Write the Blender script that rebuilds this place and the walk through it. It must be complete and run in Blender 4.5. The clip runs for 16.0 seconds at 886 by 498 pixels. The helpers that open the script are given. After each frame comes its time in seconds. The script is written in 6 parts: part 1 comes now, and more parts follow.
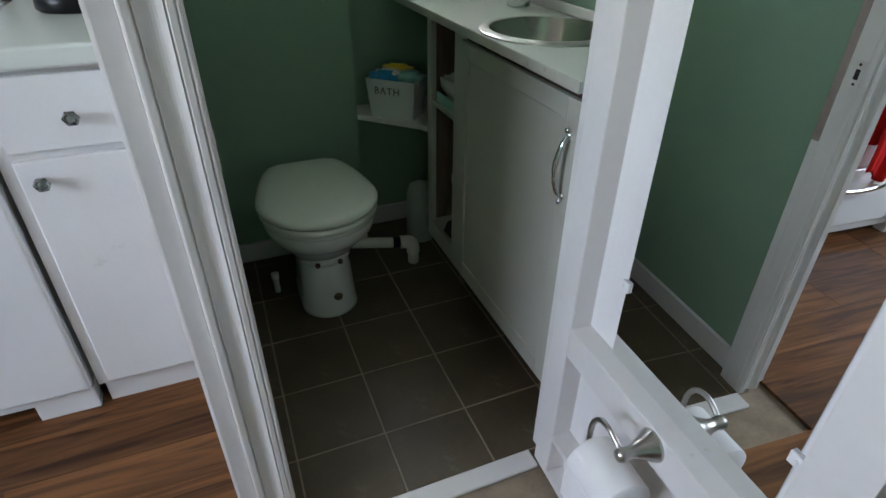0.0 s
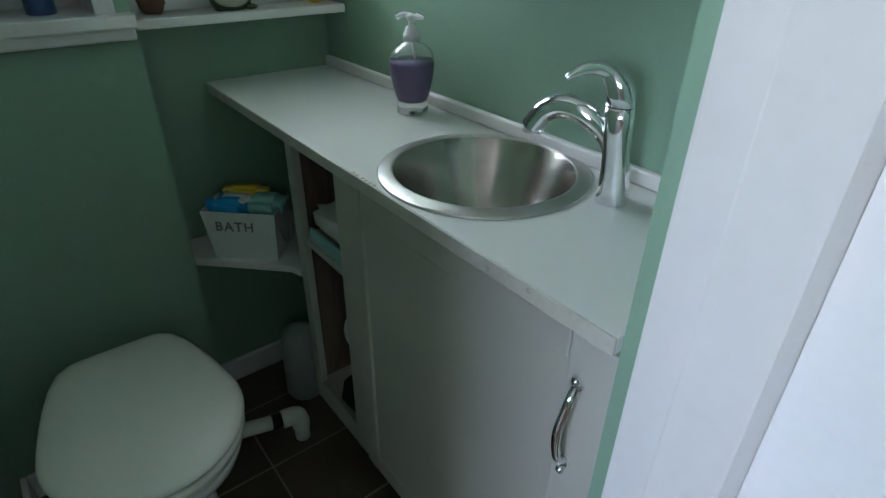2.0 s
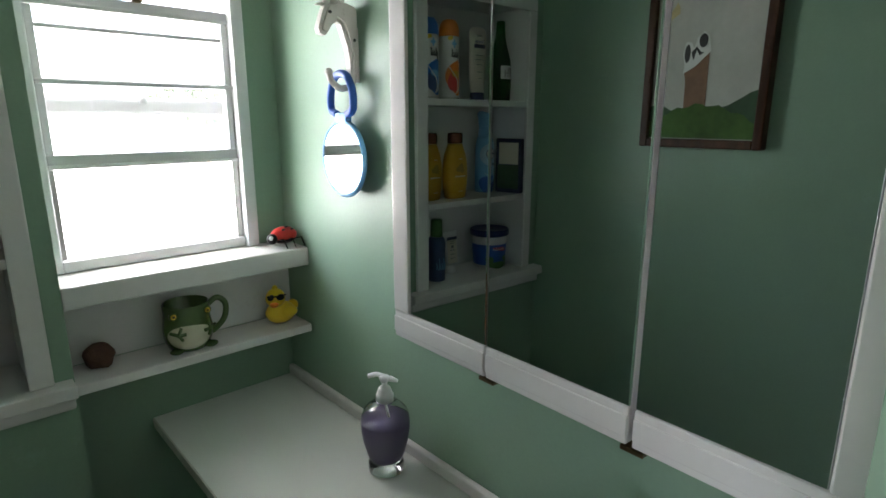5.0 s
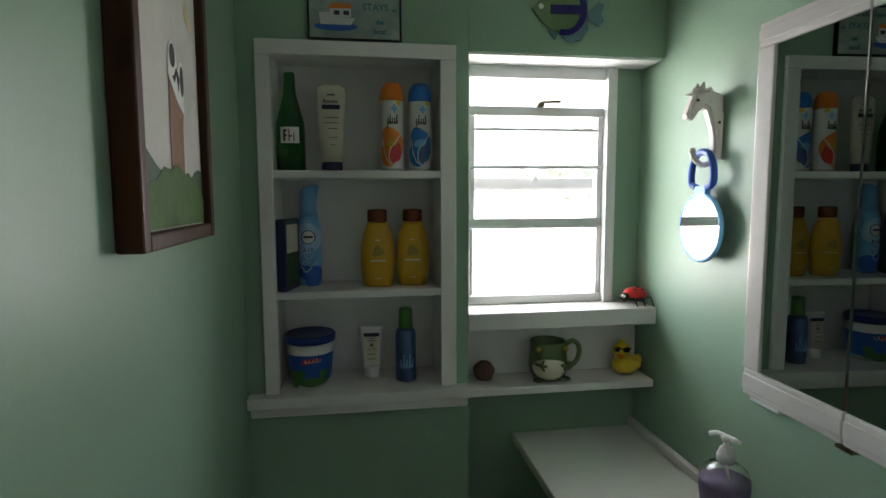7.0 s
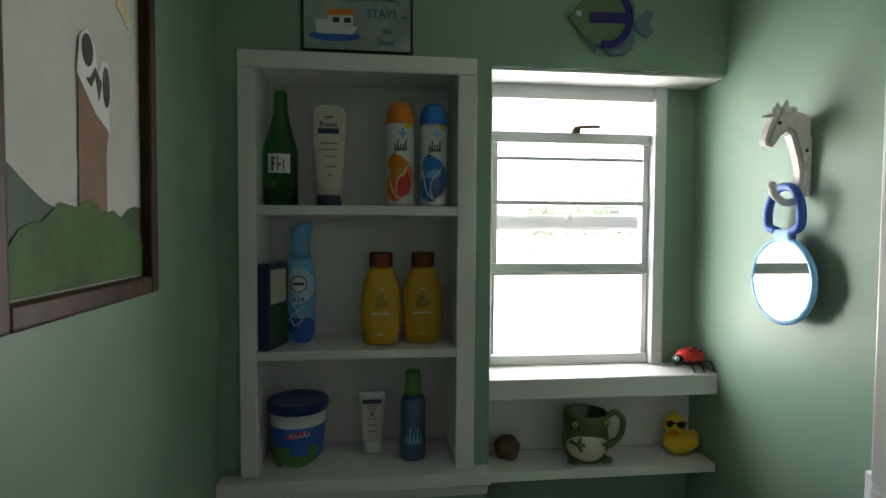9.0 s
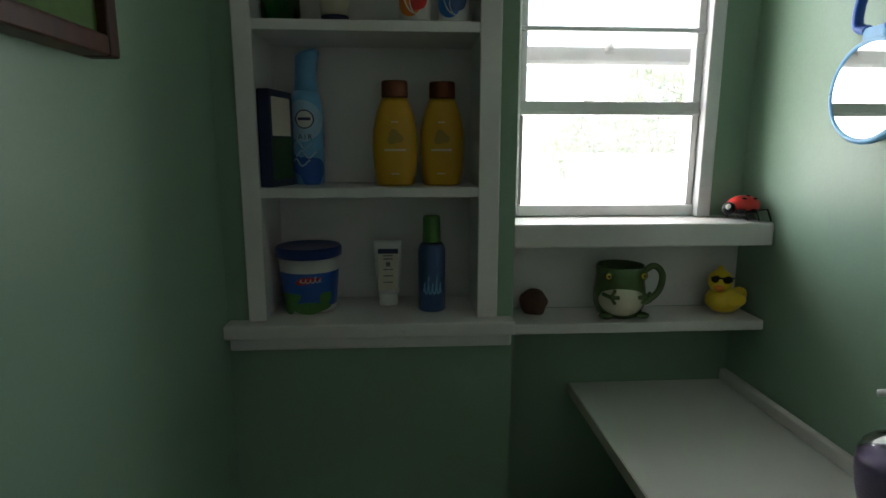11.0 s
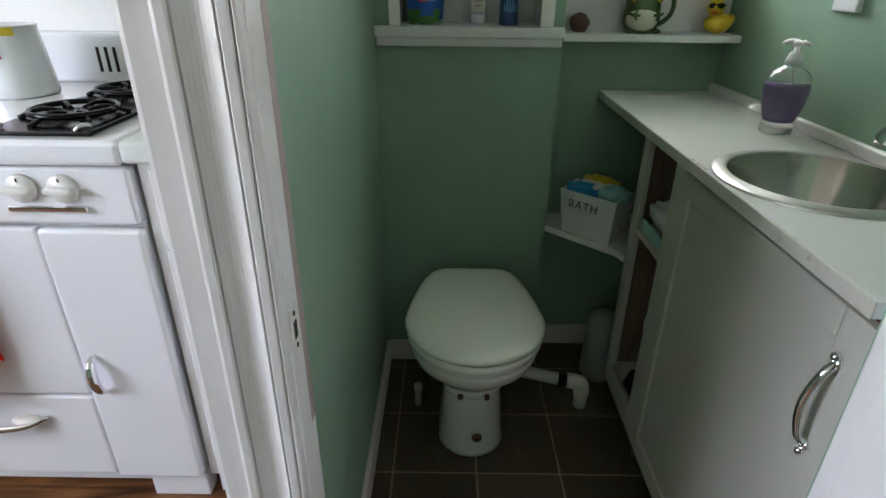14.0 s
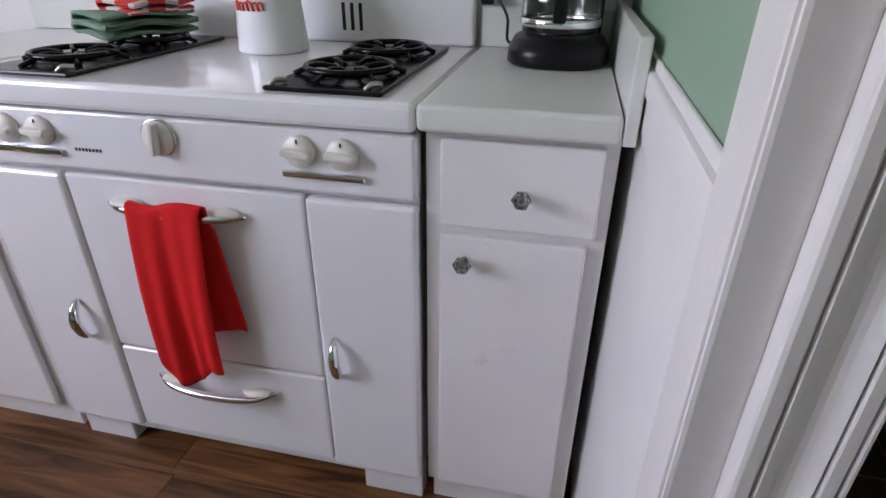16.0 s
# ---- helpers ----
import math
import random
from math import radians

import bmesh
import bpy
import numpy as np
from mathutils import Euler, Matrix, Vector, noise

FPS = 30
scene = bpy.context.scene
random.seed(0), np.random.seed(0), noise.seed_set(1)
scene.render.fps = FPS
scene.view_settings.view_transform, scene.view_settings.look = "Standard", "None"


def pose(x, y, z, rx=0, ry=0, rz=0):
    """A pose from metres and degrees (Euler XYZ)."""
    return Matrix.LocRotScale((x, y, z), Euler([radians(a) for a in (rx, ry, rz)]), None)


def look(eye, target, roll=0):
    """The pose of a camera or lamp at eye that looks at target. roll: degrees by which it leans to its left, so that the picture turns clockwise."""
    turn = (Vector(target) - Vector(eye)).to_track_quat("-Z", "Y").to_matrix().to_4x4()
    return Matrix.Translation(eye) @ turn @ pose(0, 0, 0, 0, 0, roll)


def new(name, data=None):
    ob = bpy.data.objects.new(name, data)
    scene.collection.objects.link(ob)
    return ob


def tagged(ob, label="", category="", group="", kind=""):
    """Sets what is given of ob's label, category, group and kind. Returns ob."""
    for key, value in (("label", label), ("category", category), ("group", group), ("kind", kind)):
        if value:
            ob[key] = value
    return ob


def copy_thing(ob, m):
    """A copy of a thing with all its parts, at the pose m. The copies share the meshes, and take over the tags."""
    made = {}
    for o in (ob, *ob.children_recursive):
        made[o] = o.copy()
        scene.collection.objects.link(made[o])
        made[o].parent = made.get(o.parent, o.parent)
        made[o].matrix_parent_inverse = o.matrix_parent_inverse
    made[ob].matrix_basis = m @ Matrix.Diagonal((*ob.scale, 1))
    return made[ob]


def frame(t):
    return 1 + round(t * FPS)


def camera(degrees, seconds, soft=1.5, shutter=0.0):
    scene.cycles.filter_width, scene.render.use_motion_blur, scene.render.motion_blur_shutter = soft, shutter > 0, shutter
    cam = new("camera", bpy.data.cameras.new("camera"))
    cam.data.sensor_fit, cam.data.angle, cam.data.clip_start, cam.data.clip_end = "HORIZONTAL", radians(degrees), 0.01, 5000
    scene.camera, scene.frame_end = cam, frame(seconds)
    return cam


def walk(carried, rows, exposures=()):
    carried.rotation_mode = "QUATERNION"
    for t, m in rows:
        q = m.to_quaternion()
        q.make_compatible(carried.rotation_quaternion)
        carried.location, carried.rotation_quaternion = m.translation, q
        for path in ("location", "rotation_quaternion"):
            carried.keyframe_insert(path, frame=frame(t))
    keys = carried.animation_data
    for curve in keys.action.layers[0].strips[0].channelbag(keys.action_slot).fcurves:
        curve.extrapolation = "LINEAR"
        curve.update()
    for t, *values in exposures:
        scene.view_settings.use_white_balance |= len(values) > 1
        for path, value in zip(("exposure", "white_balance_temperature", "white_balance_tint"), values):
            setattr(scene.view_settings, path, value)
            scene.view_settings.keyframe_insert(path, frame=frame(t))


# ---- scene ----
cam = camera(77.1, 16.0)
PATH = [
    (0, (0.204, 0.29, 1.171), (0.844, 1.845, 0.088), 0.5),
    (0.5, (0.161, 0.299, 1.187), (0.797, 1.843, 0.085), 0.7),
    (1, (0.227, 0.457, 1.194), (0.887, 1.996, 0.1), 1.1),
    (1.5, (0.324, 0.661, 1.213), (1.156, 2.15, 0.167), 1.2),
    (2, (0.398, 0.87, 1.239), (1.47, 2.213, 0.216), 0.8),
    (2.5, (0.476, 1.036, 1.218), (1.701, 2.221, 0.172), 0.9),
    (3, (0.567, 1.145, 1.217), (1.887, 2.263, 0.213), 0.8),
    (3.5, (0.564, 1.161, 1.288), (1.965, 2.283, 0.407), 1.0),
    (3.7, (0.533, 1.141, 1.335), (1.964, 2.276, 0.52), 1.2),
    (5.8, (0.491, 1.05, 1.552), (1.503, 2.752, 1.271), -0.0),
    (6, (0.47, 1.046, 1.544), (1.354, 2.822, 1.296), -0.3),
    (6.5, (0.418, 0.976, 1.527), (0.947, 2.894, 1.322), -0.3),
    (7, (0.396, 0.908, 1.518), (0.693, 2.876, 1.324), -0.2),
    (7.5, (0.397, 0.878, 1.512), (0.647, 2.855, 1.343), -0.4),
    (8, (0.409, 0.927, 1.526), (0.676, 2.905, 1.407), -0.4),
    (8.2, (0.415, 0.975, 1.535), (0.684, 2.955, 1.456), -0.2),
    (10.3, (0.457, 1.239, 1.533), (0.593, 3.23, 1.402), -0.0),
    (10.5, (0.463, 1.248, 1.499), (0.583, 3.232, 1.282), -0.1),
    (11, (0.459, 1.213, 1.371), (0.584, 3.177, 1.013), 0.1),
    (11.5, (0.414, 1.04, 1.291), (0.578, 2.968, 0.782), 0.4),
    (12, (0.378, 0.808, 1.24), (0.494, 2.71, 0.632), 0.2),
    (12.5, (0.359, 0.728, 1.21), (0.465, 2.605, 0.527), 0.6),
    (13, (0.375, 0.668, 1.203), (0.476, 2.521, 0.455), 0.6),
    (13.5, (0.38, 0.626, 1.203), (0.45, 2.454, 0.393), 0.7),
    (14, (0.339, 0.594, 1.195), (0.331, 2.388, 0.311), 0.6),
    (14.5, (0.204, 0.601, 1.18), (0.126, 2.362, 0.236), 0.8),
    (15, (0.043, 0.617, 1.178), (-0.143, 2.353, 0.201), 1.0),
    (15.2, (0.0, 0.651, 1.161), (-0.252, 2.392, 0.211), 1.0),
    (15.5, (-0.016, 0.72, 1.16), (-0.388, 2.447, 0.221), 0.6),
    (16, (-0.019, 0.74, 1.131), (-0.4, 2.46, 0.185), 0.5),
]
EXPOSURES = [(0.0, 3.6, 6450, 6), (1.0, 3.5, 6200, 4), (2.0, 3.8, 5800, 6), (2.6, 3.95, 5500, 9), (3.7, 3.9, 5900, 13), (5.8, 3.25, 6700, 14), (8.2, 3.2, 6700, 12),
             (10.5, 2.6, 6700, 10), (11.5, 3.0, 6700, 10), (12.0, 3.65, 6600, 9), (13.0, 4.1, 6650, 10), (13.5, 4.1, 6650, 10), (14.5, 3.95, 6700, 12), (15.0, 3.8, 6700, 17), (16.0, 3.35, 6750, 19)]
walk(cam, [(t, look(eye, target, roll)) for t, eye, target, roll in PATH], EXPOSURES)

# ---- world and light ----
world = bpy.data.worlds.new("sky")
scene.world = world
world.use_nodes = True
wn = world.node_tree.nodes
sky = wn.new("ShaderNodeTexSky")
sky.sky_type = "NISHITA"
sky.sun_disc = False
sky.sun_elevation, sky.sun_rotation = radians(73), radians(197)
wn["Background"].inputs["Strength"].default_value = 0.15
world.node_tree.links.new(sky.outputs["Color"], wn["Background"].inputs["Color"])


def lamp(name, kind, power, m, sx=1.0, sy=1.0, colour=(1, 1, 1)):
    data = bpy.data.lights.new(name, kind)
    data.energy, data.color = power, colour
    if kind == "AREA":
        data.shape, data.size, data.size_y = "RECTANGLE", sx, sy
    ob = new(name, data)
    ob.matrix_world = m
    return ob


sun = lamp("sun", "SUN", 5.0, look((0, 0, 10), (0.9, 2.9, 0)), colour=(1, 0.95, 0.88))
sun.data.angle = radians(0.5)
SIDE_LIGHT, WINDOW_LIGHT = 3.7, 0.72
lamp("kitchen_side_light", "AREA", SIDE_LIGHT, look((-2.56, 0.2, 1.62), (0.0, 0.5, 0.9)), 1.6, 0.85, (0.93, 0.90, 0.985))
lamp("bath_window_light", "AREA", WINDOW_LIGHT, look((0.845, 2.352, 1.54), (0.845, 0.0, 1.50)), 0.37, 0.56, (0.98, 0.98, 0.98))


# ---- materials ----
def mat(name, colour, rough=0.5, metal=0.0, var=0.12, scale=6.0, fine=90.0, bump=0.05, spec=0.5, coat=0.0, dirt=None, dirt_at=(0.62, 0.75),
        dirt_scale=3.0, per_piece=0.0, stretch=(1, 1, 1), transmission=0.0, ior=1.45):
    """A painted, metal or moulded surface with large and fine variation and a little relief."""
    m = bpy.data.materials.new(name)
    m.use_nodes = True
    n, l = m.node_tree.nodes, m.node_tree.links
    b = n["Principled BSDF"]
    b.inputs["Roughness"].default_value, b.inputs["Metallic"].default_value = rough, metal
    b.inputs["Specular IOR Level"].default_value, b.inputs["Coat Weight"].default_value = spec, coat
    b.inputs["Transmission Weight"].default_value, b.inputs["IOR"].default_value = transmission, ior
    co = n.new("ShaderNodeTexCoord")
    mp = n.new("ShaderNodeMapping")
    mp.inputs["Scale"].default_value = stretch
    l.new(co.outputs["Object"], mp.inputs["Vector"])
    big, small = n.new("ShaderNodeTexNoise"), n.new("ShaderNodeTexNoise")
    big.inputs["Scale"].default_value, small.inputs["Scale"].default_value = scale, fine
    big.inputs["Detail"].default_value, small.inputs["Detail"].default_value = 4, 3
    for t in (big, small):
        l.new(mp.outputs["Vector"], t.inputs["Vector"])
    mix = n.new("ShaderNodeMath")
    mix.operation = "MULTIPLY_ADD"
    l.new(small.outputs["Fac"], mix.inputs[0])
    mix.inputs[1].default_value = 0.35
    l.new(big.outputs["Fac"], mix.inputs[2])
    ramp = n.new("ShaderNodeMapRange")
    ramp.inputs["From Min"].default_value, ramp.inputs["From Max"].default_value = 0.4, 0.95
    ramp.inputs["To Min"].default_value, ramp.inputs["To Max"].default_value = 1 - var, 1 + var
    l.new(mix.outputs[0], ramp.inputs["Value"])
    value = ramp.outputs["Result"]
    if per_piece:
        info, add = n.new("ShaderNodeObjectInfo"), n.new("ShaderNodeMath")
        rr = n.new("ShaderNodeMapRange")
        rr.inputs["To Min"].default_value, rr.inputs["To Max"].default_value = 1 - per_piece, 1 + per_piece
        l.new(info.outputs["Random"], rr.inputs["Value"])
        add.operation = "MULTIPLY"
        l.new(value, add.inputs[0])
        l.new(rr.outputs["Result"], add.inputs[1])
        value = add.outputs[0]
    tint = n.new("ShaderNodeVectorMath")
    tint.operation = "SCALE"
    tint.inputs[0].default_value = colour
    l.new(value, tint.inputs["Scale"])
    out = tint.outputs["Vector"]
    if dirt:
        spot = n.new("ShaderNodeTexNoise")
        spot.inputs["Scale"].default_value, spot.inputs["Detail"].default_value = dirt_scale, 6
        spot.inputs["Roughness"].default_value = 0.65
        l.new(mp.outputs["Vector"], spot.inputs["Vector"])
        where = n.new("ShaderNodeMapRange")
        where.inputs["From Min"].default_value, where.inputs["From Max"].default_value = dirt_at
        l.new(spot.outputs["Fac"], where.inputs["Value"])
        blend = n.new("ShaderNodeMix")
        blend.data_type = "RGBA"
        l.new(where.outputs["Result"], blend.inputs["Factor"])
        l.new(out, blend.inputs["A"])
        blend.inputs["B"].default_value = (*dirt, 1)
        out = blend.outputs["Result"]
    l.new(out, b.inputs["Base Color"])
    if bump:
        bp = n.new("ShaderNodeBump")
        bp.inputs["Strength"].default_value, bp.inputs["Distance"].default_value = bump, 0.004
        l.new(mix.outputs[0], bp.inputs["Height"])
        l.new(bp.outputs["Normal"], b.inputs["Normal"])
    return m


def wood_mat(name, dark, light, grain=(3.0, 40.0, 40.0), rough=0.35, per_piece=0.35, knots=0.5):
    m = bpy.data.materials.new(name)
    m.use_nodes = True
    n, l = m.node_tree.nodes, m.node_tree.links
    b = n["Principled BSDF"]
    co, mp, info = n.new("ShaderNodeTexCoord"), n.new("ShaderNodeMapping"), n.new("ShaderNodeObjectInfo")
    mp.inputs["Scale"].default_value = grain
    off = n.new("ShaderNodeVectorMath")
    off.operation = "ADD"
    sc = n.new("ShaderNodeMath")
    sc.operation = "MULTIPLY"
    sc.inputs[1].default_value = 37.0
    l.new(info.outputs["Random"], sc.inputs[0])
    l.new(co.outputs["Object"], mp.inputs["Vector"])
    l.new(mp.outputs["Vector"], off.inputs[0])
    l.new(sc.outputs[0], off.inputs[1])
    a, c = n.new("ShaderNodeTexNoise"), n.new("ShaderNodeTexNoise")
    a.inputs["Scale"].default_value, a.inputs["Detail"].default_value, a.inputs["Distortion"].default_value = 1.0, 8, 1.5
    c.inputs["Scale"].default_value, c.inputs["Detail"].default_value = 0.35, 3
    l.new(off.outputs["Vector"], a.inputs["Vector"])
    l.new(off.outputs["Vector"], c.inputs["Vector"])
    ramp = n.new("ShaderNodeValToRGB")
    ramp.color_ramp.elements[0].position, ramp.color_ramp.elements[1].position = 0.3, 0.72
    ramp.color_ramp.elements[0].color, ramp.color_ramp.elements[1].color = (*dark, 1), (*light, 1)
    mixv = n.new("ShaderNodeMath")
    mixv.operation = "MULTIPLY_ADD"
    mixv.inputs[1].default_value = knots
    l.new(c.outputs["Fac"], mixv.inputs[0])
    sub = n.new("ShaderNodeMath")
    sub.operation = "SUBTRACT"
    sub.inputs[1].default_value = knots * 0.5
    l.new(a.outputs["Fac"], mixv.inputs[2])
    l.new(mixv.outputs[0], sub.inputs[0])
    l.new(sub.outputs[0], ramp.inputs["Fac"])
    rr = n.new("ShaderNodeMapRange")
    rr.inputs["To Min"].default_value, rr.inputs["To Max"].default_value = 1 - per_piece, 1 + per_piece
    l.new(info.outputs["Random"], rr.inputs["Value"])
    tint = n.new("ShaderNodeVectorMath")
    tint.operation = "SCALE"
    l.new(ramp.outputs["Color"], tint.inputs[0])
    l.new(rr.outputs["Result"], tint.inputs["Scale"])
    l.new(tint.outputs["Vector"], b.inputs["Base Color"])
    b.inputs["Roughness"].default_value = rough
    bp = n.new("ShaderNodeBump")
    bp.inputs["Strength"].default_value, bp.inputs["Distance"].default_value = 0.15, 0.002
    l.new(a.outputs["Fac"], bp.inputs["Height"])
    l.new(bp.outputs["Normal"], b.inputs["Normal"])
    return m


def clear_mat(name, colour=(1, 1, 1), rough=0.0, ior=1.45):
    m = bpy.data.materials.new(name)
    m.use_nodes = True
    b = m.node_tree.nodes["Principled BSDF"]
    b.inputs["Base Color"].default_value = (*colour, 1)
    b.inputs["Roughness"].default_value, b.inputs["Transmission Weight"].default_value, b.inputs["IOR"].default_value = rough, 1.0, ior
    return m


GREEN = mat("green_wall_paint", (0.243, 0.362, 0.262), 0.42, var=0.07, scale=2.5, fine=160, bump=0.12, dirt=(0.30, 0.45, 0.36), dirt_at=(0.66, 0.8), dirt_scale=5)
WHITE = mat("white_gloss_paint", (0.76, 0.74, 0.73), 0.32, var=0.05, scale=4, fine=120, bump=0.10, dirt=(0.56, 0.52, 0.46), dirt_at=(0.66, 0.82), dirt_scale=9)
TRIM = mat("worn_white_trim_paint", (0.70, 0.67, 0.655), 0.30, var=0.06, scale=5, fine=60, bump=0.22, dirt=(0.40, 0.36, 0.31), dirt_at=(0.70, 0.80), dirt_scale=22)
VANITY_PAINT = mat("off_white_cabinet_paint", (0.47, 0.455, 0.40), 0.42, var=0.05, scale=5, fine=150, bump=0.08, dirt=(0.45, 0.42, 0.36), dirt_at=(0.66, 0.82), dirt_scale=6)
LAMINATE = mat("white_laminate", (0.66, 0.67, 0.63), 0.28, var=0.02, scale=3, fine=200, bump=0.0)
EDGE = mat("bare_counter_edge", (0.46, 0.38, 0.28), 0.6, var=0.25, scale=25, bump=0.3)
CEIL = mat("ceiling_paint", (0.78, 0.78, 0.75), 0.7, bump=0.1)
TILE = mat("brown_slate_tile", (0.084, 0.061, 0.038), 0.40, var=0.22, scale=7, fine=55, bump=0.25, dirt=(0.155, 0.14, 0.105), dirt_at=(0.60, 0.74), dirt_scale=7, per_piece=0.10)
GROUT = mat("tan_grout", (0.30, 0.235, 0.17), 0.9, var=0.25, scale=14, bump=0.4)
PLANK = wood_mat("red_brown_laminate_plank", (0.045, 0.017, 0.006), (0.225, 0.098, 0.036), (2.2, 26, 26), 0.46)
PLANK.node_tree.nodes["Principled BSDF"].inputs["Specular IOR Level"].default_value = 0.3
FRAME_WOOD = wood_mat("dark_reddish_wood", (0.028, 0.009, 0.004), (0.085, 0.027, 0.011), (30, 30, 3), 0.42, 0.05, 0.3)
FRAME_WOOD.node_tree.nodes["Principled BSDF"].inputs["Specular IOR Level"].default_value = 0.25
STOP_WOOD = mat("scuffed_pinkish_primer", (0.34, 0.27, 0.25), 0.6, var=0.15, scale=30, bump=0.2, dirt=(0.16, 0.10, 0.07), dirt_at=(0.64, 0.72), dirt_scale=30)
ENAMEL = mat("white_porcelain_enamel", (0.78, 0.775, 0.785), 0.13, var=0.02, scale=3, fine=70, bump=0.02, coat=0.4)
CREAM = mat("cream_knob_plastic", (0.70, 0.67, 0.61), 0.3, var=0.03)
CHINA = mat("vitreous_china", (0.70, 0.70, 0.66), 0.16, var=0.03, scale=4, bump=0.02, coat=0.3, dirt=(0.42, 0.33, 0.2), dirt_at=(0.66, 0.8), dirt_scale=9)
SEAT = mat("toilet_seat_plastic", (0.72, 0.73, 0.66), 0.22, var=0.02, scale=4, bump=0.01)
PVC = mat("white_pvc_pipe", (0.66, 0.65, 0.6), 0.35, var=0.08, scale=12, dirt=(0.4, 0.36, 0.3), dirt_at=(0.6, 0.78), dirt_scale=14)
CANISTER = mat("cloudy_grey_plastic", (0.33, 0.35, 0.33), 0.35, var=0.08, scale=12)
CHROME = mat("polished_chrome", (0.82, 0.83, 0.85), 0.06, 1.0, var=0.03, bump=0.0)
STEEL = mat("brushed_stainless", (0.56, 0.54, 0.51), 0.33, 1.0, var=0.06, scale=9, fine=260, bump=0.05)
BOWL_STEEL = mat("spun_stainless", (0.47, 0.44, 0.40), 0.24, 1.0, var=0.08, scale=9, fine=260, bump=0.03)
BOWL_STEEL.node_tree.nodes["Principled BSDF"].inputs["Anisotropic"].default_value = 0.8
BOWL_STEEL.node_tree.nodes["Principled BSDF"].inputs["Anisotropic Rotation"].default_value = 0.25
AGED_EDGE = mat("yellowed_counter_edge", (0.52, 0.50, 0.44), 0.45, var=0.14, scale=14, fine=120, bump=0.15, dirt=(0.30, 0.24, 0.17), dirt_at=(0.60, 0.74), dirt_scale=30)
# dark brown that puts the shade under the counter into the rail colour
SHADED_RAIL = wood_mat("shaded_rail_wood", (0.03, 0.018, 0.012), (0.075, 0.045, 0.032), (20, 3, 20), 0.7, 0.05, 0.2)
BARE_WOOD = wood_mat("bare_brown_cabinet_wood", (0.10, 0.062, 0.045), (0.22, 0.145, 0.11), (20, 20, 3), 0.6, 0.05, 0.2)
NICKEL = mat("satin_nickel", (0.50, 0.48, 0.46), 0.3, 1.0, var=0.05, bump=0.02)
BRASS = mat("tarnished_brass", (0.16, 0.11, 0.06), 0.4, 1.0, var=0.3, scale=60, bump=0.1)
ALU = mat("painted_aluminium_sash", (0.62, 0.62, 0.62), 0.4, var=0.06, scale=10, bump=0.06, dirt=(0.40, 0.38, 0.36), dirt_at=(0.64, 0.8), dirt_scale=16)
BLACK = mat("black_enamel", (0.006, 0.006, 0.007), 0.20, var=0.2, scale=20, bump=0.05, spec=0.22)
BLACK_PLASTIC = mat("black_plastic", (0.008, 0.008, 0.009), 0.28, var=0.2, scale=20, bump=0.03, spec=0.25)
DARK = mat("dark_gap", (0.02, 0.018, 0.016), 0.9)
MIRROR = mat("silvered_mirror", (0.86, 0.89, 0.88), 0.008, 1.0, var=0.01, bump=0.0)
DIM_MIRROR = mat("old_cabinet_mirror", (0.46, 0.50, 0.49), 0.012, 1.0, var=0.03, bump=0.0)
CLEAR = clear_mat("clear_glass")
SMOKE = clear_mat("smoky_faceted_glass", (0.42, 0.46, 0.44), 0.02, 1.52)
PANE = bpy.data.materials.new("dusty_window_pane")
PANE.use_nodes = True
pn, pl = PANE.node_tree.nodes, PANE.node_tree.links
see, shine, dust = pn.new("ShaderNodeBsdfTransparent"), pn.new("ShaderNodeBsdfGlossy"), pn.new("ShaderNodeBsdfTranslucent")
shine.inputs["Roughness"].default_value = 0.02
dust.inputs["Color"].default_value = (0.85, 0.87, 0.84, 1)
spots, amount = pn.new("ShaderNodeTexNoise"), pn.new("ShaderNodeMapRange")
spots.inputs["Scale"].default_value, spots.inputs["Detail"].default_value = 7, 5
amount.inputs["To Min"].default_value, amount.inputs["To Max"].default_value = 0.02, 0.07
clean, dusty = pn.new("ShaderNodeMixShader"), pn.new("ShaderNodeMixShader")
clean.inputs["Fac"].default_value = 0.05
pl.new(spots.outputs["Fac"], amount.inputs["Value"])
pl.new(amount.outputs["Result"], dusty.inputs["Fac"])
pl.new(see.outputs["BSDF"], clean.inputs[1])
pl.new(shine.outputs["BSDF"], clean.inputs[2])
pl.new(clean.outputs["Shader"], dusty.inputs[1])
pl.new(dust.outputs["BSDF"], dusty.inputs[2])
pl.new(dusty.outputs["Shader"], pn["Material Output"].inputs["Surface"])
GREEN_GLASS = clear_mat("green_bottle_glass", (0.02, 0.30, 0.06), 0.04)
PURPLE = mat("purple_liquid_soap", (0.30, 0.225, 0.43), 0.12, var=0.06, scale=9, bump=0.0, transmission=0.35, ior=1.35)
PUMP = mat("translucent_pump_plastic", (0.74, 0.72, 0.74), 0.3, var=0.03)
RED_CLOTH = mat("red_cotton_towel", (0.66, 0.018, 0.018), 0.85, var=0.10, scale=14, fine=500, bump=0.5, spec=0.2)
RED = mat("red_paint", (0.55, 0.03, 0.025), 0.3, var=0.1, scale=40)
WHITE_CLOTH = mat("white_cotton", (0.72, 0.68, 0.68), 0.9, var=0.06, scale=30, fine=400, bump=0.4, spec=0.2)
GREEN_CLOTH = mat("sage_green_towel", (0.17, 0.27, 0.20), 0.92, var=0.12, scale=30, fine=500, bump=0.6, spec=0.2)
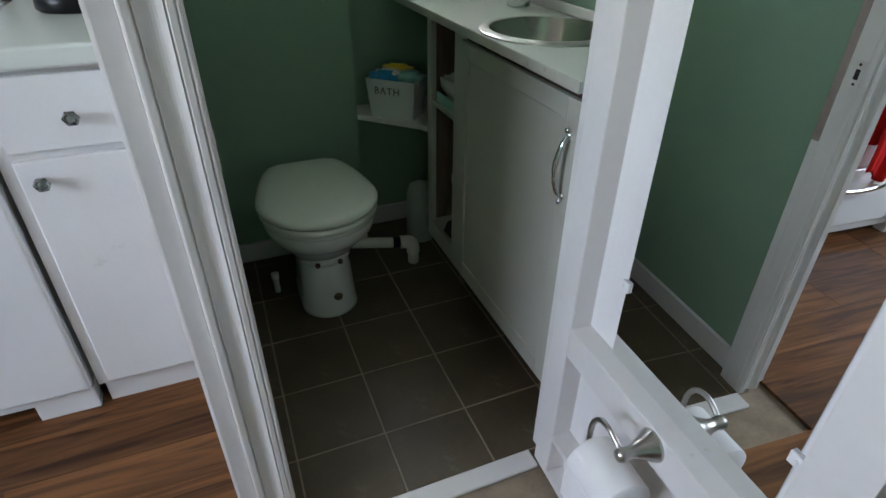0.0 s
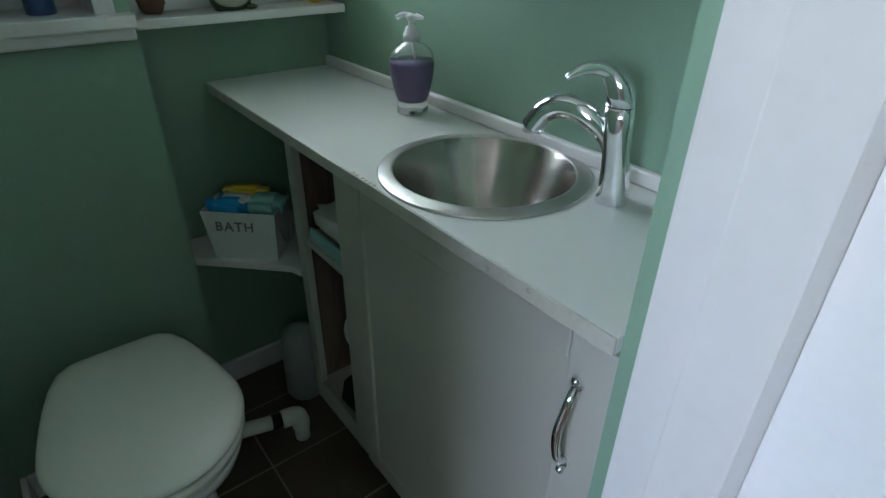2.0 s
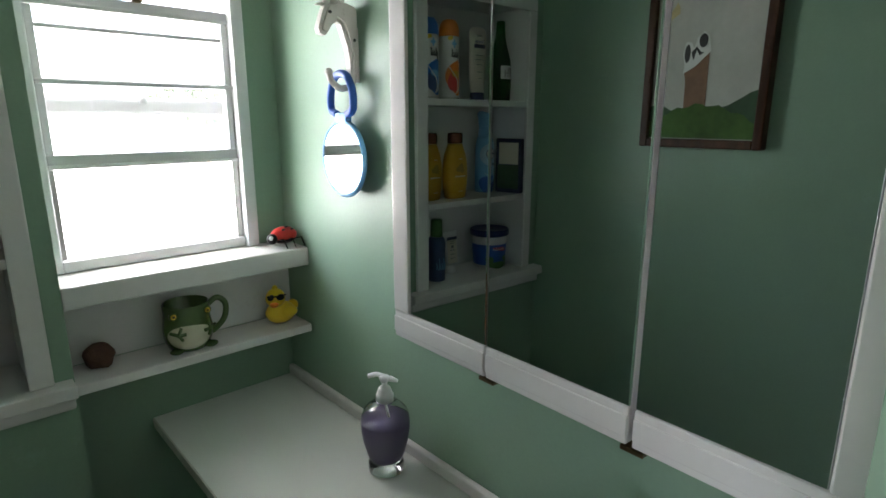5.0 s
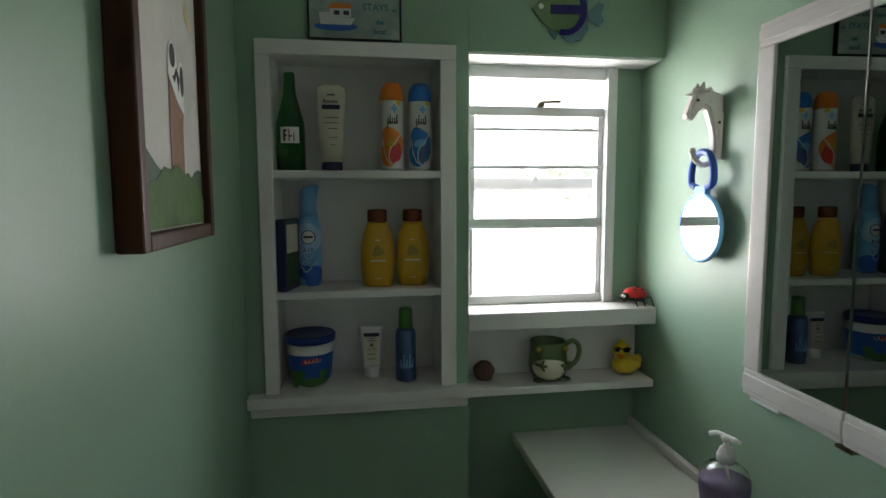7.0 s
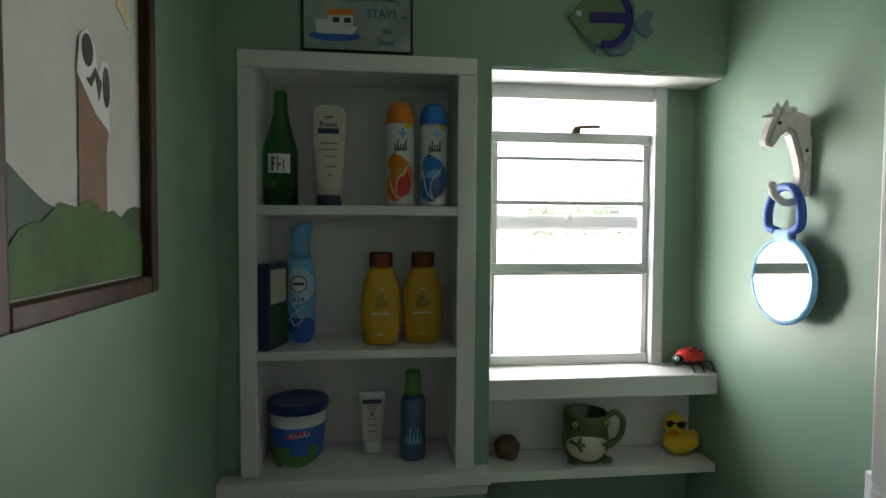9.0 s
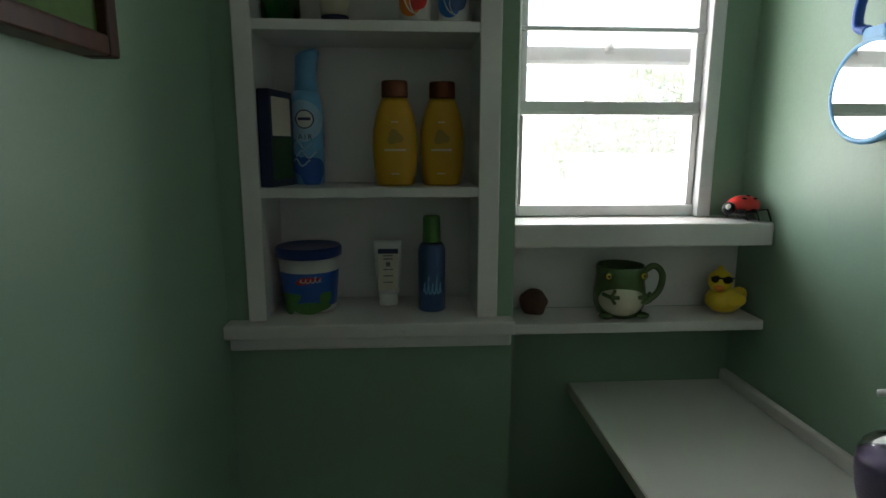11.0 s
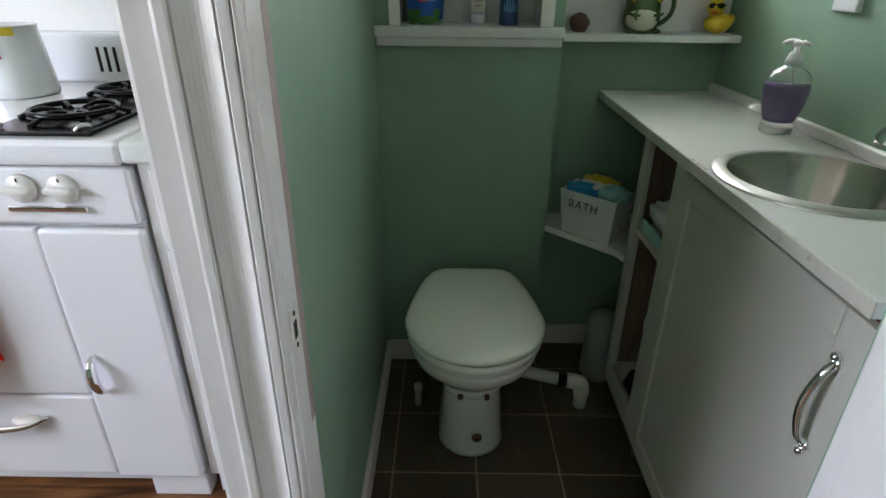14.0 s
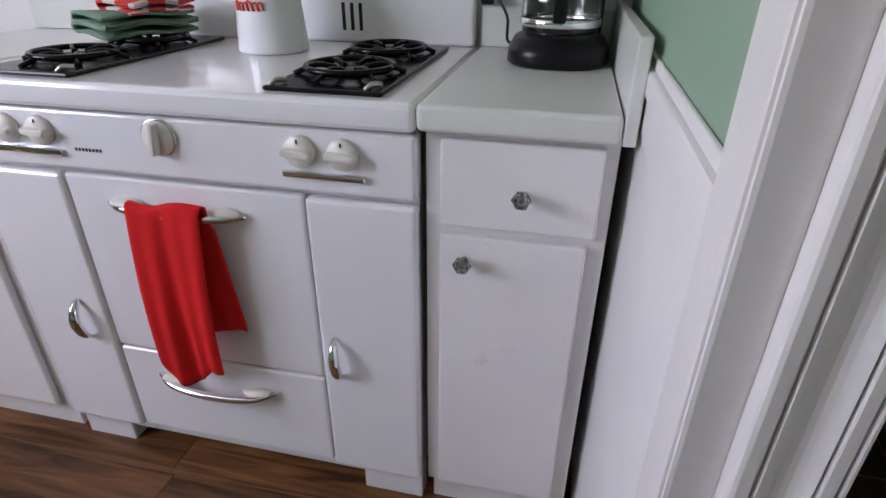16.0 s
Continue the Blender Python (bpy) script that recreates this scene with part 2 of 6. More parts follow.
PAPER = mat("toilet_paper", (0.80, 0.78, 0.78), 0.95, var=0.03, scale=20, fine=300, bump=0.3, spec=0.1)
BIN_WHITE = mat("white_tin_bin", (0.66, 0.67, 0.66), 0.4, var=0.04, scale=8)
INK = mat("black_ink", (0.03, 0.03, 0.03), 0.6)
GREY_INK = mat("grey_ink", (0.16, 0.16, 0.17), 0.6)
NAVY = mat("navy_plastic", (0.018, 0.022, 0.075), 0.3, var=0.1)
CAP_BLUE = mat("bright_blue_cap_plastic", (0.02, 0.16, 0.50), 0.3, var=0.08)
LID_BLUE = mat("deep_blue_plastic", (0.008, 0.028, 0.17), 0.32, var=0.08)
BLUE = mat("blue_plastic", (0.02, 0.10, 0.42), 0.3, var=0.08)
PALE_BLUE = mat("pale_blue_print", (0.36, 0.55, 0.72), 0.35, var=0.10, scale=30)
SKY_BLUE = mat("sky_blue_plastic", (0.16, 0.42, 0.70), 0.28, var=0.12, scale=18)
TEAL = mat("aqua_wrapper", (0.28, 0.52, 0.50), 0.4, var=0.15, scale=30, bump=0.3)
CYAN = mat("bright_blue_wrapper", (0.02, 0.25, 0.55), 0.35, var=0.12, scale=25, bump=0.3)
YELLOW = mat("yellow_plastic", (0.72, 0.50, 0.03), 0.32, var=0.06, scale=12)
GOLD = mat("golden_bottle_plastic", (0.53, 0.29, 0.015), 0.3, var=0.06, scale=10)
OLIVE = mat("faded_olive_print", (0.30, 0.20, 0.03), 0.4, var=0.1)
COPPER_CAP = mat("copper_brown_cap", (0.17, 0.045, 0.02), 0.25, 0.5, var=0.1)
ORANGE = mat("orange_plastic", (0.75, 0.20, 0.02), 0.35, var=0.10, scale=18)
CREAM_TUBE = mat("cream_tube_plastic", (0.62, 0.56, 0.46), 0.35, var=0.04)
GREY_BLUE = mat("metallic_blue_can", (0.07, 0.12, 0.26), 0.28, 0.6, var=0.1)
LEAF_GREEN = mat("green_cap_plastic", (0.06, 0.19, 0.04), 0.35, var=0.08)
FROG_GREEN = mat("olive_green_glaze", (0.075, 0.125, 0.04), 0.16, var=0.2, scale=25, coat=0.4)
FROG_CREAM = mat("cream_glaze", (0.62, 0.58, 0.44), 0.16, var=0.06, scale=18, coat=0.4)
ROCK = mat("reddish_brown_stone", (0.115, 0.055, 0.038), 0.85, var=0.35, scale=30, fine=140, bump=0.8)
IRON_WHITE = mat("cream_painted_cast_iron", (0.58, 0.56, 0.52), 0.4, var=0.08, scale=25, bump=0.2, dirt=(0.35, 0.32, 0.28), dirt_at=(0.62, 0.8), dirt_scale=30)
CANVAS = mat("painted_grey_sky", (0.50, 0.49, 0.45), 0.7, var=0.12, scale=8, fine=60, bump=0.35)
SIGN_BOARD = mat("weathered_grey_green_board", (0.27, 0.32, 0.29), 0.7, var=0.25, scale=14, fine=70, bump=0.3, dirt=(0.42, 0.44, 0.40), dirt_at=(0.5, 0.7), dirt_scale=18)
HILL = mat("painted_green_hill", (0.050, 0.115, 0.020), 0.7, var=0.4, scale=9, fine=70, bump=0.4)
HILL_FAR = mat("painted_dark_hill", (0.03, 0.075, 0.03), 0.6, var=0.3, scale=12, bump=0.3)
PAINT_BROWN = mat("painted_brown", (0.21, 0.105, 0.055), 0.6, var=0.25, scale=18, bump=0.3)
PALE_YELLOW = mat("thin_yellow_paint", (0.55, 0.46, 0.24), 0.7, var=0.2, scale=40)
PAINT_WHITE = mat("painted_white", (0.66, 0.65, 0.62), 0.6, var=0.05)
PAINT_TEAL = mat("painted_teal", (0.03, 0.16, 0.18), 0.6, var=0.2, scale=30)
PAINT_GLASS_BLUE = mat("frosted_aqua_glass", (0.20, 0.33, 0.38), 0.2, var=0.15, scale=20, transmission=0.3)
PAINT_GLASS_GREEN = mat("lime_fused_glass", (0.19, 0.29, 0.15), 0.15, var=0.15, scale=20, transmission=0.2)
PAINT_GLASS_NAVY = mat("cobalt_fused_glass", (0.035, 0.025, 0.17), 0.15, var=0.2, scale=20)
AWNING = mat("weathered_bare_aluminium", (0.32, 0.33, 0.31), 0.6, var=0.08, scale=4, bump=0.05)
CONCRETE = mat("pale_concrete", (0.62, 0.60, 0.56), 0.9, var=0.15, scale=0.8, fine=30, bump=0.3)
LEAF = mat("hedge_leaf", (0.11, 0.145, 0.07), 0.5, var=0.35, scale=1.5, fine=8, bump=0.0)
BARK = mat("bark", (0.10, 0.075, 0.05), 0.9, var=0.3, scale=10, bump=0.6)


# ---- builders ----
def bm_new():
    return bmesh.new()


def add_bm(bm, src):
    me = bpy.data.meshes.new("tmp")
    src.to_mesh(me)
    src.free()
    bm.from_mesh(me)
    bpy.data.meshes.remove(me)
    return bm


def box(bm, a, b, bev=0.0, seg=2, mi=0, m=None):
    """An axis-aligned box from corner a to corner b, its edges rounded by bev."""
    t = bmesh.new()
    bmesh.ops.create_cube(t, size=1.0)
    for v in t.verts:
        v.co = Vector([a[i] + (b[i] - a[i]) * (v.co[i] + 0.5) for i in range(3)])
    if bev > 0:
        bev = min(bev, min(abs(b[i] - a[i]) for i in range(3)) * 0.45)
        bmesh.ops.bevel(t, geom=t.edges[:], offset=bev, segments=seg, profile=0.6, affect="EDGES")
    for f in t.faces:
        f.material_index = mi
    bmesh.ops.recalc_face_normals(t, faces=t.faces)
    if m is not None:
        t.transform(m)
    return add_bm(bm, t)


def rings(bm, loops, mi=0, caps=True, smooth=True):
    """Skin closed loops of equal length one to the next."""
    t = bmesh.new()
    rows = [[t.verts.new(p) for p in loop] for loop in loops]
    k = len(rows[0])
    for r0, r1 in zip(rows, rows[1:]):
        for i in range(k):
            f = t.faces.new((r0[i], r0[(i + 1) % k], r1[(i + 1) % k], r1[i]))
            f.smooth = smooth
    if caps:
        t.faces.new(rows[0][::-1])
        t.faces.new(rows[-1])
    for f in t.faces:
        f.material_index = mi
    bmesh.ops.recalc_face_normals(t, faces=t.faces)
    return add_bm(bm, t)


def lathe(bm, prof, c=(0, 0, 0), n=32, mi=0, sx=1.0, sy=1.0, caps=True, axis="z", power=2.0):
    """A turned body: prof is (radius, height); power over 2 squares it off."""
    loops = []
    for r, h in prof:
        loop = []
        for i in range(n):
            a = 2 * math.pi * i / n
            ca, sa = math.cos(a), math.sin(a)
            if power != 2.0:
                k = (abs(ca) ** power + abs(sa) ** power) ** (-1 / power)
                ca, sa = ca * k, sa * k
            u, v = max(r, 1e-5) * ca * sx, max(r, 1e-5) * sa * sy
            p = {"z": (u, v, h), "y": (u, h, v), "x": (h, u, v)}[axis]
            loop.append(Vector(c) + Vector(p))
        loops.append(loop)
    return rings(bm, loops, mi, caps)


def tube(bm, pts, r, n=12, mi=0, flat=1.0):
    """A round bar along points; r is one radius or one for each point."""
    pts = [Vector(p) for p in pts]
    rs = r if isinstance(r, (list, tuple)) else [r] * len(pts)
    loops, up = [], None
    for i, p in enumerate(pts):
        d = (pts[min(i + 1, len(pts) - 1)] - pts[max(i - 1, 0)]).normalized()
        if up is None:
            up = d.orthogonal().normalized()
        up = (up - d * up.dot(d)).normalized()
        side = d.cross(up)
        loops.append([p + (up * math.cos(2 * math.pi * k / n) + side * math.sin(2 * math.pi * k / n) * flat) * rs[i] for k in range(n)])
    return rings(bm, loops, mi)


def curve(ctrl, k=8):
    """Points of a smooth curve through the control points."""
    c = [Vector(p) for p in ctrl]
    c = [c[0] * 2 - c[1]] + c + [c[-1] * 2 - c[-2]]
    out = []
    for i in range(1, len(c) - 2):
        for j in range(k):
            t = j / k
            out.append(0.5 * ((2 * c[i]) + (c[i + 1] - c[i - 1]) * t + (2 * c[i - 1] - 5 * c[i] + 4 * c[i + 1] - c[i + 2]) * t * t
                              + (3 * c[i] - c[i - 1] - 3 * c[i + 1] + c[i + 2]) * t ** 3))
    out.append(c[-2])
    return out


def ball(bm, c, r, mi=0, u=20, v=12, m=None):
    t = bmesh.new()
    bmesh.ops.create_uvsphere(t, u_segments=u, v_segments=v, radius=1.0)
    r = r if isinstance(r, (list, tuple)) else (r, r, r)
    t.transform(Matrix.Translation(c) @ (m or Matrix()) @ Matrix.Diagonal((*r, 1)))
    for f in t.faces:
        f.smooth, f.material_index = True, mi
    return add_bm(bm, t)


def slab(bm, outline, thick, m=None, mi=0, bev=0.0):
    """A flat plate: outline in the xy plane, thick along z."""
    t = bmesh.new()
    lo = [t.verts.new((x, y, 0)) for x, y in outline]
    f = t.faces.new(lo)
    ext = bmesh.ops.extrude_face_region(t, geom=[f])
    bmesh.ops.translate(t, verts=[e for e in ext["geom"] if isinstance(e, bmesh.types.BMVert)], vec=(0, 0, thick))
    if bev:
        bmesh.ops.bevel(t, geom=[e for e in t.edges if abs(e.verts[0].co.z - e.verts[1].co.z) < 1e-6], offset=bev, segments=2, affect="EDGES")
    for q in t.faces:
        q.material_index = mi
    bmesh.ops.recalc_face_normals(t, faces=t.faces)
    if m is not None:
        t.transform(m)
    return add_bm(bm, t)


def oval(rx, ry, n=28, cx=0.0, cy=0.0):
    return [(cx + rx * math.cos(2 * math.pi * i / n), cy + ry * math.sin(2 * math.pi * i / n)) for i in range(n)]


def arc_label(bm, r, z0, z1, a0, a1, c=(0, 0, 0), mi=0, n=10, sx=1.0, sy=1.0):
    """A thin curved label on an upright round body; angles in degrees."""
    t = bmesh.new()
    inner, outer = [], []
    for k in (0, 1):
        rr = r + 0.0007 * k
        row = []
        for i in range(n + 1):
            a = radians(a0 + (a1 - a0) * i / n)
            row.append([t.verts.new((c[0] + rr * sx * math.cos(a), c[1] + rr * sy * math.sin(a), c[2] + z)) for z in (z0, z1)])
        (inner if k == 0 else outer).extend(row)
    for i in range(n):
        t.faces.new((outer[i][0], outer[i + 1][0], outer[i + 1][1], outer[i][1]))
        t.faces.new((inner[i][1], outer[i][1], outer[i + 1][1], inner[i + 1][1]))
        t.faces.new((inner[i][0], inner[i + 1][0], outer[i + 1][0], outer[i][0]))
    for i in (0, n):
        t.faces.new((inner[i][0], outer[i][0], outer[i][1], inner[i][1]))
    for f in t.faces:
        f.material_index = mi
    bmesh.ops.recalc_face_normals(t, faces=t.faces)
    return add_bm(bm, t)


def patch(bm, cu, cv, ru, rv, r, turn=0.0, lobe=0.0, lobes=2, phase=0.0, lift=0.0007, n=28, sy=1.0):
    """A thin printed spot wrapped on an upright round body; cu in degrees, the rest in metres."""
    t = bmesh.new()
    rows = []
    ct, st = math.cos(radians(turn)), math.sin(radians(turn))
    for f in (0.0, 0.35, 0.7, 1.0):
        row = []
        for i in range(n if f else 1):
            a = 2 * math.pi * i / n
            k = f * (1 + lobe * math.cos(lobes * a + phase))
            u, v = ru * k * math.cos(a), rv * k * math.sin(a)
            u, v = u * ct - v * st, u * st + v * ct
            q = radians(cu) + u / r
            row.append(t.verts.new(((r + lift) * math.cos(q), (r + lift) * sy * math.sin(q), cv + v)))
        rows.append(row)
    for i in range(n):
        j = (i + 1) % n
        t.faces.new((rows[0][0], rows[1][i], rows[1][j]))
        for k in (1, 2):
            t.faces.new((rows[k][i], rows[k + 1][i], rows[k + 1][j], rows[k][j]))
    bmesh.ops.recalc_face_normals(t, faces=t.faces)
    return add_bm(bm, t)


def stroke(bm, pts, r, width, lift=0.0006, sy=1.0):
    """A drawn line on an upright round body through (degrees, height) points."""
    return tube(bm, curve([((r + lift) * math.cos(radians(a)), (r + lift) * sy * math.sin(radians(a)), z) for a, z in pts], 5), width, 6)


def script(bm, a0, z0, step, h, r, width, tall=(0,), sy=1.0):
    """Looping handwriting with no letters in it."""
    pts = []
    for k in range(5):
        a, top = a0 + k * step, h * (1.7 if k in tall else 1.0)
        pts += [(a, z0 + 0.1 * h), (a + step * 0.45, z0 + top), (a + step * 0.25, z0 + top * 0.7), (a + step * 0.55, z0)]
    return stroke(bm, pts, r, width, 0.0006, sy)


def lettering(bm, words, size, m, mi=0, thick=0.0006, space=1.0, bold=0.0):
    cu = bpy.data.curves.new("words", "FONT")
    cu.body, cu.size, cu.align_x, cu.align_y, cu.extrude, cu.space_character, cu.offset = words, size, "CENTER", "CENTER", thick, space, bold
    cu.resolution_u = 3
    ob = new("words", cu)
    bpy.context.view_layer.update()
    me = bpy.data.meshes.new_from_object(ob.evaluated_get(bpy.context.evaluated_depsgraph_get()))
    bpy.data.objects.remove(ob)
    bpy.data.curves.remove(cu)
    t = bmesh.new()
    t.from_mesh(me)
    bpy.data.meshes.remove(me)
    t.transform(m)
    for f in t.faces:
        f.material_index = mi
    return add_bm(bm, t)


def mesh_object(name, bm, mats):
    me = bpy.data.meshes.new(name)
    bm.to_mesh(me)
    bm.free()
    for m in mats if isinstance(mats, (list, tuple)) else [mats]:
        me.materials.append(m)
    return new(name, me)


def thing(name, base, label, category, group="", kind="", turn=0.0):
    """An Empty at the thing's base; its parts are built in metres from that base."""
    e = new(name)
    e.empty_display_size = 0.05
    e.matrix_world = pose(*base, 0, 0, turn)
    return tagged(e, label, category, group, kind)


def part(name, bm, mats, parent, label="", at=None):
    """One mesh under a thing; at: its corner coordinates were given in the room, so they are shifted to the base."""
    if at is not None:
        bmesh.ops.translate(bm, verts=bm.verts, vec=-Vector(at))
    ob = mesh_object(name, bm, mats)
    ob.parent = parent
    return tagged(ob, label)


def single(name, bm, mats, base, label, category, group="", kind="", turn=0.0):
    """A thing that is one mesh, built from its base."""
    ob = mesh_object(name, bm, mats)
    ob.matrix_world = pose(*base, 0, 0, turn)
    return tagged(ob, label, category, group, kind)


def setting(name, bm, mats, label, category="", parent=None):
    ob = mesh_object(name, bm, mats)
    if parent:
        ob.parent = parent
    return tagged(ob, label, category or name.split("_")[0], "", "structure")


def up_face(m_xyz, facing):
    """A pose whose xy plane stands upright at the place; facing: degrees round z of the outward normal."""
    return pose(*m_xyz, 90, 0, facing + 90)


# ---- structure ----
CEILING, LEFT, RIGHT, BACK, RECESS, OUTER = 2.15, 0.145, 1.117, 2.165, 2.270, 2.36

ground = bm_new()
box(ground, (-400, 2.6, -0.62), (400, 700, -0.60))
setting("ground", ground, CONCRETE, "pale sunlit paving outside the window", "ground")

b = bm_new()
box(b, (-2.65, -1.85, -0.10), (1.95, 2.36, -0.012))
floor = setting("floor", b, GROUT, "floor of brown slate tiles and red-brown wooden planks", "floor")

b = bm_new()
box(b, (-2.65, -1.85, CEILING), (1.95, 2.36, CEILING + 0.06))
setting("ceiling", b, CEIL, "plain white ceiling", "ceiling")

b = bm_new()
box(b, (0.097, 1.112, -0.012), (LEFT, OUTER, CEILING))
setting("wall_left", b, GREEN, "sage green painted partition wall", "wall")

b = bm_new()
box(b, (RIGHT, 1.087, -0.012), (RIGHT + 0.06, OUTER, CEILING))
setting("wall_right", b, GREEN, "sage green painted wall with a sheen", "wall")

b = bm_new()
box(b, (LEFT, BACK, -0.012), (0.645, OUTER, 1.05))
box(b, (LEFT, BACK, 1.835), (0.645, OUTER, CEILING))
box(b, (LEFT, BACK, 1.05), (0.2, OUTER, 1.835))
box(b, (0.595, BACK, 1.05), (0.645, OUTER, 1.835))
box(b, (0.2, 2.322, 1.05), (0.595, OUTER, 1.835))
box(b, (0.645, BACK - 0.003, 1.838), (RIGHT, OUTER, CEILING))
box(b, (0.645, RECESS, -0.012), (RIGHT, OUTER, 1.20))
box(b, (1.045, RECESS, 1.20), (RIGHT, OUTER, 1.838))
setting("wall_back", b, GREEN, "sage green wall with a window recess and a built-in shelf niche", "wall")

b = bm_new()
box(b, (0.796, 1.043, -0.012), (1.95, 1.087, CEILING))
setting("wall_door", b, GREEN, "sage green wall end beside the doorway", "wall")
b = bm_new()
box(b, (0.097, 1.043, 2.02), (0.796, 1.087, CEILING))
setting("wall_lintel", b, GREEN, "green wall above the doorway", "wall")

# kitchen shell, with a window opening in its side wall
b = bm_new()
box(b, (-2.65, 2.165, -0.012), (0.097, OUTER, CEILING))
setting("wall_kitchen_back", b, WHITE, "white kitchen wall behind the stove", "wall")
b = bm_new()
box(b, (-2.65, -1.85, -0.012), (-2.59, 2.165, 1.18))
box(b, (-2.65, -1.85, 2.06), (-2.59, 2.165, CEILING))
for y0, y1 in ((-1.85, -0.6), (1.0, 2.165)):
    box(b, (-2.65, y0, 1.18), (-2.59, y1, 2.06))
setting("wall_kitchen_side", b, GREEN, "sage green kitchen wall with a window opening", "wall")
b = bm_new()
box(b, (1.89, -1.85, -0.012), (1.95, 1.043, CEILING))
setting("wall_hall_side", b, GREEN, "sage green wall", "wall")
b = bm_new()
box(b, (-2.59, -1.85, -0.012), (1.89, -1.79, CEILING))
setting("wall_front", b, GREEN, "sage green wall", "wall")

# wainscot and cap on the kitchen face of the partition
b = bm_new()
box(b, (0.089, 1.119, 0.0), (0.0965, 2.165, 0.955), 0.002)
box(b, (0.0865, 1.119, 0.900), (0.0965, 2.165, 0.955), 0.004)
box(b, (0.082, 1.119, 0.955), (0.0965, 2.165, 0.990), 0.006, 3)
box(b, (0.090, 1.119, 0.990), (0.0965, 2.165, 1.006), 0.004, 3)
setting("wainscot", b, WHITE, "white wainscot panel with a moulded cap", "trim")

# door casing, left of the doorway: a flat board, then a proud moulded one with a cove and two beads
b = bm_new()
box(b, (0.081, 1.056, 0.0), (0.0965, 1.118, 2.06), 0.003)
setting("door_casing", b, TRIM, "flat white board at the wall corner", "trim")
b = bm_new()
box(b, (0.0835, 1.053, 0.0), (0.1185, 1.112, 2.06), 0.004)
setting("door_casing", b, TRIM, "flat white door casing, thickly painted", "trim")
prof = [(0.118, 1.095), (0.118, 1.0385), (0.1195, 1.0362), (0.1225, 1.0350), (0.1300, 1.0352), (0.1318, 1.0368), (0.1328, 1.0405), (0.1340, 1.0402), (0.1346, 1.0366)]
prof += [(0.1350 + 0.0315 * k / 8, 1.0352 - 0.0006 * k / 4 + 0.0065 * math.sin(math.pi * k / 8)) for k in range(9)]
prof += [(0.1670, 1.0350), (0.1676, 1.0384), (0.1686, 1.0384), (0.1692, 1.0336), (0.1705, 1.0325), (0.1775, 1.0325), (0.1788, 1.0338), (0.1793, 1.0368), (0.1802, 1.0366),
         (0.1808, 1.0338), (0.1822, 1.0325), (0.1845, 1.0332), (0.1855, 1.036), (0.1855, 1.095)]
b = bm_new()
slab(b, prof, 2.06)
setting("door_casing", b, TRIM, "fluted white casing with worn gloss paint", "trim")
b = bm_new()
box(b, (0.1465, 1.046, 0.0), (0.187, 1.087, 2.05), 0.004)
box(b, (0.1465, 1.0865, 0.0), (0.185, 1.108, 0.72), 0.003)
setting("door_jamb", b, TRIM, "white door jamb with chipped paint", "trim")
b = bm_new()
box(b, (0.1455, 1.0875, 0.721), (0.186, 1.108, 2.05), 0.002)
setting("door_stop", b, STOP_WOOD, "thin bare wooden stop strip", "trim")
b = bm_new()
box(b, (0.7705, 1.012, 0.0), (0.7945, 1.059, 2.05), 0.004)
setting("door_jamb", b, TRIM, "white hinge jamb of the doorway", "trim")
b = bm_new()
box(b, (0.187, 1.02, 2.02), (0.7695, 1.07, 2.06), 0.003)
setting("door_head", b, TRIM, "white head of the doorway", "trim")
strike = thing("strike_plate", (0.1865, 1.062, 0.872), "worn painted metal strike plate on the door jamb", "strike plate")
b = bm_new()
box(b, (0, -0.011, -0.026), (0.002, 0.011, 0.026), 0.001)
part("plate", b, TRIM, strike)
b = bm_new()
box(b, (0.002, -0.005, -0.010), (0.0026, 0.005, 0.010))
part("latch_hole", b, DARK, strike, "dark latch hole")
for z in (-0.019, 0.019):
    b = bm_new()
    lathe(b, [(0.0032, 0.002), (0.0026, 0.0032), (0.0005, 0.0034)], (0, 0, z), 10, axis="x")
    part("screw", b, BRASS, strike)

b = bm_new()
box(b, (0.19, 0.985, -0.004), (0.745, 1.035, 0.006), 0.004)
setting("threshold", b, TRIM, "worn white threshold strip between planks and tiles", "threshold")

# baseboards
b = bm_new()
box(b, (LEFT, 1.106, 0.0), (LEFT + 0.014, BACK, 0.075), 0.004)
setting("baseboard", b, TRIM, "white baseboard along the green wall", "baseboard")
b = bm_new()
box(b, (LEFT + 0.0145, BACK - 0.014, 0.0), (0.645, BACK, 0.075), 0.004)
box(b, (0.6455, RECESS - 0.014, 0.0), (RIGHT, RECESS, 0.075), 0.004)
setting("baseboard", b, TRIM, "white baseboard along the green wall", "baseboard")

# ---- window ----
win = new("window_1")
win.matrix_world = pose(0.845, 2.29, 1.215)
tagged(win, "white aluminium sash window with horizontal rails", "window", "", "structure")
WO = (0.845, 2.29, 1.215)
b = bm_new()
X0, X1, Z0, Z1 = 0.6465, 1.043, 1.2405, 1.836
box(b, (X0, 2.262, Z0), (X0 + 0.022, 2.34, Z1), 0.003)
box(b, (X1 - 0.026, 2.250, Z0), (X1, 2.34, Z1), 0.003)
box(b, (X0 + 0.022, 2.262, Z1 - 0.034), (X1 - 0.026, 2.34, Z1), 0.003)
box(b, (X0 + 0.022, 2.266, Z0), (X1 - 0.026, 2.34, Z0 + 0.022), 0.003)
part("window_frame", b, ALU, win, "white painted frame", WO)
b = bm_new()
box(b, (X0 + 0.022, 2.282, Z0 + 0.022), (X0 + 0.033, 2.33, 1.44), 0.002)
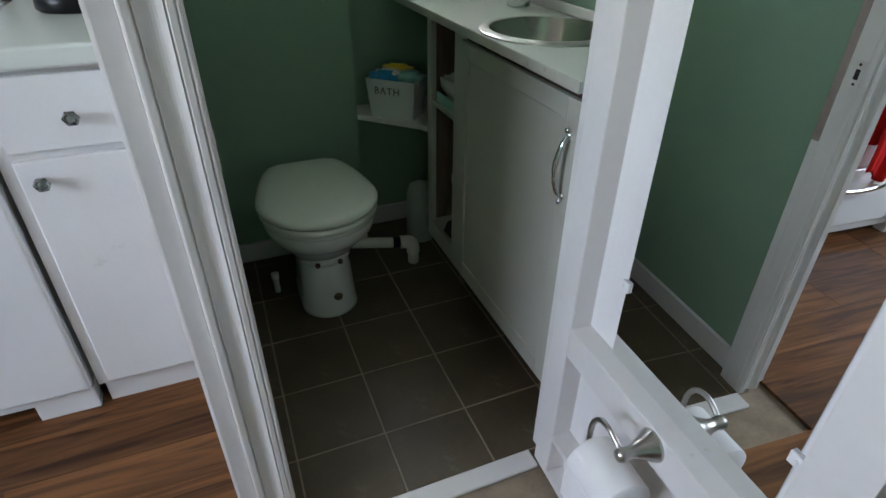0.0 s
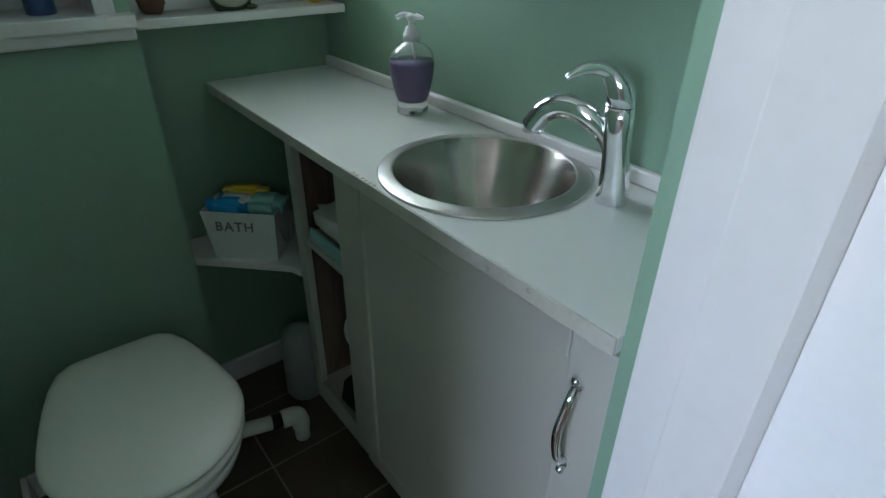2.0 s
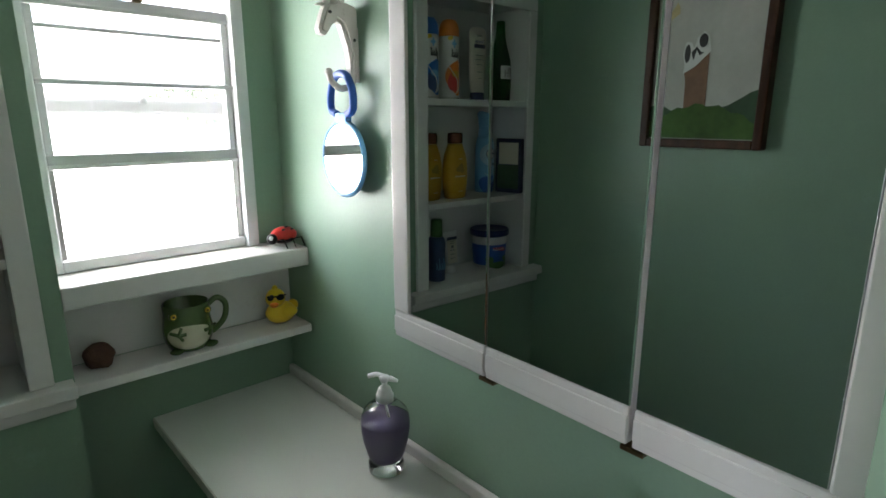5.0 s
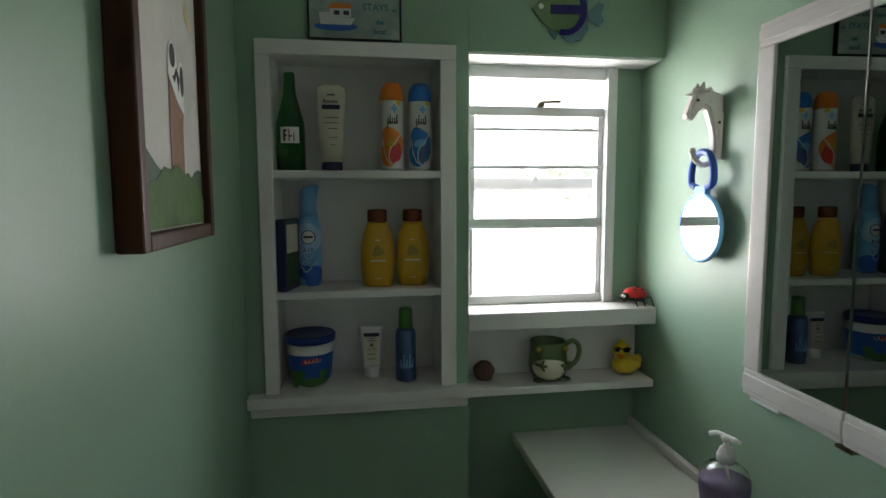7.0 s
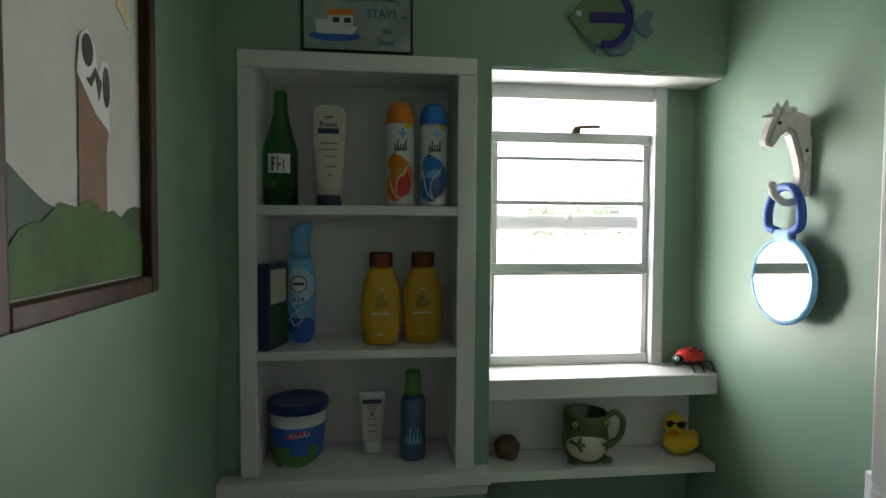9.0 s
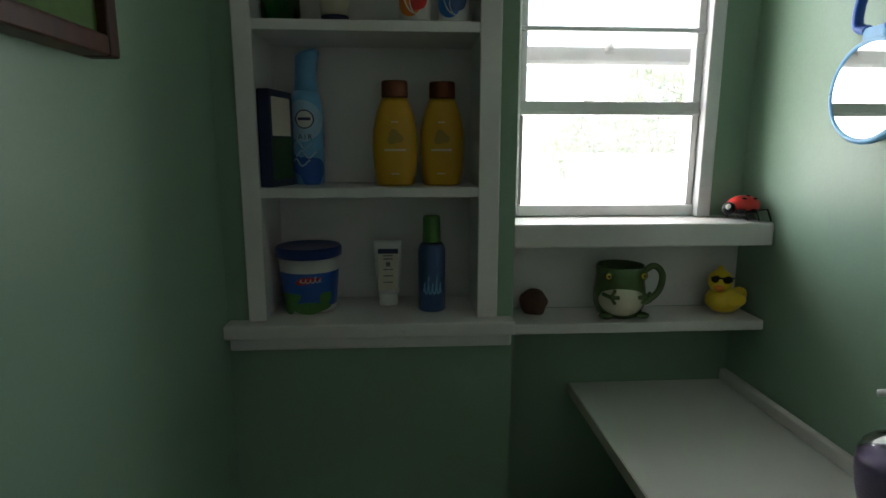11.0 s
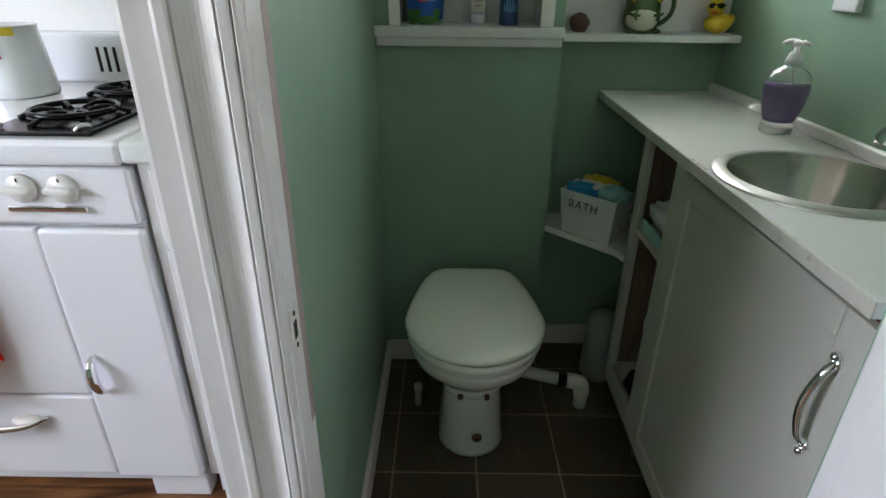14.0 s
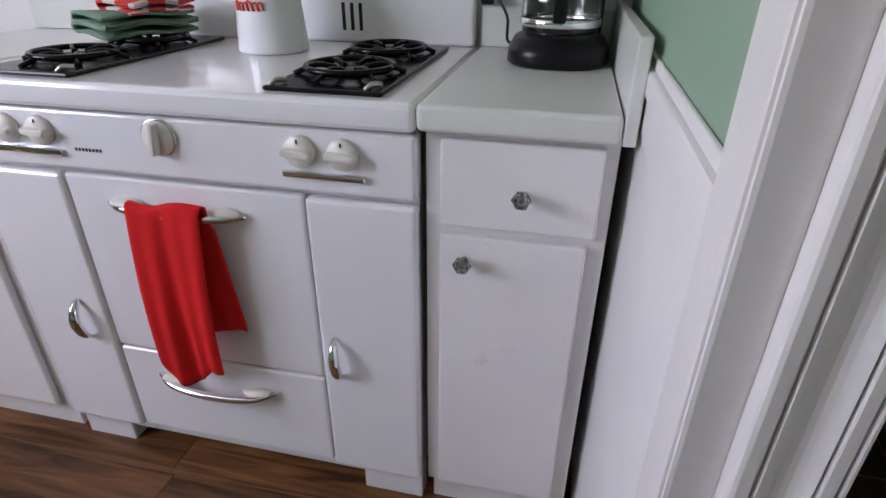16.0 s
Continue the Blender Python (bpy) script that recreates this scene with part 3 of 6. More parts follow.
box(b, (X1 - 0.040, 2.272, Z0 + 0.022), (X1 - 0.026, 2.33, 1.44), 0.002)
part("side_track", b, NICKEL, win, "bare metal side track", WO)
for z0, z1, y0, y1 in ((1.432, 1.458, 2.272, 2.300), (1.527, 1.562, 2.306, 2.330), (1.582, 1.592, 2.272, 2.300), (1.676, 1.685, 2.282, 2.300),
                       (1.712, 1.736, 2.272, 2.300)):
    b = bm_new()
    box(b, (X0 + 0.022, y0, z0), (X1 - 0.026, y1, z1), 0.003)
    box(b, (X0 + 0.022, y0 - 0.005, z0), (X1 - 0.026, y0 + 0.004, z0 + 0.008), 0.002)
    part("rail", b, ALU, win, "", WO)
for x0, x1 in ((X0 + 0.022, X0 + 0.036), (X1 - 0.040, X1 - 0.026)):
    b = bm_new()
    box(b, (x0, 2.274, 1.458), (x1, 2.299, 1.712), 0.002)
    part("stile", b, ALU, win, "", WO)
for z0, z1, y in ((1.262, 1.432, 2.318), (1.458, 1.582, 2.288), (1.592, 1.712, 2.288), (1.736, 1.803, 2.288)):
    b = bm_new()
    box(b, (X0 + 0.022, y, z0), (X1 - 0.026, y + 0.003, z1))
    pane = part("pane", b, PANE, win, "clear pane", WO)
    pane.visible_shadow = False
b = bm_new()
box(b, (0.838, 2.258, 1.734), (0.856, 2.274, 1.743), 0.003)
tube(b, curve([(0.842, 2.262, 1.743), (0.862, 2.258, 1.746), (0.896, 2.256, 1.747)]), [0.005] * 17, 8, flat=0.6)
part("latch_handle", b, BRASS, win, "worn brass latch handle", WO)
b = bm_new()
lathe(b, [(0.009, 0), (0.008, 0.012), (0.004, 0.02), (0.001, 0.022)], (0.846, 2.300, 1.550), 12)
part("latch_knob", b, ALU, win, "", WO)
b = bm_new()
box(b, (0.6455, BACK - 0.002, 1.198), (RIGHT, RECESS + 0.02, 1.240), 0.004)
setting("window_sill", b, TRIM, "thick white painted window sill", "window sill")
b = bm_new()
box(b, (0.6455, 2.168, 1.832), (1.113, 2.262, 1.8375), 0.001)
setting("window_soffit", b, WHITE, "white underside of the window recess", "trim")
b = bm_new()
box(b, (0.6455, BACK - 0.006, 1.040), (1.113, RECESS - 0.005, 1.059), 0.003)
setting("recess_shelf", b, TRIM, "white painted ledge below the window sill", "shelf")
b = bm_new()
box(b, (0.6455, RECESS - 0.004, 1.059), (1.1165, RECESS - 0.001, 1.198))
setting("recess_back", b, WHITE, "white back of the ledge", "trim")

# ---- built-in shelf niche ----
shelf = thing("wall_cabinet", (0.40, 2.25, 1.05), "white built-in open wall shelf with three compartments", "shelf")
SO = (0.40, 2.25, 1.05)
b = bm_new()
box(b, (0.2, 2.312, 1.05), (0.595, 2.322, 1.835))
part("back_panel", b, WHITE, shelf, "", SO)
for x0, x1 in ((0.2005, 0.211), (0.582, 0.5945)):
    b = bm_new()
    box(b, (x0, 2.158, 1.075), (x1, 2.312, 1.8345), 0.001)
    part("side_panel", b, WHITE, shelf, "", SO)
b = bm_new()
box(b, (0.2115, 2.158, 1.825), (0.5815, 2.312, 1.8345), 0.001)
part("top_panel", b, WHITE, shelf, "", SO)
for x0, x1, z0, z1 in ((0.184, 0.215, 1.075, 1.815), (0.579, 0.615, 1.075, 1.815), (0.184, 0.615, 1.815, 1.847)):
    b = bm_new()
    box(b, (x0, 2.152, z0), (x1, 2.1645, z1), 0.003)
    part("face_frame", b, TRIM, shelf, "", SO)
for z in (1.572, 1.305):
    b = bm_new()
    box(b, (0.2115, 2.156, z - 0.017), (0.5815, 2.3115, z), 0.002)
    part("shelf_board", b, TRIM, shelf, "", SO)
b = bm_new()
box(b, (0.147, 2.128, 1.050), (0.643, 2.3115, 1.0748), 0.003)
part("sill_board", b, TRIM, shelf, "", SO)
b = bm_new()
box(b, (0.152, 2.142, 1.026), (0.640, 2.1645, 1.050), 0.005)
part("apron", b, TRIM, shelf, "", SO)

# ---- vanity ----
van = thing("vanity_cabinet", (0.96, 1.52, 0.0), "off-white painted vanity cabinet with an open shelf bay", "cabinet")
VO = (0.96, 1.52, 0.0)
FX = 0.832
b = bm_new()
box(b, (FX + 0.018, 1.942, 0.10), (RIGHT - 0.004, 1.958, 0.874), 0.002)
part("end_panel", b, BARE_WOOD, van, "", VO)
b = bm_new()
box(b, (FX + 0.018, 1.700, 0.03), (RIGHT - 0.004, 1.712, 0.874), 0.002)
part("partition", b, BARE_WOOD, van, "", VO)
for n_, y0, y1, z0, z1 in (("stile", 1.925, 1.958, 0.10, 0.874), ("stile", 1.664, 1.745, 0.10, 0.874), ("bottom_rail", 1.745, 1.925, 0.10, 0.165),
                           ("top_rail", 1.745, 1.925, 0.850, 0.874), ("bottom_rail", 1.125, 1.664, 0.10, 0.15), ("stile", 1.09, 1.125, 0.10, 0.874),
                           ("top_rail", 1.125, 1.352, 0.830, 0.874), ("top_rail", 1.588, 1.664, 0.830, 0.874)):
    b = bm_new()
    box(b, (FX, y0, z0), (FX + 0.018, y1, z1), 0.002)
    # rails above the door are coloured dark as the shade in that gap
    part(n_, b, SHADED_RAIL if z0 == 0.830 else VANITY_PAINT, van, "", VO)
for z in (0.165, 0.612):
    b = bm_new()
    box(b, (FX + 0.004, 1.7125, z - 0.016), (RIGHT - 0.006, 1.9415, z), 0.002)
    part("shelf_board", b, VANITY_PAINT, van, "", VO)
b = bm_new()
box(b, (RIGHT - 0.016, 1.7125, 0.165), (RIGHT - 0.004, 1.9415, 0.874))
part("back_panel", b, BARE_WOOD, van, "", VO)
b = bm_new()
box(b, (FX + 0.075, 1.09, 0.0), (FX + 0.090, 1.955, 0.10), 0.002)
part("toe_kick", b, BARE_WOOD, van, "", VO)
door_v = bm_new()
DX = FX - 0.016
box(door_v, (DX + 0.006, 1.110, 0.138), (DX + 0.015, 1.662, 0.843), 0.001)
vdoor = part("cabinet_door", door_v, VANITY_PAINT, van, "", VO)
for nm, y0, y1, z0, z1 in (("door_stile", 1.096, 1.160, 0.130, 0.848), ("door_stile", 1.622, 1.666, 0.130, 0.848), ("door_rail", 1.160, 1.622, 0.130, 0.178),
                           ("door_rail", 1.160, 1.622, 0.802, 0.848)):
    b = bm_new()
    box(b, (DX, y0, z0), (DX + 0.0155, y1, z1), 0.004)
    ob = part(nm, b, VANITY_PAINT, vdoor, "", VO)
b = bm_new()
hy = 1.140
tube(b, curve([(DX - 0.003, hy, 0.777), (DX - 0.016, hy - 0.002, 0.761), (DX - 0.026, hy, 0.714), (DX - 0.016, hy + 0.002, 0.664), (DX - 0.003, hy, 0.647)]), 0.0045, 10, flat=1.3)
for z in (0.778, 0.646):
    lathe(b, [(0.009, 0), (0.008, -0.004), (0.003, -0.007)], (DX, hy, z), 14, axis="x")
    ball(b, (DX - 0.006, hy, z + (0.010 if z > 0.7 else -0.010)), 0.0065, u=12, v=8)
part("handle", b, CHROME, vdoor, "polished chrome bow handle", VO)

ctop = thing("countertop", (0.95, 1.68, 0.875), "white laminate bathroom countertop with a chipped edge", "countertop")
CO = (0.95, 1.68, 0.875)
SX, SY, SR = 0.957, 1.470, 0.168
t = bmesh.new()
outer = [(0.787, 1.0875), (1.1165, 1.0875), (1.1165, 2.2695), (0.787, 2.2695)]
n = 64
hole = oval(SR - 0.012, SR - 0.012, n, SX, SY)
edge = []
for i in range(n):
    a = 2 * math.pi * i / n
    dx, dy = math.cos(a), math.sin(a)
    s = min(((1.1165 - SX) / dx if dx > 0 else (0.787 - SX) / dx) if abs(dx) > 1e-6 else 9, ((2.2695 - SY) / dy if dy > 0 else (1.0875 - SY) / dy) if abs(dy) > 1e-6 else 9)
    edge.append((SX + dx * s, SY + dy * s))
vi, vo = [t.verts.new((x, y, 0.897)) for x, y in hole], [t.verts.new((x, y, 0.897)) for x, y in edge]
wi, wo = [t.verts.new((x, y, 0.876)) for x, y in hole], [t.verts.new((x, y, 0.876)) for x, y in edge]
for i in range(n):
    j = (i + 1) % n
    t.faces.new((vi[i], vo[i], vo[j], vi[j]))
    t.faces.new((wi[i], wi[j], wo[j], wo[i]))
    t.faces.new((vi[i], vi[j], wi[j], wi[i]))
    t.faces.new((vo[i], wo[i], wo[j], vo[j]))
for cx, cy in ((1.1165, 2.2695), (0.787, 2.2695), (0.787, 1.0875), (1.1165, 1.0875)):
    k = min(range(n), key=lambda i: (edge[i][0] - cx) ** 2 + (edge[i][1] - cy) ** 2)
    vo[k].co.xy = wo[k].co.xy = (cx, cy)
bmesh.ops.recalc_face_normals(t, faces=t.faces)
part("top", t, LAMINATE, ctop, "", CO)
b = bm_new()
box(b, (0.7835, 1.0875, 0.8755), (0.7868, 2.2695, 0.8968), 0.001)
part("front_edge", b, AGED_EDGE, ctop, "", CO)
rnd = random.Random(4)
for k in range(6):
    y = 1.52 + rnd.random() * 0.07
    b = bm_new()
    w = 0.002 + rnd.random() * 0.004
    slab(b, [(-w, -0.002), (0, -0.003), (w, -0.001), (w * 0.6, 0.003), (-w * 0.5, 0.0025)], 0.0006, pose(0.7885, y, 0.8968, 0, 0, 80))
    part("chip", b, EDGE, ctop, "bare chipped spot", CO)
b = bm_new()
box(b, (1.102, 1.0878, 0.8975), (1.1165, 2.2690, 0.923), 0.006, 3)
part("back_trim", b, TRIM, ctop, "white caulked back trim", CO)

# sink bowl
sink = thing("sink", (SX, SY, 0.765), "round brushed stainless steel drop-in sink", "sink")
b = bm_new()
lathe(b, [(SR, 0.1322), (SR, 0.1342), (SR - 0.0012, 0.1356), (SR - 0.0030, 0.1364), (SR - 0.0200, 0.1392), (SR - 0.0222, 0.1394), (SR - 0.0236, 0.1390), (SR - 0.0244, 0.1380),
          (SR - 0.0250, 0.1300), (SR - 0.0235, 0.1300), (SR - 0.0235, 0.1322)], n=72, caps=False)
part("rim", b, STEEL, sink, "brushed flat rim")
b = bm_new()
lathe(b, [(SR - 0.0246, 0.1368), (SR - 0.0300, 0.1290), (SR - 0.041, 0.100), (SR - 0.054, 0.066), (SR - 0.074, 0.033), (SR - 0.098, 0.013), (SR - 0.122, 0.004), (0.036, 0.0016), (0.032, 0.0005), (0.029, -0.004),
          (0.024, -0.004), (0.024, -0.030), (0.030, -0.030), (SR - 0.122, 0.000), (SR - 0.096, 0.009), (SR - 0.071, 0.030), (SR - 0.050, 0.066), (SR - 0.037, 0.100), (SR - 0.0250, 0.129)], n=72, caps=False)
part("bowl", b, BOWL_STEEL, sink)
b = bm_new()
lathe(b, [(0.031, 0.0012), (0.031, 0.0026), (0.024, 0.0028), (0.0215, -0.002), (0.0205, -0.012), (0.0225, -0.012), (0.0236, -0.002)], n=32, caps=False)
part("drain_ring", b, CHROME, sink)
b = bm_new()
lathe(b, [(0.0236, -0.024), (0.0236, -0.022), (0.001, -0.022)], n=24)
part("drain_well", b, DARK, sink)
b = bm_new()
lathe(b, [(0.012, -0.022), (0.012, -0.016), (0.009, -0.013), (0.001, -0.0125)], n=20)
part("stopper", b, CHROME, sink)

# ---- interior door, standing open, with mirror and paper holder ----
door = new("door_1")
door.matrix_world = pose(0.745, 1.008, 0.0, 0, 0, -2.5)
tagged(door, "white panelled door standing open with a mirror", "door", "", "structure")
DW, DT = 0.578, 0.056
for nm, y0, y1, z0, z1 in (("stile", 0, -0.058, 0.012, 2.0), ("stile", -DW + 0.07, -DW, 0.012, 2.0), ("rail", -0.058, -DW + 0.07, 0.395, 0.465),
                           ("rail", -0.058, -DW + 0.07, 0.137, 0.155), ("rail", -0.058, -DW + 0.07, 0.012, 0.03), ("rail", -0.058, -DW + 0.07, 1.90, 2.0)):
    b = bm_new()
    box(b, (0, y1, z0), (DT, y0, z1), 0.0025)
    part(nm, b, TRIM, door)
b = bm_new()
box(b, (0.044, -DW + 0.0705, 0.03), (DT - 0.001, -0.0585, 1.90))
part("panel", b, WHITE, door)
MY0, MY1 = -0.138, -0.485
b = bm_new()
box(b, (0.0385, MY1, 0.466), (0.0436, MY0, 1.45), 0.0008, 1)
mirror = part("mirror", b, MIRROR, door, "frameless mirror")
for y, z in ((MY0, 0.615), (MY1, 0.60), (MY0, 1.3), (MY1, 1.3)):
    b = bm_new()
    s = 1 if y == MY0 else -1
    box(b, (0.0335, y - 0.009, z - 0.010), (0.0383, y + 0.009, z + 0.010), 0.004, 3)
    box(b, (0.0383, y + 0.0005 * s, z - 0.008), (0.0438, y + 0.009 * s, z + 0.008), 0.001)
    lathe(b, [(0.003, 0.0335), (0.0025, 0.032), (0.0005, 0.0316)], (0, y + 0.003 * s, z), 10, axis="x")
    part("mirror_clip", b, PUMP, mirror, "clear plastic mirror clip")
hold = thing("toilet_paper_holder", (0.7195, 0.694, 0.436), "satin nickel toilet paper holder on the open door", "toilet paper holder", turn=-2.5)
b = bm_new()
lathe(b, [(0.028, 0.012), (0.027, 0.008), (0.020, -0.004), (0.012, -0.022), (0.010, -0.035), (0.013, -0.045), (0.010, -0.053), (0.002, -0.056)], n=28, axis="x")
part("post", b, NICKEL, hold)
b = bm_new()
tube(b, curve([(-0.045, 0, 0.0), (-0.046, 0.018, 0.012), (-0.047, 0.038, 0.020), (-0.047, 0.060, 0.014), (-0.047, 0.074, -0.008), (-0.047, 0.077, -0.038), (-0.047, 0.074, -0.062), (-0.047, 0.062, -0.069), (-0.047, -0.025, -0.069)]), 0.0050, 10)
part("arm", b, NICKEL, hold)
roll = thing("toilet_paper_roll", (0.6728, 0.711, 0.367), "white toilet paper roll on the holder", "toilet paper", turn=-2.5)
b = bm_new()
lathe(b, [(0.019, -0.05), (0.047, -0.05), (0.0475, -0.048), (0.0475, 0.048), (0.047, 0.05), (0.019, 0.05), (0.019, -0.05)], n=36, caps=False, axis="y", c=(0, 0, -0.012))
part("paper", b, PAPER, roll)
b = bm_new()
lathe(b, [(0.0185, -0.0495), (0.0188, 0.0495), (0.0172, 0.0495), (0.0172, -0.0495), (0.0185, -0.0495)], n=24, caps=False, axis="y", c=(0, 0, -0.012))
part("core", b, CREAM_TUBE, roll)
b = bm_new()
box(b, (-0.0490, -0.048, -0.09), (-0.0480, 0.048, -0.012), 0.0004, 1)
part("hanging_sheet", b, PAPER, roll)

# ---- medicine cabinet ----
MED_TURN = -1.5
med = thing("medicine_cabinet", (1.046, 1.37, 1.195), "white framed medicine cabinet with three mirror doors", "cabinet", turn=MED_TURN)
MO = (1.046, 1.37, 1.195)
MX = 0.993
b = bm_new()
box(b, (MX + 0.02, 1.095, 1.205), (RIGHT - 0.001, 1.684, 1.765), 0.003)
part("body", b, WHITE, med, "", MO)
# near-black strips added behind the joints, so the gaps look shaded
b = bm_new()
for y in (1.2968, 1.5018):
    box(b, (MX + 0.0182, y - 0.006, 1.206), (MX + 0.0198, y + 0.006, 1.764))
part("gap_shadow_strip", b, DARK, med, "added dark strip standing for the shade in the door joint", MO)
MZ0, MZ1 = 1.200, 1.773
for k, (y0, y1) in enumerate(((1.503, 1.694), (1.300, 1.5005), (1.095, 1.2935))):
    b = bm_new()
    box(b, (MX + 0.006, y0, MZ0 + 0.004), (MX + 0.018, y1, MZ1 - 0.004), 0.001)
    leaf = part("cabinet_door", b, WHITE, med, "", MO)
    for nm, a0, a1, z0, z1 in (("door_rail", y0, y1, MZ0, 1.242), ("door_rail", y0, y1, 1.736, MZ1)):
        b = bm_new()
        box(b, (MX, a0, z0), (MX + 0.018, a1, z1), 0.0025, 2)
        box(b, (MX - 0.002, a0 + 0.0004, z0 + 0.009), (MX + 0.004, a1 - 0.0004, z1 - 0.009), 0.0015)
        part(nm, b, TRIM, leaf, "", MO)
    if k != 1:
        ya, yb = (1.658, y1) if k == 0 else (y0, y0 + 0.033)
        b = bm_new()
        box(b, (MX - 0.0015, ya, 1.2425), (MX + 0.018, yb, 1.7355), 0.0025, 2)
        part("door_stile", b, TRIM, leaf, "", MO)
    ma, mb = (y0, 1.6575) if k == 0 else ((y0 + 0.0335, y1) if k == 2 else (y0, y1))
    b = bm_new()
    box(b, (MX + 0.0015, ma, 1.2425), (MX + 0.0058, mb, 1.7355), 0.0012, 1)
    part("mirror_pane", b, DIM_MIRROR, leaf, "bevelled mirror", MO)
    if k:
        b = bm_new()
        box(b, (MX + 0.002, y1 - 0.012, MZ0 - 0.008), (MX + 0.016, y1 + 0.014, MZ0 - 0.003), 0.001)
        tube(b, [(MX + 0.008, y1 + 0.0015, MZ0 - 0.010), (MX + 0.008, y1 + 0.0015, MZ0 + 0.004)], 0.003, 8)
        part("hinge", b, BRASS, med, "tarnished brass hinge", MO)
plate = thing("light_switch", (1.1165, 1.772, 1.166), "white switch box on the green wall", "switch")
b = bm_new()
box(b, (-0.013, -0.037, -0.028), (0, 0.037, 0.034), 0.004, 3)
part("housing", b, ENAMEL, plate)

# ---- toilet ----
wc = thing("toilet", (0.418, 1.85, 0.0), "low white toilet with a closed lid", "toilet")


def egg(back_w, mid_w, length, y_back, y_mid, n=48, grow=0.0, squareness=8.0):
    """A toilet outline: blunt at the back, round at the front."""
    pts = []
    y_front = y_back - length
    for i in range(n):
        a = 2 * math.pi * i / n
        ca, sa = math.cos(a), math.sin(a)
        if sa < 0:
            x, y = (mid_w + grow) * ca, y_mid + (y_mid - y_front + grow) * sa
        else:
            k = (abs(ca) ** squareness + abs(sa) ** squareness) ** (-1 / squareness)
            v = sa * k
            w = mid_w + (back_w - mid_w) * v ** 1.4
            x, y = (w + grow) * ca * k, y_mid + (y_back - y_mid + grow) * v
        pts.append((x, y))
    return pts


def egg_rings(bm, rows, **kw):
    loops = []
    for z, g, (bw, mw, ln, yb, ym) in rows:
        loops.append([(x, y, z) for x, y in egg(bw, mw, ln, yb, ym, grow=g)])
    return rings(bm, loops, **kw)


LID = (0.120, 0.178, 0.452, 0.220, -0.05)
b = bm_new()
egg_rings(b, [(0.388, -0.006, LID), (0.390, 0.0, LID), (0.398, 0.002, LID), (0.405, -0.002, LID), (0.410, -0.012, LID), (0.413, -0.03, LID), (0.4145, -0.07, LID)])
part("lid", b, SEAT, wc)
SEATO = (0.122, 0.174, 0.444, 0.208, -0.05)
b = bm_new()
egg_rings(b, [(0.366, -0.004, SEATO), (0.369, 0.001, SEATO), (0.380, 0.002, SEATO), (0.386, -0.003, SEATO)])
part("seat", b, SEAT, wc)
b = bm_new()
egg_rings(b, [(0.355, -0.005, SEATO), (0.365, -0.006, SEATO)])
part("rim", b, CHINA, wc)
bowl_rows = [(0.354, (0.125, 0.166, 0.425, 0.20, -0.05)), (0.335, (0.125, 0.166, 0.425, 0.20, -0.05)), (0.31, (0.118, 0.158, 0.405, 0.19, -0.05)), (0.275, (0.10, 0.136, 0.35, 0.175, -0.05)),
             (0.24, (0.085, 0.108, 0.29, 0.16, -0.05)), (0.212, (0.078, 0.088, 0.25, 0.14, -0.05))]
b = bm_new()
egg_rings(b, [(z, 0, q) for z, q in bowl_rows])
part("bowl", b, CHINA, wc)
b = bm_new()
for r0, z in ((0.088, 0.205), ):
    egg_rings(b, [(0.214, 0.0, (0.076, 0.078, 0.215, 0.10, -0.04)), (0.196, 0.004, (0.076, 0.078, 0.215, 0.10, -0.04)), (0.192, 0.0, (0.076, 0.078, 0.215, 0.10, -0.04))])
part("collar", b, CHINA, wc)
for x in (-0.035, 0.035):
    b = bm_new()
    lathe(b, [(0.008, -0.118), (0.008, -0.126), (0.004, -0.130)], (x, 0, 0.205), 10, axis="y")
    part("bolt", b, BRASS, wc, "rusty bolt")
FOOT = (0.085, 0.088, 0.28, 0.155, -0.04)
b = bm_new()
egg_rings(b, [(0.0, 0.004, FOOT), (0.012, 0.003, FOOT), (0.02, 0.0, FOOT), (0.09, -0.004, FOOT), (0.15, -0.008, FOOT), (0.175, -0.014, FOOT), (0.192, -0.022, FOOT)])
part("pedestal", b, CHINA, wc)
b = bm_new()
lathe(b, [(0.014, -0.163), (0.012, -0.168), (0.006, -0.169)], (0.01, 0, 0.105), 16, axis="y")
part("flush_boss", b, BRASS, wc, "stained round boss")

pipe = thing("waste_pipe", (0.741, 1.935, 0.0), "white plastic pipe elbow beside the toilet", "pipe")
b = bm_new()
tube(b, [(-0.29, 0.05, 0.120), (-0.02, 0.0, 0.092)], 0.019, 16)
part("run", b, PVC, pipe)
b = bm_new()
tube(b, [(-0.055, 0.006, 0.0955), (-0.03, 0.002, 0.093)], 0.022, 16)
part("clamp", b, BLACK_PLASTIC, pipe, "black rubber clamp")
b = bm_new()
tube(b, curve([(-0.028, 0.002, 0.093), (-0.006, 0, 0.092), (0.012, 0, 0.084), (0.019, 0, 0.066), (0.020, 0, 0.045)]), 0.024, 16)
tube(b, [(0.020, 0, 0.05), (0.020, 0, 0.0)], 0.020, 16)
part("elbow", b, PVC, pipe)
b = bm_new()
lathe(b, [(0.010, 0.0), (0.010, 0.055), (0.013, 0.055), (0.013, 0.075), (0.002, 0.076)], n=14)
single("pipe_stub", b, PVC, (0.262, 1.93, 0.0), "short white pipe stub beside the toilet", "pipe")
brush = thing("toilet_brush_holder", (0.850, 2.095, 0.0), "translucent white canister beside the vanity", "canister")
b = bm_new()
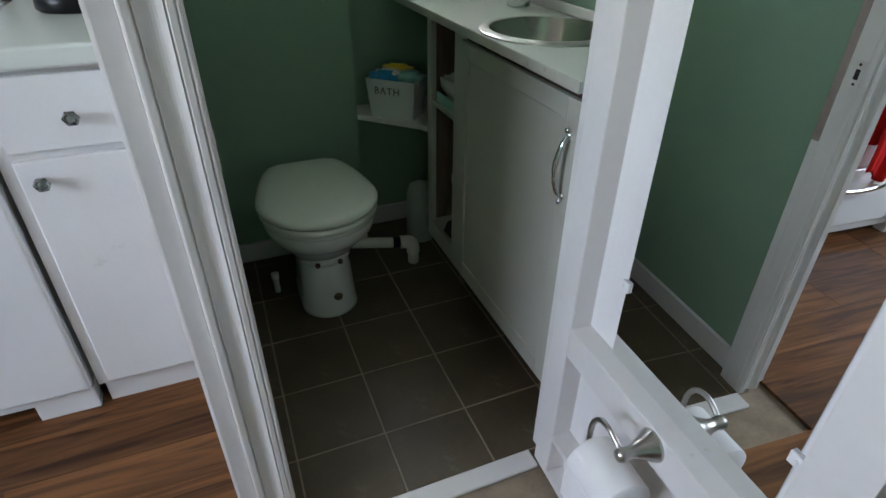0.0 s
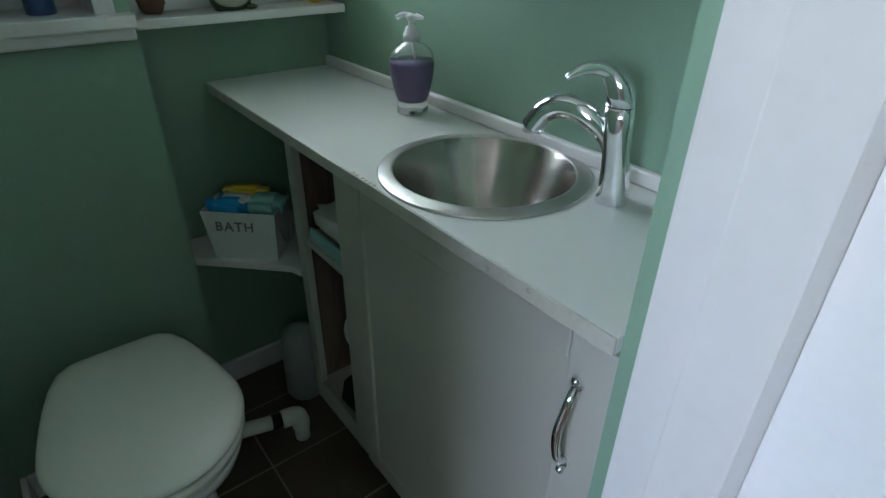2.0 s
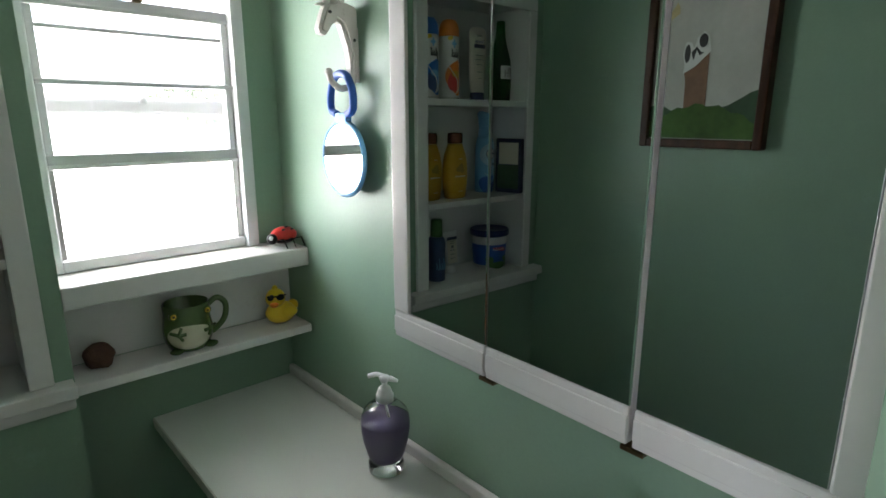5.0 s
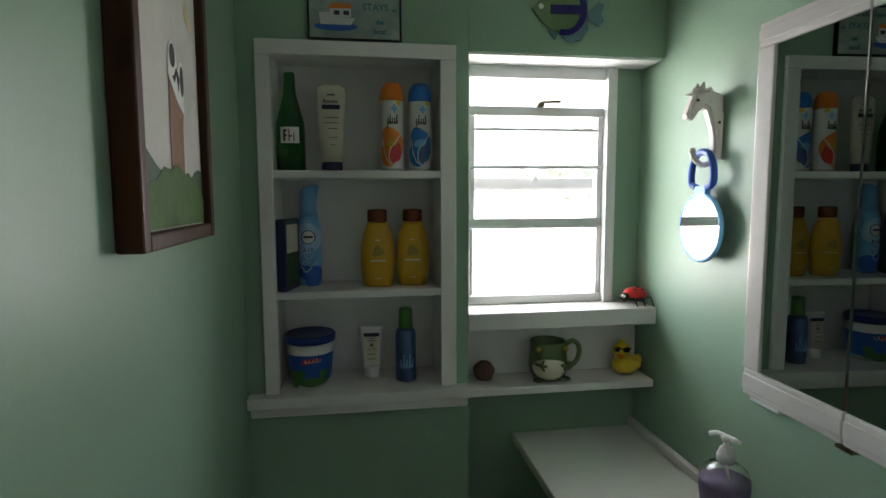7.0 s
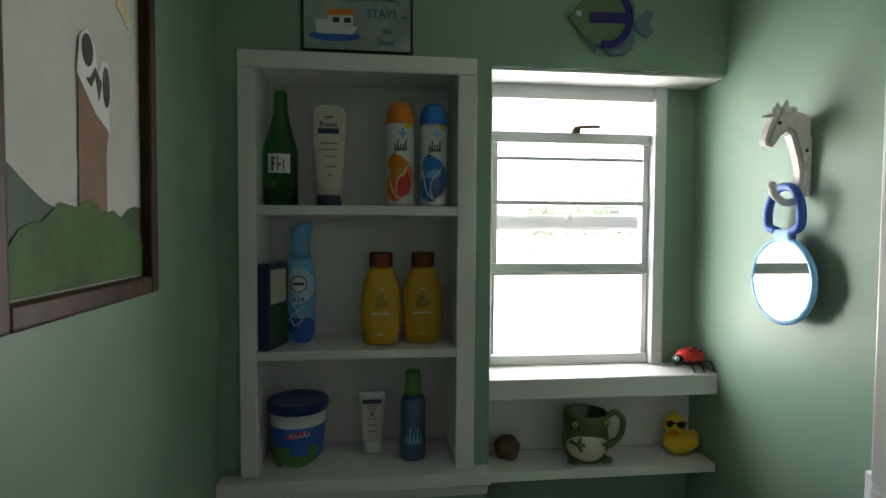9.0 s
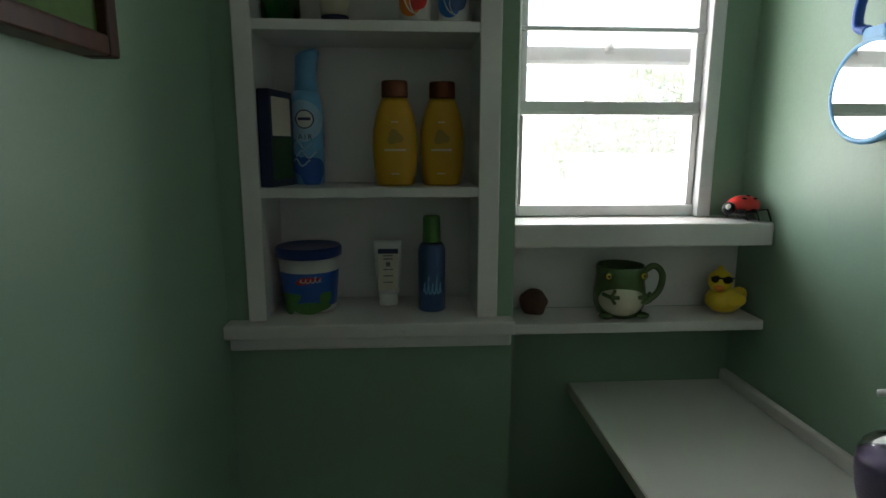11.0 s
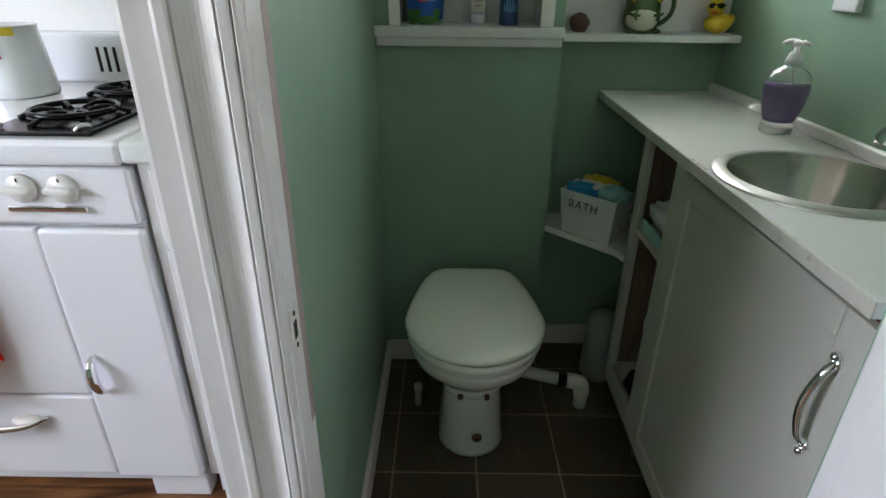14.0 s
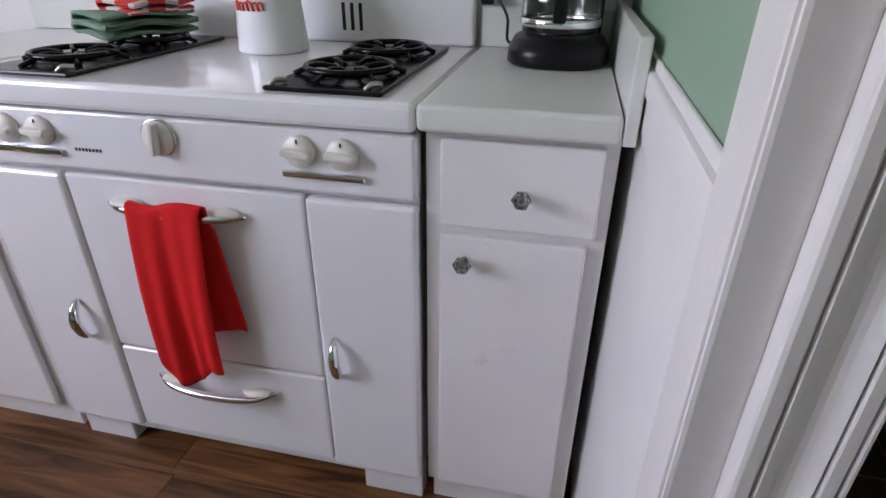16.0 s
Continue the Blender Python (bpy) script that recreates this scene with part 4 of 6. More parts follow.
lathe(b, [(0.05, 0.0), (0.056, 0.01), (0.054, 0.10), (0.05, 0.19), (0.042, 0.225), (0.02, 0.24), (0.001, 0.242)], n=28)
part("canister", b, CANISTER, brush)

# corner shelf and tin bin
cs = thing("corner_shelf", (0.76, 2.16, 0.505), "small white corner shelf beside the vanity", "shelf")
b = bm_new()
slab(b, [(0.651, BACK - 0.004), (0.820, 1.992), (0.83, 1.9595), (1.10, 1.9595), (1.10, 2.2685), (0.646, 2.2685), (0.646, BACK + 0.001)], 0.018, pose(0, 0, 0.488))
part("board", b, TRIM, cs, "", (0.76, 2.16, 0.505))


# ---- stove ----
stove = thing("stove", (-0.705, 1.85, 0.0), "vintage white enamel gas range", "stove")
ST = (-0.705, 1.85, 0.0)
SXL, SXR, SF, SB = -1.168, -0.247, 1.572, 2.16
b = bm_new()
box(b, (SXL + 0.004, SF + 0.020, 0.075), (SXR - 0.004, SB, 0.876), 0.006)
part("body", b, ENAMEL, stove, "", ST)
b = bm_new()
box(b, (SXL - 0.002, SF - 0.022, 0.878), (SXR + 0.002, SB, 0.926), 0.016, 4)
part("cooktop", b, ENAMEL, stove, "", ST)
b = bm_new()
box(b, (SXL, SF - 0.006, 0.757), (SXR, SF + 0.03, 0.873), 0.012, 4)
part("control_panel", b, ENAMEL, stove, "", ST)
b = bm_new()
box(b, (-0.955, SF - 0.004, 0.336), (-0.457, SF + 0.018, 0.748), 0.008, 3)
oven = part("oven_door", b, ENAMEL, stove, "", ST)
b = bm_new()
box(b, (-0.955, SF - 0.004, 0.088), (-0.457, SF + 0.018, 0.330), 0.008, 3)
drawer = part("drawer", b, ENAMEL, stove, "", ST)
for x0, x1, hx in ((SXL, -0.959, -1.02), (-0.453, SXR, -0.418)):
    b = bm_new()
    box(b, (x0, SF - 0.010, 0.082), (x1, SF + 0.018, 0.748), 0.016, 4)
    side = part("side_door", b, ENAMEL, stove, "", ST)
    b = bm_new()
    tube(b, curve([(hx, SF - 0.011, 0.452), (hx + 0.002, SF - 0.030, 0.435), (hx + 0.004, SF - 0.038, 0.405), (hx + 0.006, SF - 0.030, 0.372), (hx + 0.008, SF - 0.011, 0.352)]),
         [0.004 + 0.004 * math.sin(math.pi * i / 32) for i in range(33)], 10, flat=1.4)
    part("handle", b, CHROME, side, "chrome bow handle", ST)
for x0, x1, z, p in ((-0.862, -0.570, 0.697, oven), (-0.862, -0.570, 0.272, drawer)):
    xm, sag = (x0 + x1) / 2, -0.012 if p is drawer else 0.0
    b = bm_new()
    tube(b, curve([(x0, SF - 0.008, z), (x0 + 0.05, SF - 0.032, z + sag * 0.7), (xm, SF - 0.040, z + sag), (x1 - 0.05, SF - 0.032, z + sag * 0.7), (x1, SF - 0.008, z)]),
         [0.0045 + 0.005 * math.sin(math.pi * i / 32) for i in range(33)], 10, flat=1.2)
    part("handle", b, CHROME, p, "long chrome handle", ST)
    for x in (x0 + 0.045, x1 - 0.045):
        b = bm_new()
        ball(b, (x, SF - 0.016, z + sag * 0.6 + 0.006), (0.035, 0.016, 0.010), u=16, v=10)
        part("handle_mount", b, CREAM, p, "cream enamel mount", ST)


def stove_knob(x, z, r, chrome=False):
    b = bm_new()
    lathe(b, [(r, SF - 0.006), (r, SF - 0.012), (r * 0.92, SF - 0.016), (0.002, SF - 0.017)], (x, 0, z), 28, axis="y")
    box(b, (x - r * 0.95, SF - 0.032, z - r * 0.22), (x + r * 0.95, SF - 0.014, z + r * 0.22), 0.006, 3, m=Matrix.Translation((x, 0, z)) @ Matrix.Rotation(radians(-82 if chrome else 4), 4, "Y") @ Matrix.Translation((-x, 0, -z)))
    k = part("knob", b, CREAM, stove, "", ST)
    b = bm_new()
    if chrome:
        lathe(b, [(r * 1.12, SF - 0.006), (r * 1.12, SF - 0.010), (r * 0.98, SF - 0.012), (r * 0.98, SF - 0.006)], (x, 0, z), 28, axis="y")
        part("bezel", b, CHROME, k, "chrome bezel", ST)
    else:
        box(b, (x - 0.0015, SF - 0.0178, z + r * 0.55), (x + 0.0015, SF - 0.0168, z + r * 0.8))
        part("mark", b, INK, k, "", ST)


for x in (-1.045, -0.968, -0.449, -0.372):
    stove_knob(x, 0.832, 0.028)
stove_knob(-0.717, 0.836, 0.031, True)
for x0, x1 in ((-1.082, -0.932), (-0.484, -0.334)):
    b = bm_new()
    box(b, (x0, SF - 0.016, 0.786), (x1, SF - 0.005, 0.799), 0.005, 3)
    part("bar", b, CHROME, stove, "chrome trim bar", ST)
for k in range(8):
    b = bm_new()
    box(b, (-0.905 + k * 0.0075, SF - 0.0068, 0.797), (-0.9008 + k * 0.0075, SF - 0.0058, 0.803))
    part("badge_letter", b, INK, stove, "", ST)
b = bm_new()
box(b, (SXL + 0.01, SF + 0.012, 0.0), (-1.02, SF + 0.06, 0.074), 0.004)
box(b, (SXL + 0.01, SF + 0.024, 0.04), (SXR - 0.01, SF + 0.05, 0.074), 0.004)
box(b, (-0.39, SF + 0.012, 0.0), (SXR - 0.003, SF + 0.06, 0.074), 0.004)
part("plinth", b, ENAMEL, stove, "", ST)
b = bm_new()
box(b, (SXL + 0.01, SB - 0.035, 0.926), (SXR - 0.005, SB, 1.055), 0.014, 4)
part("backguard", b, ENAMEL, stove, "", ST)
for k in range(3):
    b = bm_new()
    box(b, (-0.585 + k * 0.022, SB - 0.0356, 0.955), (-0.576 + k * 0.022, SB - 0.0345, 1.018), 0.0004, 1)
    part("vent_slot", b, DARK, stove, "", ST)


def burner(cx):
    y0, y1, w = 1.578, 2.078, 0.206
    b = bm_new()
    box(b, (cx - w / 2, y0, 0.9262), (cx + w / 2, y1, 0.9345), 0.005, 2)
    pan = part("burner_pan", b, BLACK, stove, "glossy black burner pan", ST)
    for yc in (y0 + 0.135, y1 - 0.135):
        b = bm_new()
        tube(b, [(cx + 0.078 * math.cos(a), yc + 0.078 * math.sin(a), 0.948) for a in [2 * math.pi * i / 36 for i in range(37)]], 0.006, 8)
        for k in range(6):
            a = 2 * math.pi * k / 6 + 0.3
            tube(b, curve([(cx + 0.024 * math.cos(a), yc + 0.024 * math.sin(a), 0.945), (cx + 0.06 * math.cos(a), yc + 0.06 * math.sin(a), 0.950), (cx + 0.098 * math.cos(a), yc + 0.112 * math.sin(a), 0.936)], 5), 0.005, 7)
        part("grate", b, BLACK, pan, "", ST)
        b = bm_new()
        lathe(b, [(0.034, 0.9345), (0.034, 0.940), (0.028, 0.944), (0.010, 0.944), (0.001, 0.943)], (cx, yc, 0), 24)
        part("burner_cap", b, BLACK, pan, "", ST)
    for x in (cx - w / 2 + 0.02, cx + w / 2 - 0.02):
        b = bm_new()
        tube(b, curve([(x - 0.012, y0 + 0.012, 0.934), (x, y0 + 0.016, 0.943), (x + 0.010, y0 + 0.030, 0.940)], 4), 0.0045, 7)
        part("grate_tab", b, NICKEL, pan, "", ST)


burner(-0.408)
burner(-0.990)

towel = bm_new()
rnd = random.Random(2)
rows = []
for i in range(29):
    u = i / 28
    x = -0.790 + 0.150 * u
    fold = 0.007 * math.sin(u * 9.0) + 0.004 * math.sin(u * 21 + 1)
    rows.append((x, fold, u))
front, t = [], bmesh.new()
for z_i in range(27):
    s = z_i / 26
    line = []
    for x, fold, u in rows:
        drop = 0.345 + 0.060 * math.sin(math.pi * min(1, u * 1.15)) + 0.01 * u
        z = 0.710 - s * drop - 0.01 * math.sin(u * 7)
        y = SF - 0.052 - fold * (0.25 + s) - 0.008 * math.sin(s * 3)
        xx = x - 0.014 * s
        line.append(t.verts.new((xx, y, z)))
    front.append(line)
back = []
for z_i in range(27):
    s = z_i / 26
    line = []
    for x, fold, u in rows:
        z = 0.710 - s * 0.27 - 0.006 * math.sin(u * 5)
        y = SF - 0.024 + fold * 0.4 * s if s > 0.12 else SF - 0.030
        line.append(t.verts.new((x + 0.004 + 0.034 * s, y, z)))
    back.append(line)
for sheet in (front, back):
    for r0, r1 in zip(sheet, sheet[1:]):
        for i in range(28):
            t.faces.new((r0[i], r0[i + 1], r1[i + 1], r1[i])).smooth = True
top = []
for k in range(1, 6):
    a = math.pi * k / 6
    top.append([t.verts.new((front[0][i].co.lerp(back[0][i].co, (1 - math.cos(a)) / 2)) + Vector((0, 0, 0.013 * math.sin(a)))) for i in range(29)])
for r0, r1 in zip([front[0]] + top, top + [back[0]]):
    for i in range(28):
        t.faces.new((r0[i], r1[i], r1[i + 1], r0[i + 1])).smooth = True
bmesh.ops.recalc_face_normals(t, faces=t.faces)
bmesh.ops.translate(t, verts=t.verts, vec=(0.75, -1.53, -0.33))
cloth = single("dish_towel", t, RED_CLOTH, (-0.75, 1.53, 0.33), "plain red cotton dish towel hung over the oven handle", "towel")
solid = cloth.modifiers.new("thickness", "SOLIDIFY")
solid.thickness = 0.0035

# ---- kitchen base cabinet beside the stove ----
def base_cabinet(x0, x1, flip=1):
    c = thing("base_cabinet", ((x0 + x1) / 2, 1.85, 0.0), "white painted kitchen base cabinet with a drawer and a door", "cabinet", "kitchen base cabinets")
    o = ((x0 + x1) / 2, 1.85, 0.0)
    b = bm_new()
    box(b, (x0, 1.584, 0.075), (x1, 2.16, 0.884), 0.002)
    part("carcass", b, WHITE, c, "", o)
    b = bm_new()
    box(b, (x0 + 0.01, 1.60, 0.0), (x1 - 0.01, 2.10, 0.0745))
    part("toe_kick", b, WHITE, c, "", o)
    b = bm_new()
    box(b, (x0 + 0.028, 1.566, 0.722), (x1 - 0.020, 1.5835, 0.872), 0.004)
    d1 = part("drawer", b, WHITE, c, "", o)
    b = bm_new()
    box(b, (x0 + 0.028, 1.566, 0.092), (x1 - 0.030, 1.5835, 0.705), 0.004)
    d2 = part("cabinet_door", b, WHITE, c, "", o)
    for p, x, z in ((d1, (x0 + x1) / 2 + 0.012, 0.790), (d2, x0 + 0.072, 0.662)):
        b = bm_new()
        lathe(b, [(0.006, 1.566), (0.006, 1.556), (0.008, 1.553), (0.0155, 1.546), (0.0165, 1.540), (0.013, 1.533), (0.004, 1.530)], (x, 0, z), 6, axis="y")
        for f in b.faces:
            f.smooth = False
        part("knob", b, SMOKE, p, "faceted smoky glass knob", o)
        b = bm_new()
        lathe(b, [(0.0055, 1.550), (0.0055, 1.541), (0.002, 1.540)], (x, 0, z), 10, axis="y")
        part("knob_screw", b, NICKEL, p, "", o)


base_cabinet(-0.236, 0.066)
base_cabinet(-1.52, -1.185)
for x0, x1 in ((-0.2435, 0.062), (-1.53, -1.1715)):
    ct = thing("kitchen_counter", ((x0 + x1) / 2, 1.85, 0.884), "white laminate kitchen counter with a rounded front edge", "countertop")
    o = ((x0 + x1) / 2, 1.85, 0.884)
    b = bm_new()
    box(b, (x0, 1.548, 0.8845), (x1, 2.162, 0.927), 0.012, 4)
    part("slab", b, LAMINATE, ct, "", o)
    b = bm_new()
    box(b, (x0 + 0.001, 2.142, 0.9275), (x1 - 0.001, 2.163, 1.018), 0.006, 3)
    part("backsplash", b, LAMINATE, ct, "", o)
    if x1 > 0:
        b = bm_new()
        box(b, (x1 + 0.001, 1.548, 0.8845), (x1 + 0.020, 2.162, 1.035), 0.003)
        part("side_splash", b, LAMINATE, ct, "", o)

# ---- floor pieces ----
tile_me = {}
gx, gy, gap = 0.430, 1.2185, 0.0045
step = 0.2235


def piece_mesh(name, w, d, h, bev, mat_):
    key = (name, round(w, 4), round(d, 4))
    if key not in tile_me:
        b = bm_new()
        box(b, (-w / 2, -d / 2, -h), (w / 2, d / 2, 0), bev, 1)
        me = bpy.data.meshes.new(name)
        b.to_mesh(me)
        b.free()
        me.materials.append(mat_)
        tile_me[key] = me
    return tile_me[key]


grout = bm_new()
box(grout, (LEFT, 1.036, -0.011), (RIGHT, RECESS, -0.0016))
ob = mesh_object("grout", grout, GROUT)
ob.parent = floor
for i in range(-2, 4):
    for j in range(-1, 5):
        x0, x1 = max(gx + i * step, LEFT), min(gx + (i + 1) * step, RIGHT)
        y0, y1 = max(gy + j * step, 1.037), min(gy + (j + 1) * step, RECESS)
        if x1 - x0 < 0.02 or y1 - y0 < 0.02:
            continue
        ob = new("tile", piece_mesh("tile", x1 - x0 - gap, y1 - y0 - gap, 0.010, 0.0015, TILE))
        ob.matrix_world = pose((x0 + x1) / 2, (y0 + y1) / 2, 0.0 + rnd.uniform(-0.0006, 0.0006))
        ob.parent = floor
w = 0.127
row = 0
y = -1.79
while y < 2.16:
    x = -2.59 - rnd.random() * 0.8
    y1 = min(y + w, 2.16)
    while x < 1.89:
        ln = 1.22
        x0, x1 = max(x, -2.59), min(x + ln, 1.89)
        if y1 > 0.984:
            x1 = min(x1, 0.088)
        if x1 - x0 > 0.03:
            ya, yb = y, y1
            ob = new("plank", piece_mesh("plank", round(x1 - x0 - 0.0008, 3), round(yb - ya - 0.0012, 3), 0.011, 0.0008, PLANK))
            ob.matrix_world = pose((x0 + x1) / 2, (ya + yb) / 2, 0.0)
            ob.parent = floor
        x += ln
    y += w


# ---- faucet ----
tap = thing("faucet", (1.030, 1.280, 0.8975), "polished chrome single-lever bathroom faucet", "faucet", turn=0)
b = bm_new()
ux, uy = -0.38, 0.925


def leaning(rows, n=8, tw=0.0):
    loops = []
    for z, hw, hd, sx_, sy_ in rows:
        loop = []
        for k in range(32):
            a = 2 * math.pi * k / 32
            q = (abs(math.cos(a)) ** 3.2 + abs(math.sin(a)) ** 3.2) ** (-1 / 3.2)
            p, r = math.cos(a) * q * hd, math.sin(a) * q * hw
            loop.append((sx_ + ux * p - uy * r, sy_ + uy * p + ux * r, z))
        loops.append(loop)
    return loops


rings(b, leaning([(0.0, 0.020, 0.022, 0, 0), (0.003, 0.0205, 0.0225, 0, 0), (0.02, 0.0188, 0.0205, -0.001, 0), (0.05, 0.0172, 0.0180, -0.004, 0.001), (0.085, 0.0166, 0.0175, -0.008, 0.003),
                  (0.12, 0.0166, 0.0175, -0.011, 0.004), (0.136, 0.0168, 0.0178, -0.012, 0.005)]))
part("body", b, CHROME, tap)
b = bm_new()
tube(b, curve([(-0.002, 0.003, 0.050), (-0.006, 0.014, 0.082), (-0.013, 0.032, 0.104), (-0.023, 0.056, 0.119), (-0.033, 0.083, 0.122), (-0.042, 0.103, 0.112), (-0.048, 0.116, 0.092), (-0.0495, 0.119, 0.085)]),
     [0.0105 + 0.0042 * min(1, i / 20) for i in range(57)], 16, flat=1.15)
part("spout", b, CHROME, tap)
b = bm_new()
lathe(b, [(0.0118, 0.0), (0.0118, 0.005), (0.009, 0.005), (0.009, 0.001)], (-0.0495, 0.121, 0.079), 20)
part("aerator", b, NICKEL, tap)
b = bm_new()
rings(b, leaning([(0.1375, 0.0171, 0.0180, -0.012, 0.005), (0.150, 0.0171, 0.0180, -0.013, 0.006), (0.164, 0.0160, 0.0175, -0.016, 0.010), (0.174, 0.0138, 0.0160, -0.019, 0.016),
                  (0.180, 0.0105, 0.0135, -0.022, 0.022), (0.1835, 0.0055, 0.008, -0.024, 0.025)]))
tube(b, curve([(-0.018, 0.012, 0.170), (-0.034, 0.026, 0.1815), (-0.052, 0.038, 0.181), (-0.064, 0.046, 0.175), (-0.070, 0.050, 0.170)]), [0.009 - 0.005 * i / 32 for i in range(33)], 12, flat=1.3)
part("lever", b, CHROME, tap)

# ---- soap bottle ----
soap = thing("soap_dispenser", (1.046, 1.788, 0.8975), "glass pump bottle half full of purple soap", "soap dispenser")
soap.scale = (0.94, 0.94, 1.0)
b = bm_new()
lathe(b, [(0.030, 0.0), (0.034, 0.002), (0.0345, 0.018), (0.032, 0.024), (0.0315, 0.026)], n=36)
part("glass_base", b, CLEAR, soap, "thick clear glass base")
b = bm_new()
lathe(b, [(0.030, 0.0265), (0.036, 0.040), (0.042, 0.062), (0.0455, 0.085), (0.0458, 0.098), (0.0452, 0.104), (0.001, 0.1045)], n=40)
part("liquid", b, PURPLE, soap, "purple liquid soap")
b = bm_new()
lathe(b, [(0.0315, 0.0262), (0.037, 0.038), (0.0432, 0.062), (0.0467, 0.085), (0.047, 0.098), (0.0455, 0.110), (0.040, 0.122), (0.030, 0.131), (0.018, 0.136), (0.016, 0.140),
          (0.0145, 0.140), (0.0165, 0.135), (0.029, 0.130), (0.039, 0.121), (0.0445, 0.110), (0.0462, 0.1045)], n=40, caps=False)
part("glass", b, CLEAR, soap)
b = bm_new()
lathe(b, [(0.0165, 0.138), (0.0168, 0.150), (0.0150, 0.153), (0.0125, 0.160), (0.0105, 0.164), (0.0055, 0.166), (0.0055, 0.176)], n=24)
part("collar", b, PUMP, soap, "white pump collar")
b = bm_new()
lathe(b, [(0.007, 0.174), (0.010, 0.180), (0.010, 0.184), (0.004, 0.187)], n=20)
tube(b, curve([(0.002, 0.016, 0.182), (0, 0, 0.184), (-0.006, 0.018, 0.184), (-0.013, 0.032, 0.178)][1:]), 0.0045, 8)
tube(b, [(0.004, -0.012, 0.183), (0.011, -0.026, 0.181)], [0.006, 0.003], 8)
part("pump_head", b, PUMP, soap, "white pump head")
b = bm_new()
tube(b, [(0, 0, 0.135), (0.006, -0.004, 0.105)], 0.0025, 8)
part("dip_tube", b, PUMP, soap)

# ---- tin on the corner shelf ----
tin = thing("storage_bin", (0.779, 2.118, 0.5062), "white tin bin lettered BATH on the corner shelf", "bin", turn=-43)
b = bm_new()
w0, w1, d0, d1, h = 0.078, 0.090, 0.045, 0.055, 0.132
rings(b, [[(-w0, -d0, 0), (w0, -d0, 0), (w0, d0, 0), (-w0, d0, 0)], [(-w1, -d1, h), (w1, -d1, h), (w1, d1, h), (-w1, d1, h)],
          [(-w1 + 0.003, -d1 + 0.003, h), (w1 - 0.003, -d1 + 0.003, h), (w1 - 0.003, d1 - 0.003, h), (-w1 + 0.003, d1 - 0.003, h)],
          [(-w0 + 0.003, -d0 + 0.003, 0.004), (w0 - 0.003, -d0 + 0.003, 0.004), (w0 - 0.003, d0 - 0.003, 0.004), (-w0 + 0.003, d0 - 0.003, 0.004)]], smooth=False)
part("body", b, BIN_WHITE, tin)
b = bm_new()
lettering(b, "BATH", 0.034, pose(-0.012, -0.0548, 0.094, 90 - 4.2, 0, 0), thick=0.0012, space=1.15)
part("lettering", b, GREY_INK, tin, "thin dark letters")
for s in (-1, 1):
    b = bm_new()
    tube(b, curve([(s * 0.089, -0.035, 0.085), (s * 0.100, -0.025, 0.045), (s * 0.100, 0.025, 0.045), (s * 0.089, 0.035, 0.085)]), 0.0018, 7)
    part("wire_handle", b, NICKEL, tin, "thin wire handle")


def pouch(name, base, size, mats, label, turn=0.0, tilt=0.0, seed=1, cat="packet", lump=0.18):
    b = bm_new()
    t = bmesh.new()
    bmesh.ops.create_cube(t, size=1.0)
    bmesh.ops.bevel(t, geom=t.edges[:], offset=0.22, segments=3, affect="EDGES")
    bmesh.ops.subdivide_edges(t, edges=t.edges[:], cuts=1, use_grid_fill=True)
    for v in t.verts:
        k = 1 + lump * noise.noise(v.co * 2.3 + Vector((seed * 3.1, seed, 0)))
        v.co = Vector((v.co.x * k * size[0], v.co.y * k * size[1], (v.co.z * k + 0.5) * size[2]))
    lo = min(v.co.z for v in t.verts)
    for v in t.verts:
        v.co.z -= lo
    for f in t.faces:
        f.smooth = True
    t.transform(Matrix.Rotation(radians(tilt), 4, "X"))
    add_bm(b, t)
    return single(name, b, mats, base, label, cat, turn=turn)


pouch("wipes_packet", (0.749, 2.1375, 0.606), (0.100, 0.066, 0.052), CYAN, "bright blue wrapped packet in the tin bin", -43, 0, 1)
pouch("tissue_packet", (0.817, 2.092, 0.608), (0.100, 0.070, 0.052), TEAL, "pale aqua wrapped packet in the tin bin", -43, 0, 2)
pouch("soft_packet", (0.765, 2.135, 0.634), (0.10, 0.05, 0.026), WHITE_CLOTH, "white soft packet on top of the bin", -40, 0, 3)
pouch("yellow_sponge", (0.795, 2.150, 0.640), (0.11, 0.045, 0.030), YELLOW, "yellow packet at the back of the bin", -40, 0, 5)

# ---- open bay of the vanity ----
pouch("wipes_pack", (0.915, 1.83, 0.613), (0.11, 0.17, 0.085), WHITE_CLOTH, "crumpled white pack of wipes on the upper shelf", 8, 0, 8, lump=0.4)
b = bm_new()
box(b, (-0.004, -0.07, 0.0), (0.004, 0.07, 0.030), 0.003)
single("label_card", b, TEAL, (0.846, 1.835, 0.6132), "pale teal label of the wipes pack", "card")
jug = thing("bleach_jug", (0.965, 1.80, 0.166), "white plastic jug in the open vanity bay", "jug")
b = bm_new()
lathe(b, [(0.060, 0), (0.068, 0.008), (0.068, 0.15), (0.058, 0.20), (0.030, 0.245), (0.020, 0.262), (0.020, 0.272)], n=32, power=3.0)
part("body", b, PVC, jug)
b = bm_new()
lathe(b, [(0.024, 0.270), (0.024, 0.300), (0.020, 0.304), (0.001, 0.305)], n=24)
part("cap", b, PVC, jug)
b = bm_new()
tube(b, curve([(-0.03, 0.03, 0.245), (-0.065, 0.05, 0.23), (-0.075, 0.055, 0.18), (-0.055, 0.04, 0.13)]), 0.012, 10)
part("handle", b, PVC, jug)
b = bm_new()
